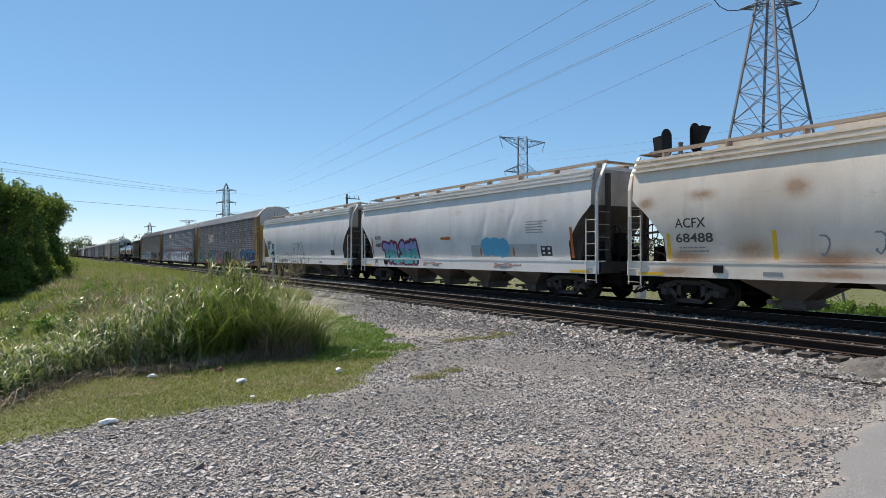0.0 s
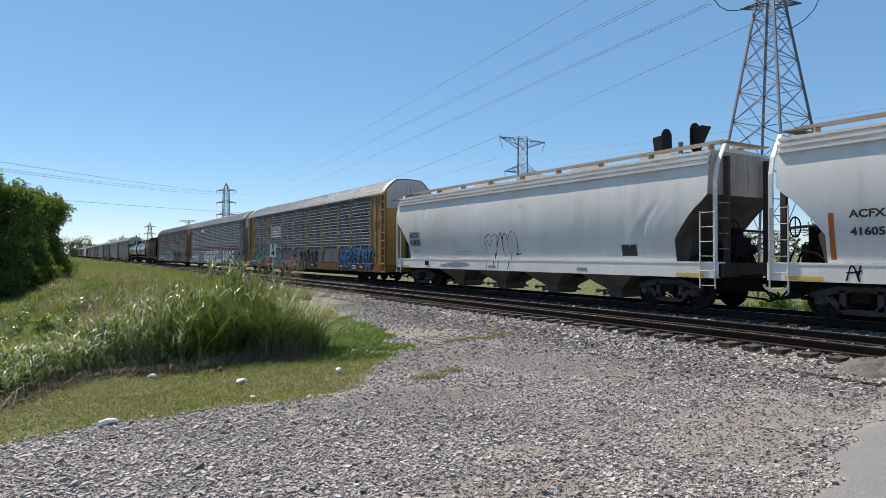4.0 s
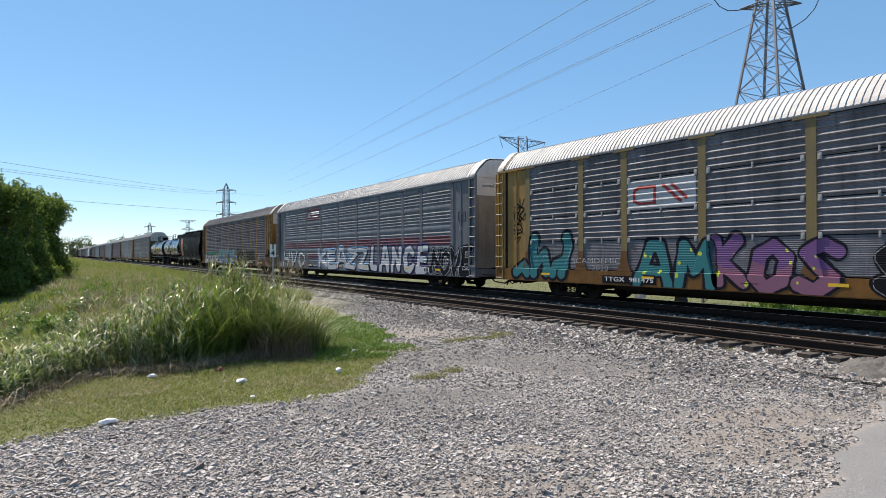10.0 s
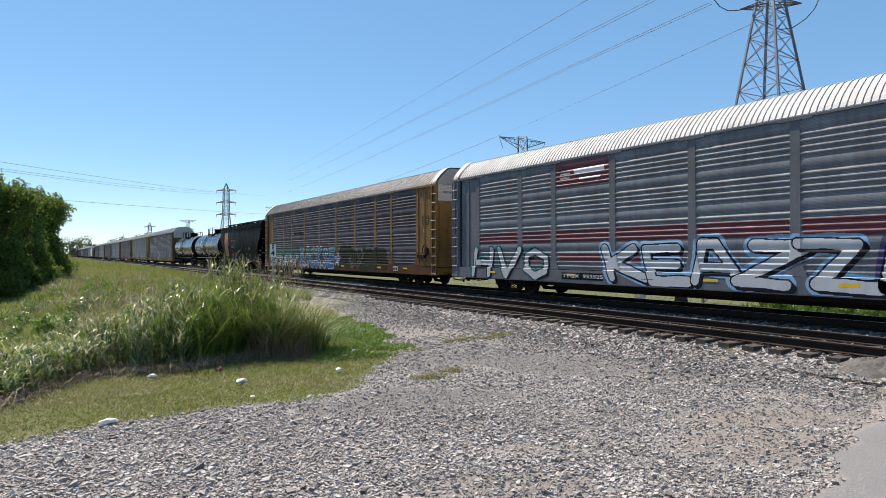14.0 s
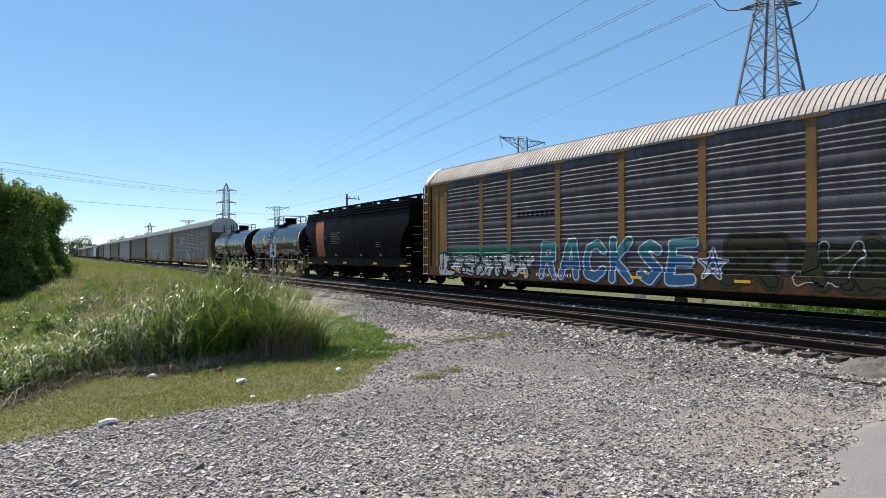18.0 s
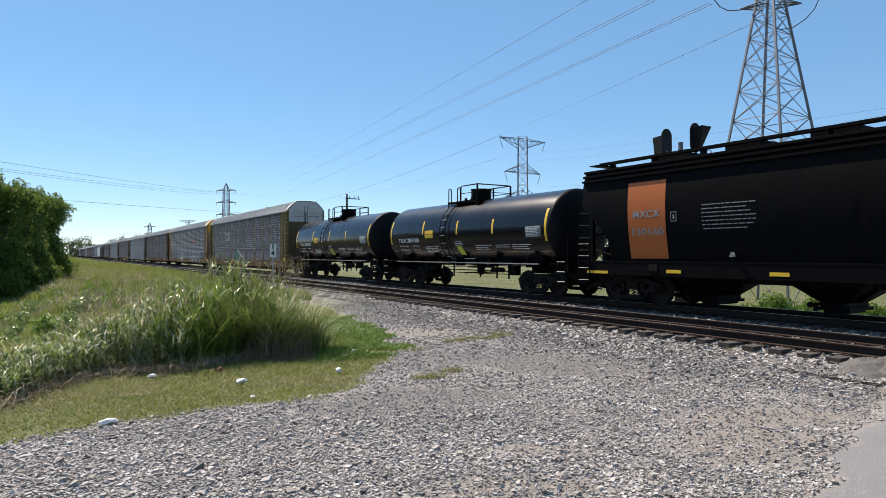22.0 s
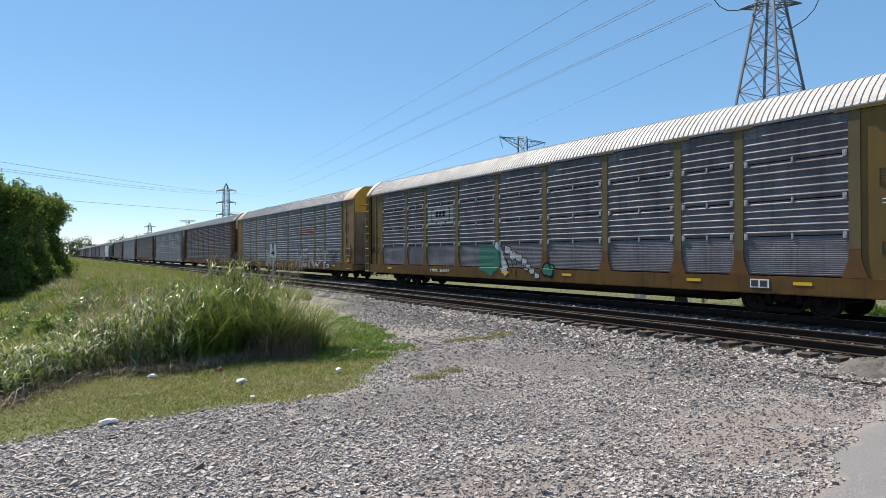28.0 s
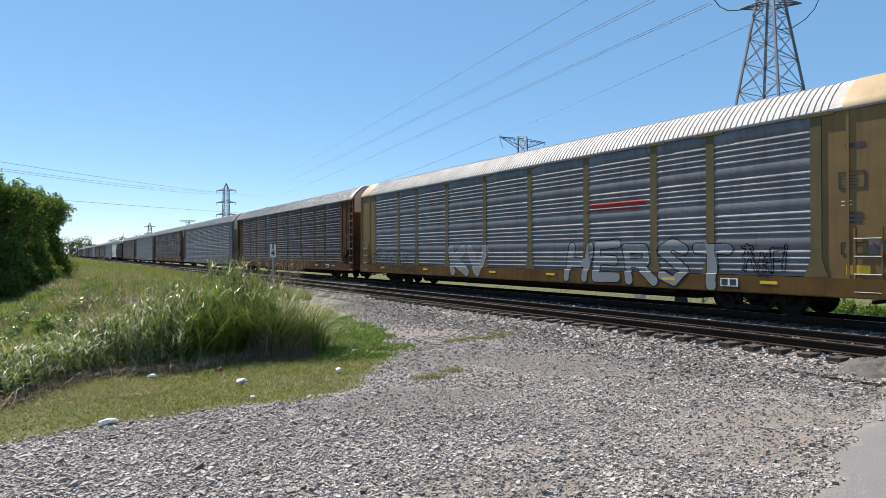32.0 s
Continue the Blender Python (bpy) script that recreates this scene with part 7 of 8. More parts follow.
def fourth_rack(car, surf):
    board(car, surf, 4.7, 6.95, 2.93, 3.80, M_GREYST, "emblem_panel", "faded pale panel with plain dark shapes", 0.004)
    for a, b, z0, z1 in ((6.55, 6.6, 3.1, 3.7), (6.45, 6.6, 3.65, 3.7), (6.45, 6.6, 3.1, 3.15), (5.0, 5.05, 3.1, 3.7), (5.0, 5.15, 3.65, 3.7), (5.0, 5.15, 3.1, 3.15), (5.4, 5.62, 3.3, 3.55), (5.7, 5.92, 3.3, 3.55), (6.0, 6.22, 3.3, 3.55), (5.3, 5.42, 3.0, 3.08), (6.1, 6.22, 3.0, 3.08)):
        board(car, surf, a, b, z0, z1, M_P_BLACK, "emblem_bar", lift=0.009)
    blob(car, surf, 1.25, 2.7, 0.74, 2.02, M_P_GREEN, 41, 0.004, "solid green spray-painted patch", lobes=4)
    thin_tag(car, surf, 0.55, 1.45, 0.80, 1.95, [[(0.05, 0.95), (0.3, 0.75), (0.4, 0.4), (0.75, 0.02)]], M_P_SILVER, 0.15, "broad pale curved stroke of spray paint")
    for q, z, h in ((0.75, 1.72, 0.17), (0.42, 1.50, 0.18), (0.05, 1.42, 0.16), (-0.28, 1.28, 0.14), (-0.50, 1.06, 0.13), (-0.82, 0.92, 0.13), (-1.10, 0.76, 0.12)):
        blob(car, surf, q - h * 1.25, q + h * 1.25, z - h * 1.25, z + h * 1.25, M_P_INK, 42, 0.004, "black outline of a small bubble", lobes=3)
        blob(car, surf, q - h, q + h, z - h, z + h, M_P_SILVER, 42, 0.008, "small pale bubble of spray paint", lobes=3)
    thin_tag(car, surf, 0.0, 1.0, 0.66, 1.5, [[(0.1, 0.9), (0.3, 0.5), (0.35, 0.1)], [(0.4, 0.95), (0.55, 0.6), (0.6, 0.2)], [(0.75, 0.8), (0.85, 0.4), (0.85, 0.1)]], M_P_INK, 0.03, "thin black curved strokes")
    blob(car, surf, -2.0, -1.35, 0.72, 1.28, M_P_INK, 43, 0.004, "black outline of a small green shape", lobes=4)
    blob(car, surf, -1.93, -1.42, 0.79, 1.21, M_P_GREEN, 43, 0.008, "small green spray-painted shape", lobes=4)
    thin_tag(car, surf, 12.15, 12.95, 2.1, 2.6, [[(0.0, 0.8), (0.2, 0.9), (0.1, 0.5), (0.25, 0.3), (0.02, 0.2)], [(0.35, 0.9), (0.4, 0.1)], [(0.3, 0.6), (0.55, 0.65)], [(0.6, 0.8), (0.65, 0.3), (0.8, 0.7), (0.85, 0.2)], [(0.95, 0.9), (0.9, 0.1)]], M_P_BLACK, 0.014, "thin black scribbled tag")
    thin_tag(car, surf, 12.1, 13.1, 1.5, 2.0, [[(0.0, 0.2), (0.1, 0.9), (0.2, 0.2), (0.3, 0.9), (0.4, 0.3)], [(0.45, 0.5), (0.55, 0.9), (0.65, 0.5), (0.55, 0.1), (0.45, 0.5)], [(0.7, 0.9), (0.75, 0.2), (0.9, 0.8), (1.0, 0.1)]], M_P_BLACK, 0.028, "black scribbled tag")
    painted("TTGX  254587", 0.17, M_STENCIL, car, 5.8, 0.80, surf, 1.7)


def fifth_rack(car, surf):
    scrawl(car, surf, 7.2, 12.6, 0.75, 1.95, 5, 51, None, M_P_BLACK, None, 0.093, 0.03, label="dark outlined scrawl")
    piece(car, surf, "KV", 1.2, 4.2, 0.66, 1.75, (M_GREYST,), M_CHALK, "faded silver letters", 0.16, 0.03, None, 0, None, None, 52, 0.2, 0.8)
    piece(car, surf, "HERST", -9.8, -3.4, 0.62, 1.9, (M_GREYST,), M_P_INK, "thin silver letters with black outlines", 0.14, 0.03, None, 0, None, None, 53, 0.2, 0.75)
    scrawl(car, surf, -11.2, -10.0, 1.0, 1.95, 3, 54, None, M_P_BLACK, None, 0.02, 0.025, label="small black tag")
    board(car, surf, -6.9, -4.6, 3.08, 3.24, M_P_RED, "emblem_bar", "plain red slanted bar", 0.006)
    board(car, surf, -6.7, -4.4, 2.96, 3.02, M_P_RED, "emblem_bar", "plain red slanted bar", 0.006)


M_DOORG = paint("grimy_beige_door", (0.24, 0.215, 0.19), 0.6, (0.10, 0.078, 0.06), 0.7, shine=0.2)
M_DOORB = paint("grimy_brown_door", (0.115, 0.085, 0.045), 0.65, (0.055, 0.042, 0.03), 0.6, shine=0.15)
M_BEIGE = paint("beige_paint", (0.46, 0.36, 0.23), 0.6, (0.30, 0.22, 0.13), 0.5, shine=0.2)
M_DOORS = paint("rust_stained_pale_door", (0.27, 0.22, 0.165), 0.65, (0.11, 0.055, 0.028), 0.85, shine=0.2)
M_BRIGHTY = paint("bright_yellow_door", (0.56, 0.32, 0.04), 0.6, (0.28, 0.14, 0.04), 0.6, shine=0.2)
M_TAN = paint("tan_paint", (0.22, 0.145, 0.058), 0.6, (0.12, 0.075, 0.038), 0.65, shine=0.2)
M_OCHRE = paint("dull_olive_yellow", (0.165, 0.108, 0.030), 0.5, (0.10, 0.07, 0.035), 0.7, shine=0.15)
M_GOLD = paint("golden_door_paint", (0.46, 0.27, 0.06), 0.55, (0.2, 0.10, 0.04), 0.5)
M_HINGE = paint("galvanised_hinge", (0.46, 0.46, 0.45), 0.6, (0.22, 0.2, 0.18), 0.5, 0.2)
M_POSTY = paint("dulled_yellow_post", (0.225, 0.165, 0.068), 0.65, (0.13, 0.115, 0.08), 0.7, shine=0.15)
M_POSTO = paint("dull_olive_post", (0.155, 0.125, 0.058), 0.65, (0.085, 0.075, 0.05), 0.7, shine=0.15)
M_FOOT = paint("rusty_post_foot", (0.165, 0.085, 0.035), 0.7, (0.085, 0.045, 0.025), 0.7, shine=0.12)
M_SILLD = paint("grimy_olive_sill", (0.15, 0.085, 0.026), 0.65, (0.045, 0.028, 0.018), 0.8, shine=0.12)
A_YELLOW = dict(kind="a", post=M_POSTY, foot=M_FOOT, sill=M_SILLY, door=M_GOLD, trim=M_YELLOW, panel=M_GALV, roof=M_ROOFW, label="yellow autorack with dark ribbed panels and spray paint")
B_GREY = dict(kind="b", trim=M_GREYP, panel=M_GALVL, roof=M_ROOFW, door=M_DOORG, label="grey autorack with maroon stripes and white spray paint")
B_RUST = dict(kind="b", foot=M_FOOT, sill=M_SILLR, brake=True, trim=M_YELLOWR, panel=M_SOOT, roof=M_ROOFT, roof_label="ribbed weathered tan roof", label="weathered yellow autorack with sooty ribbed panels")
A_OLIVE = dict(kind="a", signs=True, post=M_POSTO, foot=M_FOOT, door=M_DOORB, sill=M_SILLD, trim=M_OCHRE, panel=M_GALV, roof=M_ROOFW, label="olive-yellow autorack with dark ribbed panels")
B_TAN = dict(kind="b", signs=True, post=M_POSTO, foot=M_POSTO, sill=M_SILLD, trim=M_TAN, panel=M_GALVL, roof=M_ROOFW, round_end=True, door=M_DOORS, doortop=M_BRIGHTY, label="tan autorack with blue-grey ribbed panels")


# ---- covered hoppers ----
def hopper(y, half, height, bays, mats, label, extras=None, slope=1.0):
    """A smooth-sided covered hopper: curved body with sloped ends, stiffened eaves, running boards, bays and trucks."""
    body, sillmat = mats
    dark = body == M_BLACK
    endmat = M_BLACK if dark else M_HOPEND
    car = thing("covered_hopper", label, "freight car", "cars of the train")
    top = height - 0.30

    def width(z):
        t = np.clip((np.asarray(z, float) - 1.3) / (top - 1.3), 0, 1)
        return 1.41 + 0.19 * np.sin(np.pi * np.clip(t * 0.92, 0, 1)) - 0.07 * np.clip((t - 0.82) / 0.18, 0, 1) ** 2

    def reach(z):
        t = np.clip((np.asarray(z, float) - 1.3) / (top - 1.3), 0, 1)
        return half - 0.28 - 1.12 * np.clip((0.58 - t) / 0.36, 0, 1) ** 0.7 * slope

    def surf(y_, z):
        return np.where(np.asarray(z) < 1.30, -1.5205, -width(z))
    m = Mesh()
    zs = [1.3 + (top - 1.3) * i / 18 for i in range(19)]
    cols = [-1 + 2 * i / 180 for i in range(181)]
    r = random.Random(int(y))
    dents = [(r.uniform(-0.9, 0.9), r.uniform(0.008, 0.018), r.uniform(-0.016, 0.012), r.uniform(1.6, 3.4)) for _ in range(9)]

    def dent(c, z):
        return sum(a * math.exp(-((c - q) / wd) ** 2) * math.exp(-((z - zc) / 0.8) ** 2) for q, wd, a, zc in dents)
    for s in (-1, 1):
        m.sheet([[(s * (float(width(z)) + dent(c, z) - 0.006 * abs(noise.noise(Vector((c * 9 + y, z * 0.8, s)))) - 0.003 * abs(noise.noise(Vector((c * 31 + y, z * 1.7, s))))), c * float(reach(z)), z) for c in cols] for z in zs])
        part("end_sheet", Mesh().sheet([[(e * float(width(z)), s * float(reach(z)), z) for e in (-1, -0.6, -0.2, 0.2, 0.6, 1)] for z in zs[11:]]), M_BLACK if dark else M_ENDTOP, car, "dirty upright end sheet, body white toned down for shade")
        gear = Mesh().box(-0.75, -0.35, s * (half - 0.75) - 0.18, s * (half - 0.75) + 0.18, 1.32, 1.75).box(0.3, 0.7, s * (half - 0.6) - 0.15, s * (half - 0.6) + 0.15, 1.32, 2.05).box(-0.2, 0.15, s * (half - 0.45) - 0.12, s * (half - 0.45) + 0.12, 1.5, 2.3)
        for k in range(5):
            gear.path([(-1.1 + 0.45 * k, s * (half - 1.3), 1.3), (-1.05 + 0.45 * k, s * (half - 1.0), 1.55 + 0.12 * (k % 3)), (-1.15 + 0.48 * k, s * (half - 0.5), 1.7 + 0.15 * (k % 2)), (-1.0 + 0.4 * k, s * (half - 0.25), 1.3)], 0.025, 6)
        part("brake_rigging", gear, M_STEEL, car)
        y0, y1 = sorted((s * (half - 2.1), s * (half - 0.2)))
        part("body_bolster", Mesh().box(-1.3, 1.3, y0, y1, 0.98, 1.24).box(-1.25, 1.25, s * (half - 1.95) - 0.3, s * (half - 1.95) + 0.3, 0.8, 1.0).box(-0.45, 0.45, y0, y1, 0.74, 1.0), M_STEEL, car)
        # added block that fills the shaded space below the slope sheet
        part("end_bulkhead", Mesh().prism([(s * (half - 2.0), 1.24), (s * (half - 1.25), 1.24), (s * (half - 1.05), 2.0), (s * (half - 1.3), 2.35)], "x", -1.15, 1.15), M_SLOPE if not dark else M_BLACK, car, "dark block added for the shade under the slope sheet")
        part("brake_wheel", Mesh().path([(-0.55 + 0.26 * math.cos(a * math.pi / 8), s * (half - 0.18), 2.25 + 0.26 * math.sin(a * math.pi / 8)) for a in range(17)], 0.02, 6).tube((-0.55, s * (half - 0.18), 2.0), (-0.55, s * (half - 0.18), 2.5), 0.015, 5), M_STEEL, car)
        part("end_walkway", Mesh().box(-1.05, 1.05, s * (half - 0.28) - 0.2, s * (half - 0.28) + 0.2, height - 0.06, height - 0.03), M_BLACK if dark else M_WALK, car)
        # slope sheet and plates share the colour that has the shade painted in
        part("slope_sheet", Mesh().sheet([[(e * float(width(z)) * 0.995, s * float(reach(z)), z) for e in (-1, -0.6, -0.2, 0.2, 0.6, 1)] for z in zs[:12]]), M_BLACK if dark else M_SLOPE, car, "sloped end sheet, its shade put into a dark colour")
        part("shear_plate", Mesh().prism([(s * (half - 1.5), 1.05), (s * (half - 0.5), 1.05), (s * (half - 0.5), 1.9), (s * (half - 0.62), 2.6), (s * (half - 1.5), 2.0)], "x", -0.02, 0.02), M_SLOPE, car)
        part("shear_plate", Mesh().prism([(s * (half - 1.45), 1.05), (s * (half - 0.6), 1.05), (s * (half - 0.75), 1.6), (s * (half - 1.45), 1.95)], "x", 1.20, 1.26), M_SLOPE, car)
    rw = float(width(top))
    m.sheet([[(x, c * float(reach(top)), z) for c in cols] for x, z in ((-rw, top), (-0.85, height - 0.22), (0, height - 0.18), (0.85, height - 0.22), (rw, top))])
    for s in (-1, 1):
        m.add([(x, s * float(reach(top)), z) for x, z in ((-rw, top), (-0.85, height - 0.22), (0, height - 0.18), (0.85, height - 0.22), (rw, top))], [(0, 1, 2, 3, 4)])
    part("body", m, body, car, smooth=True)
    rc = float(reach(top))
    for k, (z, w, d) in enumerate(((top - 0.02, 0.05, 0.10), (top - 0.18, 0.045, 0.10), (top - 0.34, 0.045, 0.10))):
        x = float(width(z))
        part("eave_stiffener", Mesh().prism([(-x - d, z - w), (-x - d, z + w * 0.4), (-x + 0.05, z + w), (-x + 0.05, z - w)], "y", -rc, rc), body, car)
    for s in (-1, 1):
        board_ = part("running_board", Mesh().box(min(s * 0.55, s * 0.80), max(s * 0.55, s * 0.80), -half + 0.3, half - 0.3, height - 0.02, height + 0.01).box(s * 0.80 - 0.015, s * 0.80 + 0.015, -half + 0.3, half - 0.3, height - 0.03, height + 0.05), M_BLACK if dark else M_WALK, car, "grating walkway")
        for i in range(9):
            q = (-1 + 2 * i / 8) * (half - 0.8)
            part("walk_bracket", Mesh().box(s * 0.68 - 0.13, s * 0.68 + 0.13, q - 0.03, q + 0.03, height - 0.22, height - 0.03), M_BLACK if dark else M_WALK, board_)
    for i in range(5):
        q = (-1 + 2 * i / 4) * (half - 3.0)
        part("roof_hatch", Mesh().box(-0.4, 0.4, q - 0.6, q + 0.6, height - 0.12, height + 0.02), body, car)
    part("near_sill", Mesh().box(-1.52, -1.42, -half, half, 0.90, 1.32).box(-1.53, -1.2, -half + 0.002, half - 0.002, 1.30, 1.345), sillmat, car, "side sill with a scuffed lip")
    part("far_sill", Mesh().box(1.42, 1.52, -half, half, 0.90, 1.32), sillmat, car)
    part("centre_sill", Mesh().box(-0.3, 0.3, -half + 0.1, half - 0.1, 0.72, 1.05), M_STEEL, car)
    wb = 3.42 if dark else (2 * half - 6.0) / bays
    for i in range(bays):
        q = wb * (i - (bays - 1) / 2)
        m = Mesh()
        top_half = 0.98 if dark else 1.2
        rings = [[(sx * w, q + sy * l, z) for sx, sy in ((-1, -1), (1, -1), (1, 1), (-1, 1))] for w, l, z in ((1.34, top_half + 0.3, 1.25), (1.05, top_half, 0.90), (0.55, 0.30, 0.36), (0.55, 0.30, 0.24))]
        for k in range(3):
            m.add(rings[k] + rings[k + 1], [(0, 1, 5, 4), (1, 2, 6, 5), (2, 3, 7, 6), (3, 0, 4, 7)])
        m.add(rings[3], [(0, 1, 2, 3)])
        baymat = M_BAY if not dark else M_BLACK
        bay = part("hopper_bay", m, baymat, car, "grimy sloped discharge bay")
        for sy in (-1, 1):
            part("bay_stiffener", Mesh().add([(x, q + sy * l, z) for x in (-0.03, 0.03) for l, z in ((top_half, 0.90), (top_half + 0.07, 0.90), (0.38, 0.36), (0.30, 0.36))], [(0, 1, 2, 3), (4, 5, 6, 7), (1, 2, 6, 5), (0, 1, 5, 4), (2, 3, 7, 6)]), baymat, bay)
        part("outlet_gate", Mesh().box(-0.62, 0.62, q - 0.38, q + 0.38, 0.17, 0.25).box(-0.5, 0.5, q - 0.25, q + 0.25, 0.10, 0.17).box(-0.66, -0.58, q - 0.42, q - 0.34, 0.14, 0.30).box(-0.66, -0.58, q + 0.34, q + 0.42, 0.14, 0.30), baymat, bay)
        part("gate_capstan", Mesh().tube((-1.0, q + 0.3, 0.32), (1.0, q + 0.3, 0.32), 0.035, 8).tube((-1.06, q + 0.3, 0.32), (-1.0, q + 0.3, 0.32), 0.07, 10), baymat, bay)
    part("train_line", Mesh().tube((0.9, -half + 2.5, 0.72), (0.9, half - 2.5, 0.72), 0.025, 6), M_STEEL, car)
    for s in (-1, 1):
        e = s * (half - 0.12)
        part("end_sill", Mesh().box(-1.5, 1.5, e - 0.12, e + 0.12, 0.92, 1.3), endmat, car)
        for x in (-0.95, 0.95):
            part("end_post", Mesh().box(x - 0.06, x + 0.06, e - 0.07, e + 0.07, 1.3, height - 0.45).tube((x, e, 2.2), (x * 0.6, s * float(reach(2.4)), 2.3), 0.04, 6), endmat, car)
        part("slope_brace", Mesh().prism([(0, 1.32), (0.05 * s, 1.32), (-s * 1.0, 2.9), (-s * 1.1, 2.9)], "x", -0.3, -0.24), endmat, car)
        part("end_platform", Mesh().box(-1.4, 1.4, e - 0.75 * (s > 0), e + 0.75 * (s < 0), 1.26, 1.30), endmat, car)
        part("brake_cylinder", Mesh().tube((-0.5, e - s * 0.55, 1.6), (0.2, e - s * 0.55, 1.6), 0.2, 14), M_STEEL, car)
        part("air_reservoir", Mesh().tube((0.55, e - s * 0.5, 1.7), (1.1, e - s * 0.5, 1.7), 0.15, 10), M_STEEL, car)
        part("brake_valve", Mesh().box(-0.9, -0.6, e - s * 0.5 - 0.1, e - s * 0.5 + 0.1, 1.3, 1.8), M_STEEL, car)
        ladder(car, -1.545, s * (half - 0.55), s * (half - 0.08), 0.62, 1.95 if dark else 2.75, 0.40, body, r=0.010, rail=0.012)
        q = s * (half - 0.10)
        if not dark:
            part("corner_stile", Mesh().add([(x + dx, q + dy, z) for x, z in ((-1.50, 0.92), (-1.50, 3.55), (-1.40, 4.0), (-1.05, height - 0.12)) for dx, dy in ((-0.035, -0.055), (-0.035, 0.055), (0.015, 0.055), (0.015, -0.055))],
                                        [(4 * k + a, 4 * k + (a + 1) % 4, 4 * k + 4 + (a + 1) % 4, 4 * k + 4 + a) for k in range(3) for a in range(4)] + [(0, 1, 2, 3), (12, 13, 14, 15)]), body, car, "flat painted corner post")
        for i in range(4):
            part("end_rung", Mesh().tube((-1.45, e + s * 0.09, 1.7 + 0.42 * i), (-1.0, e + s * 0.09, 1.7 + 0.42 * i), 0.014, 5), M_BRIGHT, car)
        truck(car, s * (half - 1.95), 0.45, M_STEEL if dark else M_DUSTY)
        board(car, surf, s * (half - 0.9) - 0.45, s * (half - 0.9) + 0.45, 0.93, 1.02, M_MARK, "reflector", "yellow reflective strip", 0.006)
    ends(car, half - 0.02)
    for q in (-half * 0.45, half * 0.1, half * 0.5):
        board(car, surf, q - 0.25, q + 0.25, 1.0, 1.1, M_MARK if body == M_BLACK else M_GREYST, "reflector", "reflective strip", 0.006)
    part("placard_holder", Mesh().box(-1.545, -1.52, half - 3.3, half - 3.0, 1.05, 1.25), M_STEEL, car)
    if extras:
        extras(car, surf)
    TRAIN.append((car, y))
    return car


M_WALK = paint("rusty_galvanised_walkway", (0.36, 0.31, 0.255), 0.65, (0.22, 0.14, 0.09), 0.6, 0.2)
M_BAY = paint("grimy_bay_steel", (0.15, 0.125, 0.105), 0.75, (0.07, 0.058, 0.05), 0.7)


def rusty_extras(car, surf):
    painted("ACFX", 0.38, M_DARKST, car, 7.0, 2.42, surf, 0.98, thick=0.002)
    painted("68488", 0.36, M_FADEST, car, 6.9, 2.0, surf, 1.18, thick=0.004)
    fine_print(car, surf, 7.4, 1.72, 1.0, 2, M_GREYST, 61, 0.1, 0.05)
    for q in (7.75, 4.6, 1.6):
        board(car, surf, q - 0.06, q + 0.06, 1.42, 2.15, M_MARK, "reflector", "upright yellow strip", 0.005)
    for k, (q, z) in enumerate(((3.4, 1.75), (2.2, 1.8), (0.8, 1.7), (-0.8, 1.75), (-2.6, 1.7))):
        loops(car, surf, q - 0.35, q + 0.25, z - 0.3, z + 0.35, 0.55 + 0.1 * k, M_GREYST, 0.022, label="faint grey curved tag")


def bubble_extras(car, surf):
    painted("ACFX", 0.24, M_DARKST, car, 7.0, 2.45, surf, 0.75, thick=0.008)
    painted("41605", 0.24, M_DARKST, car, 7.0, 2.05, surf, 0.7, thick=0.008)
    piece(car, surf, "TOLSEM", 2.8, 6.38, 1.20, 2.14, (M_P_LILAC, M_P_AQUA), M_P_INK, "lilac and aqua bubble letters with a dark outline and red-purple cloud", 0.155, 0.026, M_P_PLUM, 0.12, None, None, 71, 0.12, 0.74, 0.05, split=0.62)
    thin_tag(car, surf, 7.15, 7.45, 0.95, 1.3, [[(0, 0), (0.4, 1), (0.9, 0)], [(0, 0.5), (1, 0.6)], [(1, 1), (0.8, 0.2)]], M_P_BLACK, 0.018, "small black tag on the sill")
    board(car, surf, -6.2, -1.9, 1.45, 1.95, M_PALEGR, "overpainted_band", "faded grey overpainted band", 0.003)
    blob(car, surf, -4.5, -2.7, 1.40, 2.3, M_P_CYAN, 73, 0.005, "bright blue sprayed blob", lobes=3)
    fine_print(car, surf, -5.6, 2.75, 1.3, 5, M_GREYST, 74, 0.10, 0.05)
    board(car, surf, -7.0, -6.4, 1.5, 1.85, M_DARKST, "route_plate", "black plate with white squares", 0.005)
    for q in (-6.95, -6.67):
        for z in (1.53, 1.69):
            board(car, surf, q + 0.05, q + 0.17, z + 0.03, z + 0.11, M_STENCIL, "plate_mark", lift=0.009)
    for q in (-8.05, 7.75):
        board(car, surf, q - 0.06, q + 0.06, 1.42, 2.5, M_ORANGE, "reflector", "upright orange strip", 0.005)
    for q in (-2.6, -4.8):
        board(car, surf, q - 0.05, q + 0.05, 1.5, 1.8, M_ORANGE, "reflector", "upright orange strip", 0.006)
    loops(car, surf, 0.2, 2.3, 1.02, 1.18, 2, M_SMEAR, 0.03, label="red smear along the sill")
    loops(car, surf, -5.5, -3.4, 1.0, 1.2, 2, M_SMEAR, 0.03, label="red smear along the sill")
    blob(car, surf, -0.3, 0.5, 2.2, 2.36, M_ORANGE, 76, 0.004, "small orange smear", lobes=3)


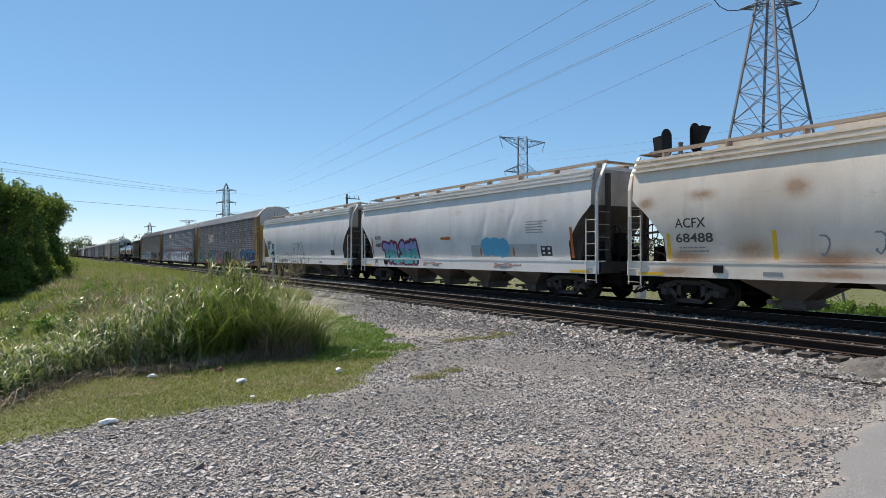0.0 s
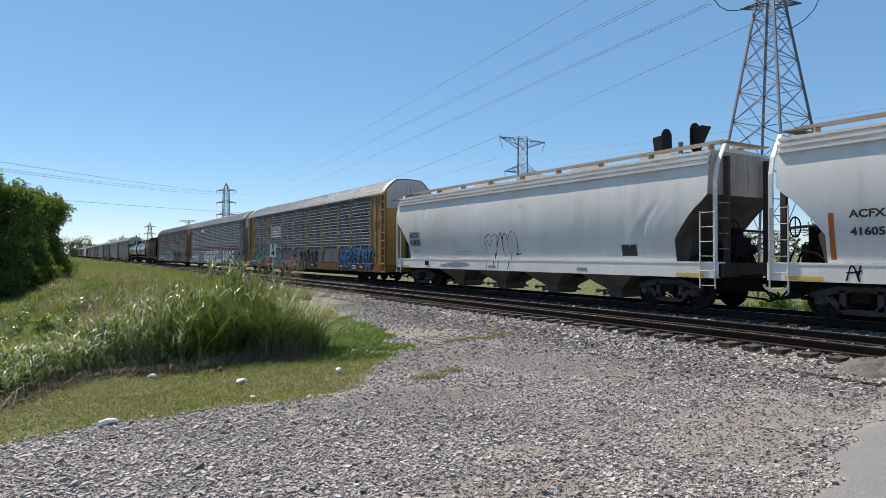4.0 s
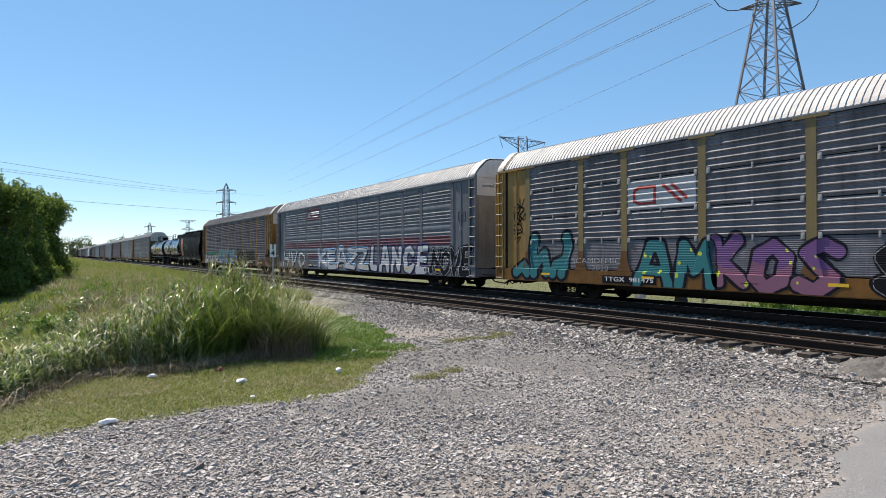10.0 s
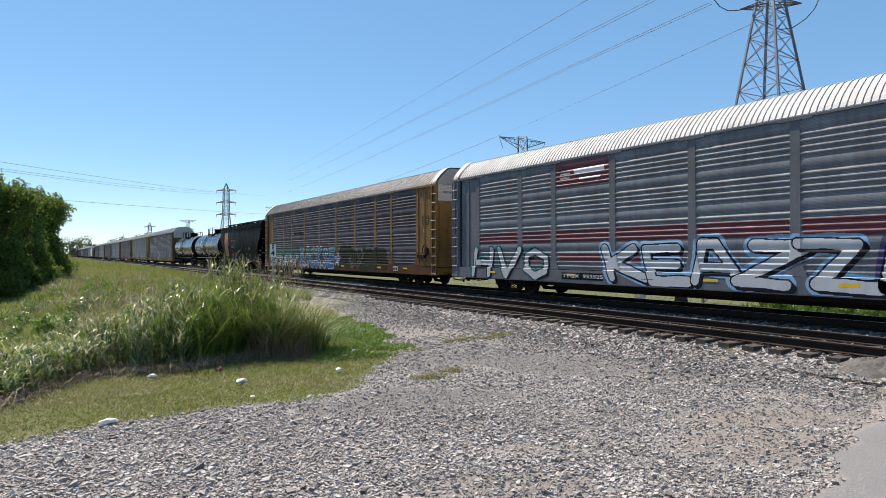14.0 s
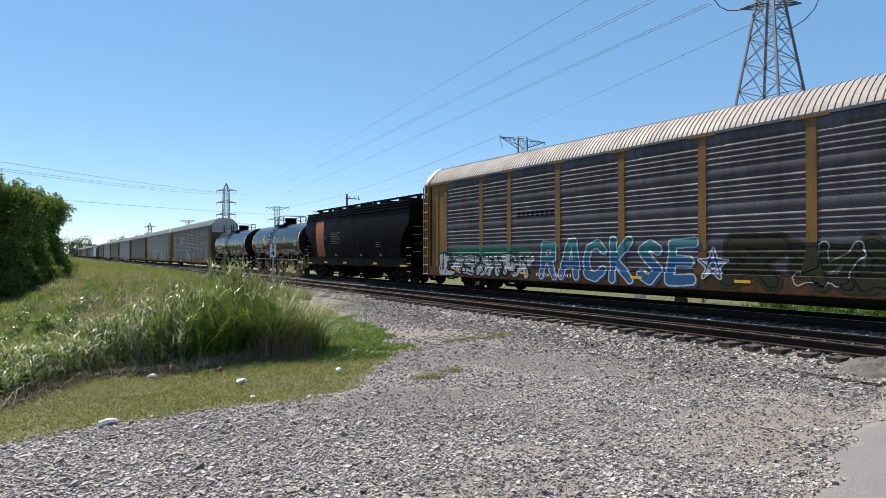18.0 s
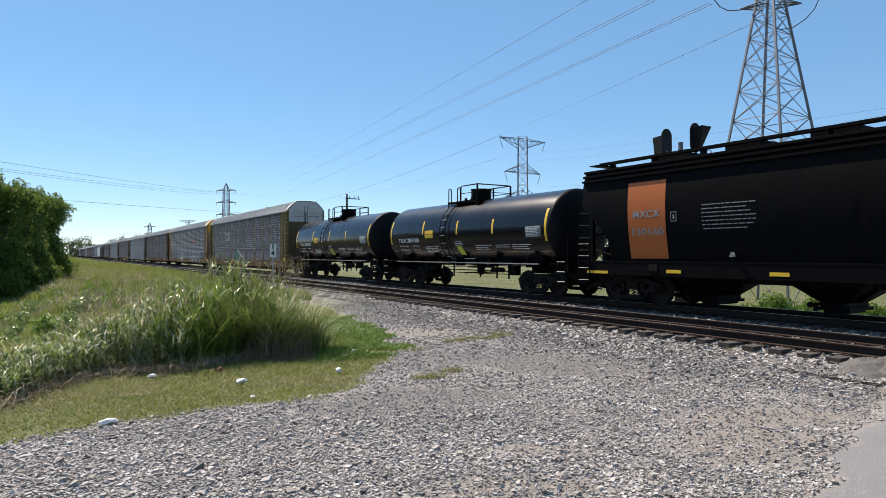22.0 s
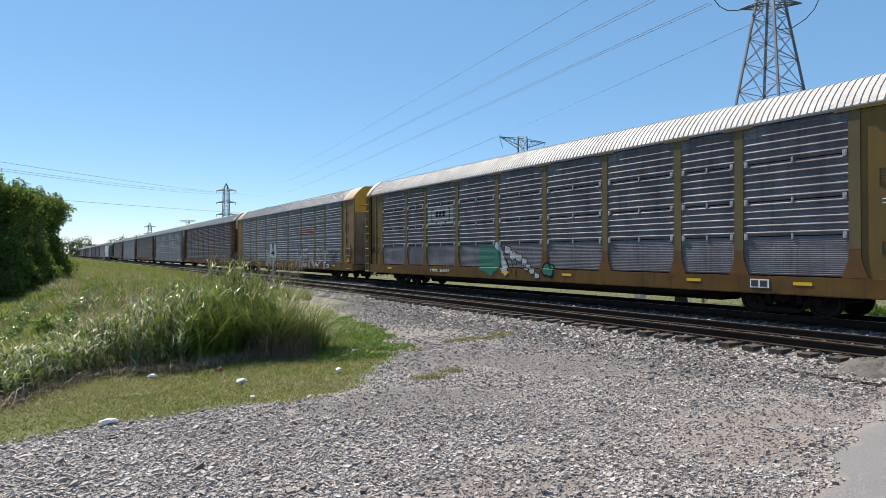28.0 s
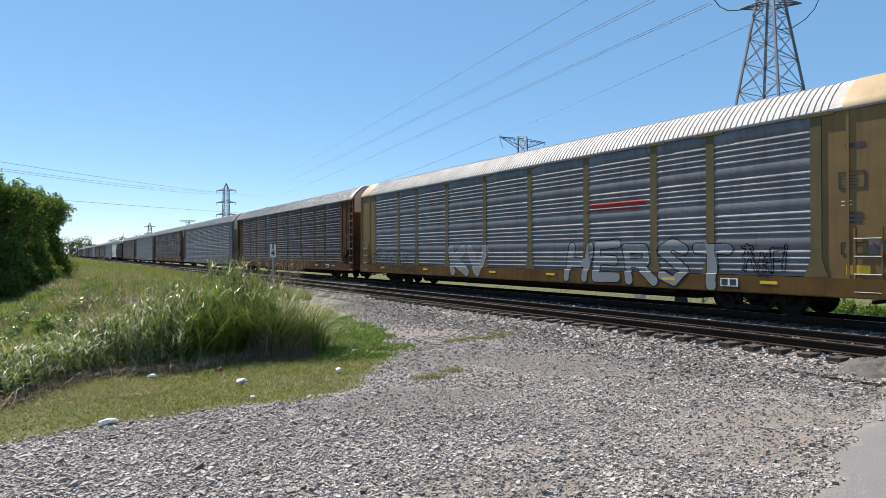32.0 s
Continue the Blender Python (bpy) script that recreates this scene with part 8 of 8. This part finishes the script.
def tagged_extras(car, surf):
    board(car, surf, 6.7, 7.8, 1.93, 2.66, M_PALEGR, "stencil_patch", "grey stencil patch", 0.003)
    painted("ACFX", 0.34, M_DARKST, car, 7.3, 2.48, surf, 0.9, thick=0.014)
    painted("41825", 0.34, M_DARKST, car, 7.25, 2.12, surf, 0.95, thick=0.014)
    fine_print(car, surf, 7.5, 1.75, 0.8, 2, M_GREYST, 81, 0.1, 0.05)
    thin_tag(car, surf, -0.95, 1.4, 0.95, 2.45, [[(0.03, 0.0), (0.06, 0.4), (0.0, 0.72), (0.05, 0.9), (0.16, 0.93), (0.2, 0.75), (0.12, 0.64), (0.08, 0.78)], [(0.2, 0.88), (0.32, 0.95), (0.36, 0.8), (0.3, 0.4), (0.24, 0.42)],
                                               [(0.34, 0.6), (0.46, 0.97), (0.5, 0.8), (0.52, 0.45), (0.55, 0.35), (0.58, 0.42)], [(0.5, 0.75), (0.56, 0.95), (0.64, 0.85), (0.68, 0.5), (0.72, 0.4)], [(0.66, 0.8), (0.76, 1.0), (0.88, 0.85), (0.9, 0.5), (0.85, 0.4), (0.98, 0.42)],
                                               [(0.26, 0.4), (0.24, 0.05)], [(0.72, 0.38), (0.64, 0.02)], [(0.4, 0.28), (0.36, 0.02)]], M_P_BLACK, 0.020, "thin black looping tag")
    fine_print(car, surf, 3.6, 1.65, 1.4, 2, M_GREYST, 83, 0.1, 0.045)
    blob(car, surf, 2.6, 4.4, 1.0, 1.2, M_GREYST, 78, 0.004, "grey stencil patch")
    board(car, surf, -6.5, -5.9, 1.5, 1.85, M_DARKST, "route_plate", "black plate with white squares", 0.005)


def black_extras(car, surf):
    board(car, surf, 4.1, 5.5, 1.42, 3.75, M_ORANGE, "orange_panel", "faded orange painted panel", 0.004)
    painted("MXCX", 0.30, M_GREYST, car, 4.8, 2.75, surf, 1.0, thick=0.004)
    painted("130160", 0.30, M_GREYST, car, 4.8, 2.22, surf, 1.15, thick=0.004)
    for q, z, w, h in ((3.72, 2.5, 0.2, 0.28),):
        for y0, y1, z0, z1 in ((q, q + w, z, z + 0.02), (q, q + w, z + h - 0.02, z + h), (q, q + 0.02, z + 0.02, z + h - 0.02), (q + w - 0.02, q + w, z + 0.02, z + h - 0.02), (q + 0.07, q + 0.13, z + 0.07, z + 0.2)):
            board(car, surf, y0, y1, z0, z1, M_GREYST, "route_plate", "small square stencil outline", 0.004)
    for q in (2.0, -1.75, -4.3):
        part("roller_bracket", Mesh().box(-1.62, -1.5, q - 0.05, q + 0.05, 1.48, 1.53).box(-1.62, -1.60, q - 0.09, q + 0.02, 1.50, 1.60), M_BRIGHT, car, "bare steel bracket")
    fine_print(car, surf, 2.9, 2.9, 1.6, 7, M_GREYST, 93, 0.11, 0.035)
    fine_print(car, surf, -3.6, 2.2, 0.6, 3, M_GREYST, 94, 0.11, 0.035)


# ---- tank cars ----
def tank(y, number, label):
    car = thing("tank_car", label, "freight car", "cars of the train")
    R, ZC = 1.50, 2.53

    def surf(y_, z):
        return -np.sqrt(np.maximum(R * R - (np.asarray(z) - ZC) ** 2, 0.01))
    if "shell" not in CACHE:
        m, n = Mesh(), 56
        head = [(6.25 + 0.42 * math.cos(radians(a)), max(0.01, R * math.sin(radians(a)))) for a in range(0, 91, 5)]

        def turned(rows):
            return [[(r * math.cos(2 * math.pi * i / n), yy, ZC + r * math.sin(2 * math.pi * i / n)) for i in range(n + 1)] for yy, r in rows]
        CACHE["shell"] = m.sheet(turned([(-6.25, R), (-3.1, R), (0, R), (3.1, R), (6.25, R)])).data("shell", M_TANK, True)
        for s in (-1, 1):
            CACHE["head", s] = Mesh().sheet(turned([(s * q, r) for q, r in head])).data("tank_head", M_HEAD, True)
    part("shell", CACHE["shell"], None, car, "glossy black tank shell")
    for s in (-1, 1):
        part("tank_head", CACHE["head", s], None, car, "dull black dished tank head")
    for q in (-4.3, -2.1, 0.1, 2.1, 4.3):
        part("weld_seam", Mesh().path([((R + 0.001) * math.cos(math.pi * a / 24), q, ZC + (R + 0.001) * math.sin(math.pi * a / 24)) for a in range(49)], 0.005, 4), M_TANK, car)
    for s in (-1, 1):
        part("stub_sill", Mesh().box(-0.35, 0.35, min(s * 4.0, s * 7.2), max(s * 4.0, s * 7.2), 0.80, 1.15), M_BLACK, car)
    part("side_rail", Mesh().box(-1.40, -1.34, -5.6, 5.6, 1.17, 1.21), M_BRIGHT, car, "scuffed steel side rail")
    for q in (-4.9, -2.5, 0.0, 2.5, 4.9):
        part("rail_bracket", Mesh().box(-1.38, -0.9, q - 0.04, q + 0.04, 1.05, 1.4), M_BLACK, car)
    for s in (-1, 1):
        part("saddle", Mesh().prism([(-1.1, 1.15), (1.1, 1.15), (1.16, 1.8), (0.9, 1.5), (0.5, 1.25), (-0.5, 1.25), (-0.9, 1.5), (-1.16, 1.8)], "y", s * 5.15 - 0.35, s * 5.15 + 0.35), M_BLACK, car)
        part("end_sill", Mesh().box(-1.42, 1.42, s * 7.1 - 0.12, s * 7.1 + 0.12, 0.90, 1.22), M_BLACK, car)
        part("end_platform", Mesh().box(-1.4, 1.4, s * 6.6 - 0.4, s * 6.6 + 0.4, 1.18, 1.22), M_BLACK, car)
        rail = Mesh().path([(-1.35, s * 7.12, 1.2), (-1.35, s * 7.12, 2.15), (1.35, s * 7.12, 2.15), (1.35, s * 7.12, 1.2)], 0.022, 6)
        for x in (-0.7, 0.0, 0.7):
            rail.tube((x, s * 7.12, 1.2), (x, s * 7.12, 2.15), 0.018, 6)
        part("end_handrail", rail, M_BLACK, car)
        ladder(car, -1.40, s * 6.65, s * 7.05, 0.5, 1.3, 0.35, M_BLACK, "step")
        truck(car, s * 5.15, 0.45)
        part("brake_gear", Mesh().box(-0.9, -0.6, s * 3.4 - 0.2, s * 3.4 + 0.2, 0.7, 1.1).tube((-1.0, s * 3.0, 0.9), (-1.0, s * 2.2, 0.9), 0.09, 8), M_BLACK, car)
    under = Mesh().tube((-0.9, -3.8, 0.86), (-0.9, 3.8, 0.86), 0.025, 6).tube((-0.6, -3.9, 0.72), (-0.6, 3.9, 0.72), 0.02, 6).tube((-1.0, -3.6, 1.0), (-1.0, 3.2, 1.0), 0.015, 6)
    part("brake_pipe", under, M_BLACK, car)
    for q in (-3.2, -2.4, -1.2, 0.9, 1.8, 2.9):
        part("pipe_hanger", Mesh().box(-0.93, -0.87, q - 0.02, q + 0.02, 0.55, 1.25), M_BLACK, car)
    part("bottom_outlet", Mesh().tube((0, 0, 1.25), (0, 0, 0.75), 0.18, 14).tube((0, 0, 0.75), (0, 0, 0.62), 0.1, 10).box(-0.9, 0.9, -0.04, 0.04, 0.7, 0.76).box(-0.4, 0.4, -0.5, 0.5, 0.95, 1.02), M_BLACK, car)
    # platform, manway, railing, ladder
    part("platform", Mesh().box(-0.9, 0.9, -1.05, 1.45, 3.97, 4.0).box(-0.9, -0.86, -1.05, 1.45, 3.90, 4.0).box(-0.9, -0.85, 1.36, 1.42, 3.72, 3.97).box(-0.9, -0.85, -1.02, -0.96, 3.72, 3.97), M_BLACK, car)
    man = part("manway", Mesh().tube((0, 0, 3.95), (0, 0, 4.50), 0.46, 28), M_BLACK, car, "black manway housing")
    part("cover", Mesh().tube((0, 0, 4.49), (0, 0, 4.54), 0.49, 28).tube((0, 0, 4.02), (0, 0, 4.10), 0.52, 28), M_BLACK, man)
    part("valve", Mesh().tube((0.1, 0.8, 4.0), (0.1, 0.8, 4.25), 0.12, 10).tube((-0.2, 0.95, 4.0), (-0.2, 0.95, 4.2), 0.07, 8).box(-0.3, 0.3, 0.6, 1.1, 4.0, 4.08), M_BLACK, car)
    part("railing", Mesh().path([(-0.92, 0.3, 3.98), (-0.92, 0.3, 4.62), (-0.92, 0.22, 4.66), (-0.92, -0.92, 4.66), (-0.88, -1.0, 4.66), (0.88, -1.0, 4.66), (0.92, -0.92, 4.66), (0.92, 1.3, 4.66), (0.88, 1.4, 4.64), (0.88, 1.4, 4.0)], 0.026, 6), M_BLACK, car, "black tubular railing round the manway")
    part("mid_rail", Mesh().path([(-0.92, 0.3, 4.32), (-0.92, -1.0, 4.32), (0.92, -1.0, 4.32), (0.92, 1.4, 4.32)], 0.016, 6), M_BLACK, car)
    for x, q in ((-0.92, -1.0), (0.92, -1.0), (0.92, 0.3)):
        part("rail_post", Mesh().box(x - 0.03, x + 0.03, q - 0.03, q + 0.03, 3.72, 4.66), M_BLACK, car)
    for q in (0.45, 1.2):
        part("grab_hoop", Mesh().path([(-0.92, q - 0.10, 3.85), (-0.92, q - 0.10, 4.55), (-0.92, q - 0.04, 4.61), (-0.92, q + 0.08, 4.61), (-0.92, q + 0.13, 4.55), (-0.92, q + 0.13, 3.85)], 0.024, 6), M_BLACK, car, "black tubular grab hoop at the ladder")
    lad = Mesh()
    for q in (0.62, 1.08):
        lad.path([(-R * math.cos(a) - 0.09 * math.cos(a), q, ZC + (R + 0.09) * math.sin(a)) for a in [radians(d) for d in range(-60, 75, 10)]], 0.022, 6)
    lad_ = part("side_ladder", lad, M_BLACK, car, "curved black ladder")
    for d in range(-56, 62, 13):
        a = radians(d)
        part("rung", Mesh().tube((-(R + 0.09) * math.cos(a), 0.62, ZC + (R + 0.09) * math.sin(a)), (-(R + 0.09) * math.cos(a), 1.08, ZC + (R + 0.09) * math.sin(a)), 0.016, 5), M_BRIGHT, lad_)
    for q, z0, z1 in ((6.1, 2.05, 3.25), (-6.1, 2.05, 3.25), (2.8, 2.5, 3.15), (-0.2, 2.45, 3.05), (-2.85, 2.4, 3.0)):
        board(car, surf, q - 0.06, q + 0.06, z0, z1, M_MARK, "reflector", "yellow reflective strip", 0.004)
    for z in (2.33, 2.52):
        board(car, surf, 1.85, 2.6, z, z + 0.17, M_MARK, "yellow_placard", "yellow information plate", 0.004)
    for k in range(6):
        board(car, surf, -0.50 + 0.012 * k, -0.10 + 0.012 * k, 1.54 + 0.06 * k, 1.60 + 0.06 * k, M_LIME, "lime_mark", "slanted yellow-green mark", 0.004)
    painted(number, 0.27, M_STENCIL, car, 4.25, 2.24, surf, 2.1, thick=0.006)
    painted("LD LMT 216 600", 0.10, M_STENCIL, car, 4.85, 1.96, surf, 0.95)
    painted("98200 KG", 0.10, M_STENCIL, car, 3.6, 1.96, surf, 0.6)
    painted("LT WT 69 400", 0.10, M_STENCIL, car, 4.85, 1.78, surf, 0.9)
    painted("31500 KG", 0.10, M_STENCIL, car, 3.6, 1.78, surf, 0.6)
    fine_print(car, surf, 2.7, 1.90, 1.35, 4, M_STENCIL, 101, 0.075, 0.035)
    fine_print(car, surf, 0.05, 2.1, 0.7, 3, M_STENCIL, 102, 0.075, 0.03)
    fine_print(car, surf, -1.5, 1.92, 1.2, 3, M_STENCIL, 103, 0.08, 0.03)
    fine_print(car, surf, -2.9, 1.92, 1.0, 2, M_STENCIL, 104, 0.08, 0.03)
    fine_print(car, surf, -4.0, 1.92, 1.2, 3, M_STENCIL, 105, 0.08, 0.03)
    part("data_table", board(car, surf, -5.85, -4.95, 2.2, 2.62, M_GREYST, "table_ground", "white printed table", 0.003).data.copy(), None, car)
    fine_print(car, surf, -4.98, 2.57, 0.84, 7, M_STENCIL, 106, 0.057, 0.035)
    board(car, surf, -0.9, 1.0, 1.36, 1.385, M_STENCIL, "small_writing", lift=0.005)
    for q in (-1.0,):
        ob = lettering(number, 0.2, M_STENCIL, car, pose(0.15, -6.678, 2.75, 90, 0, 0), "white lettering on the tank head", 1.1)
        for v in ob.data.vertices:
            rr = math.hypot(v.co.x + 0.7, v.co.y + 0.22)
            v.co.x += 0.55
            v.co.z -= 0.42 * (1 - math.sqrt(max(0.0, 1 - (rr / R) ** 2)))
    ends(car, 7.15)
    TRAIN.append((car, y))
    return car


# ---- the cars in order ----
hopper(4.2, 9.3, 4.72, 4, (M_HOPR, M_HOPR), "rust-stained dirty white covered hopper car", rusty_extras)
hopper(24.0, 9.3, 4.72, 4, (M_HOPW, M_HOPSILL), "dirty white covered hopper car with bubble-shaped spray paint", bubble_extras)
hopper(43.95, 9.3, 4.72, 4, (M_HOPW, M_HOPSILL), "light grey covered hopper car with a thin black tag", tagged_extras)
autorack(68.4, A_YELLOW, first_rack)
autorack(97.5, B_GREY, second_rack)
autorack(126.5, B_RUST, third_rack)
hopper(149.1, 7.75, 4.62, 3, (M_BLACK, M_BLACK), "black covered hopper car with an orange panel", black_extras)
tank(164.65, "TILX 203180", "glossy black tank car with yellow marks")
tank(179.75, "TILX 203182", "glossy black tank car with yellow marks")
autorack(201.8, A_OLIVE, fourth_rack)
autorack(231.2, B_TAN, fifth_rack)
LEAD = len(WHEELSETS)
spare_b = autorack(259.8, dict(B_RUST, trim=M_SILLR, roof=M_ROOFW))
spare_g = autorack(288.9, B_GREY)
spare_b["label"], spare_g["label"] = "rusty brown autorack far down the train", "grey autorack far down the train"
for i, kind in enumerate((spare_b, spare_g, spare_b)):
    TRAIN.append((copy_thing(kind, pose(FAR_X, 0, RAIL)), 318.0 + 29.1 * i))
hopper(398.5, 7.75, 4.62, 3, (M_BLACK, M_BLACK), "black covered hopper car far down the train")
hopper(415.5, 7.75, 4.62, 3, (M_HOPW, M_HOPW), "white covered hopper car far down the train")
for i in range(11):
    TRAIN.append((copy_thing(spare_b if i % 3 else spare_g, pose(FAR_X, 0, RAIL)), 438 + 29.1 * i))


def motions():
    times = [2.0 * i for i in range(17)]
    for car, y in TRAIN:
        walk(car, [(t, pose(FAR_X, y - moved(t), RAIL)) for t in times])
    ticks = [i / 15 for i in range(481)]
    for ws, q, r in WHEELSETS[:LEAD]:
        walk(ws, [(t, pose(0, q, r, math.degrees(moved(t) / r))) for t in ticks])


motions()
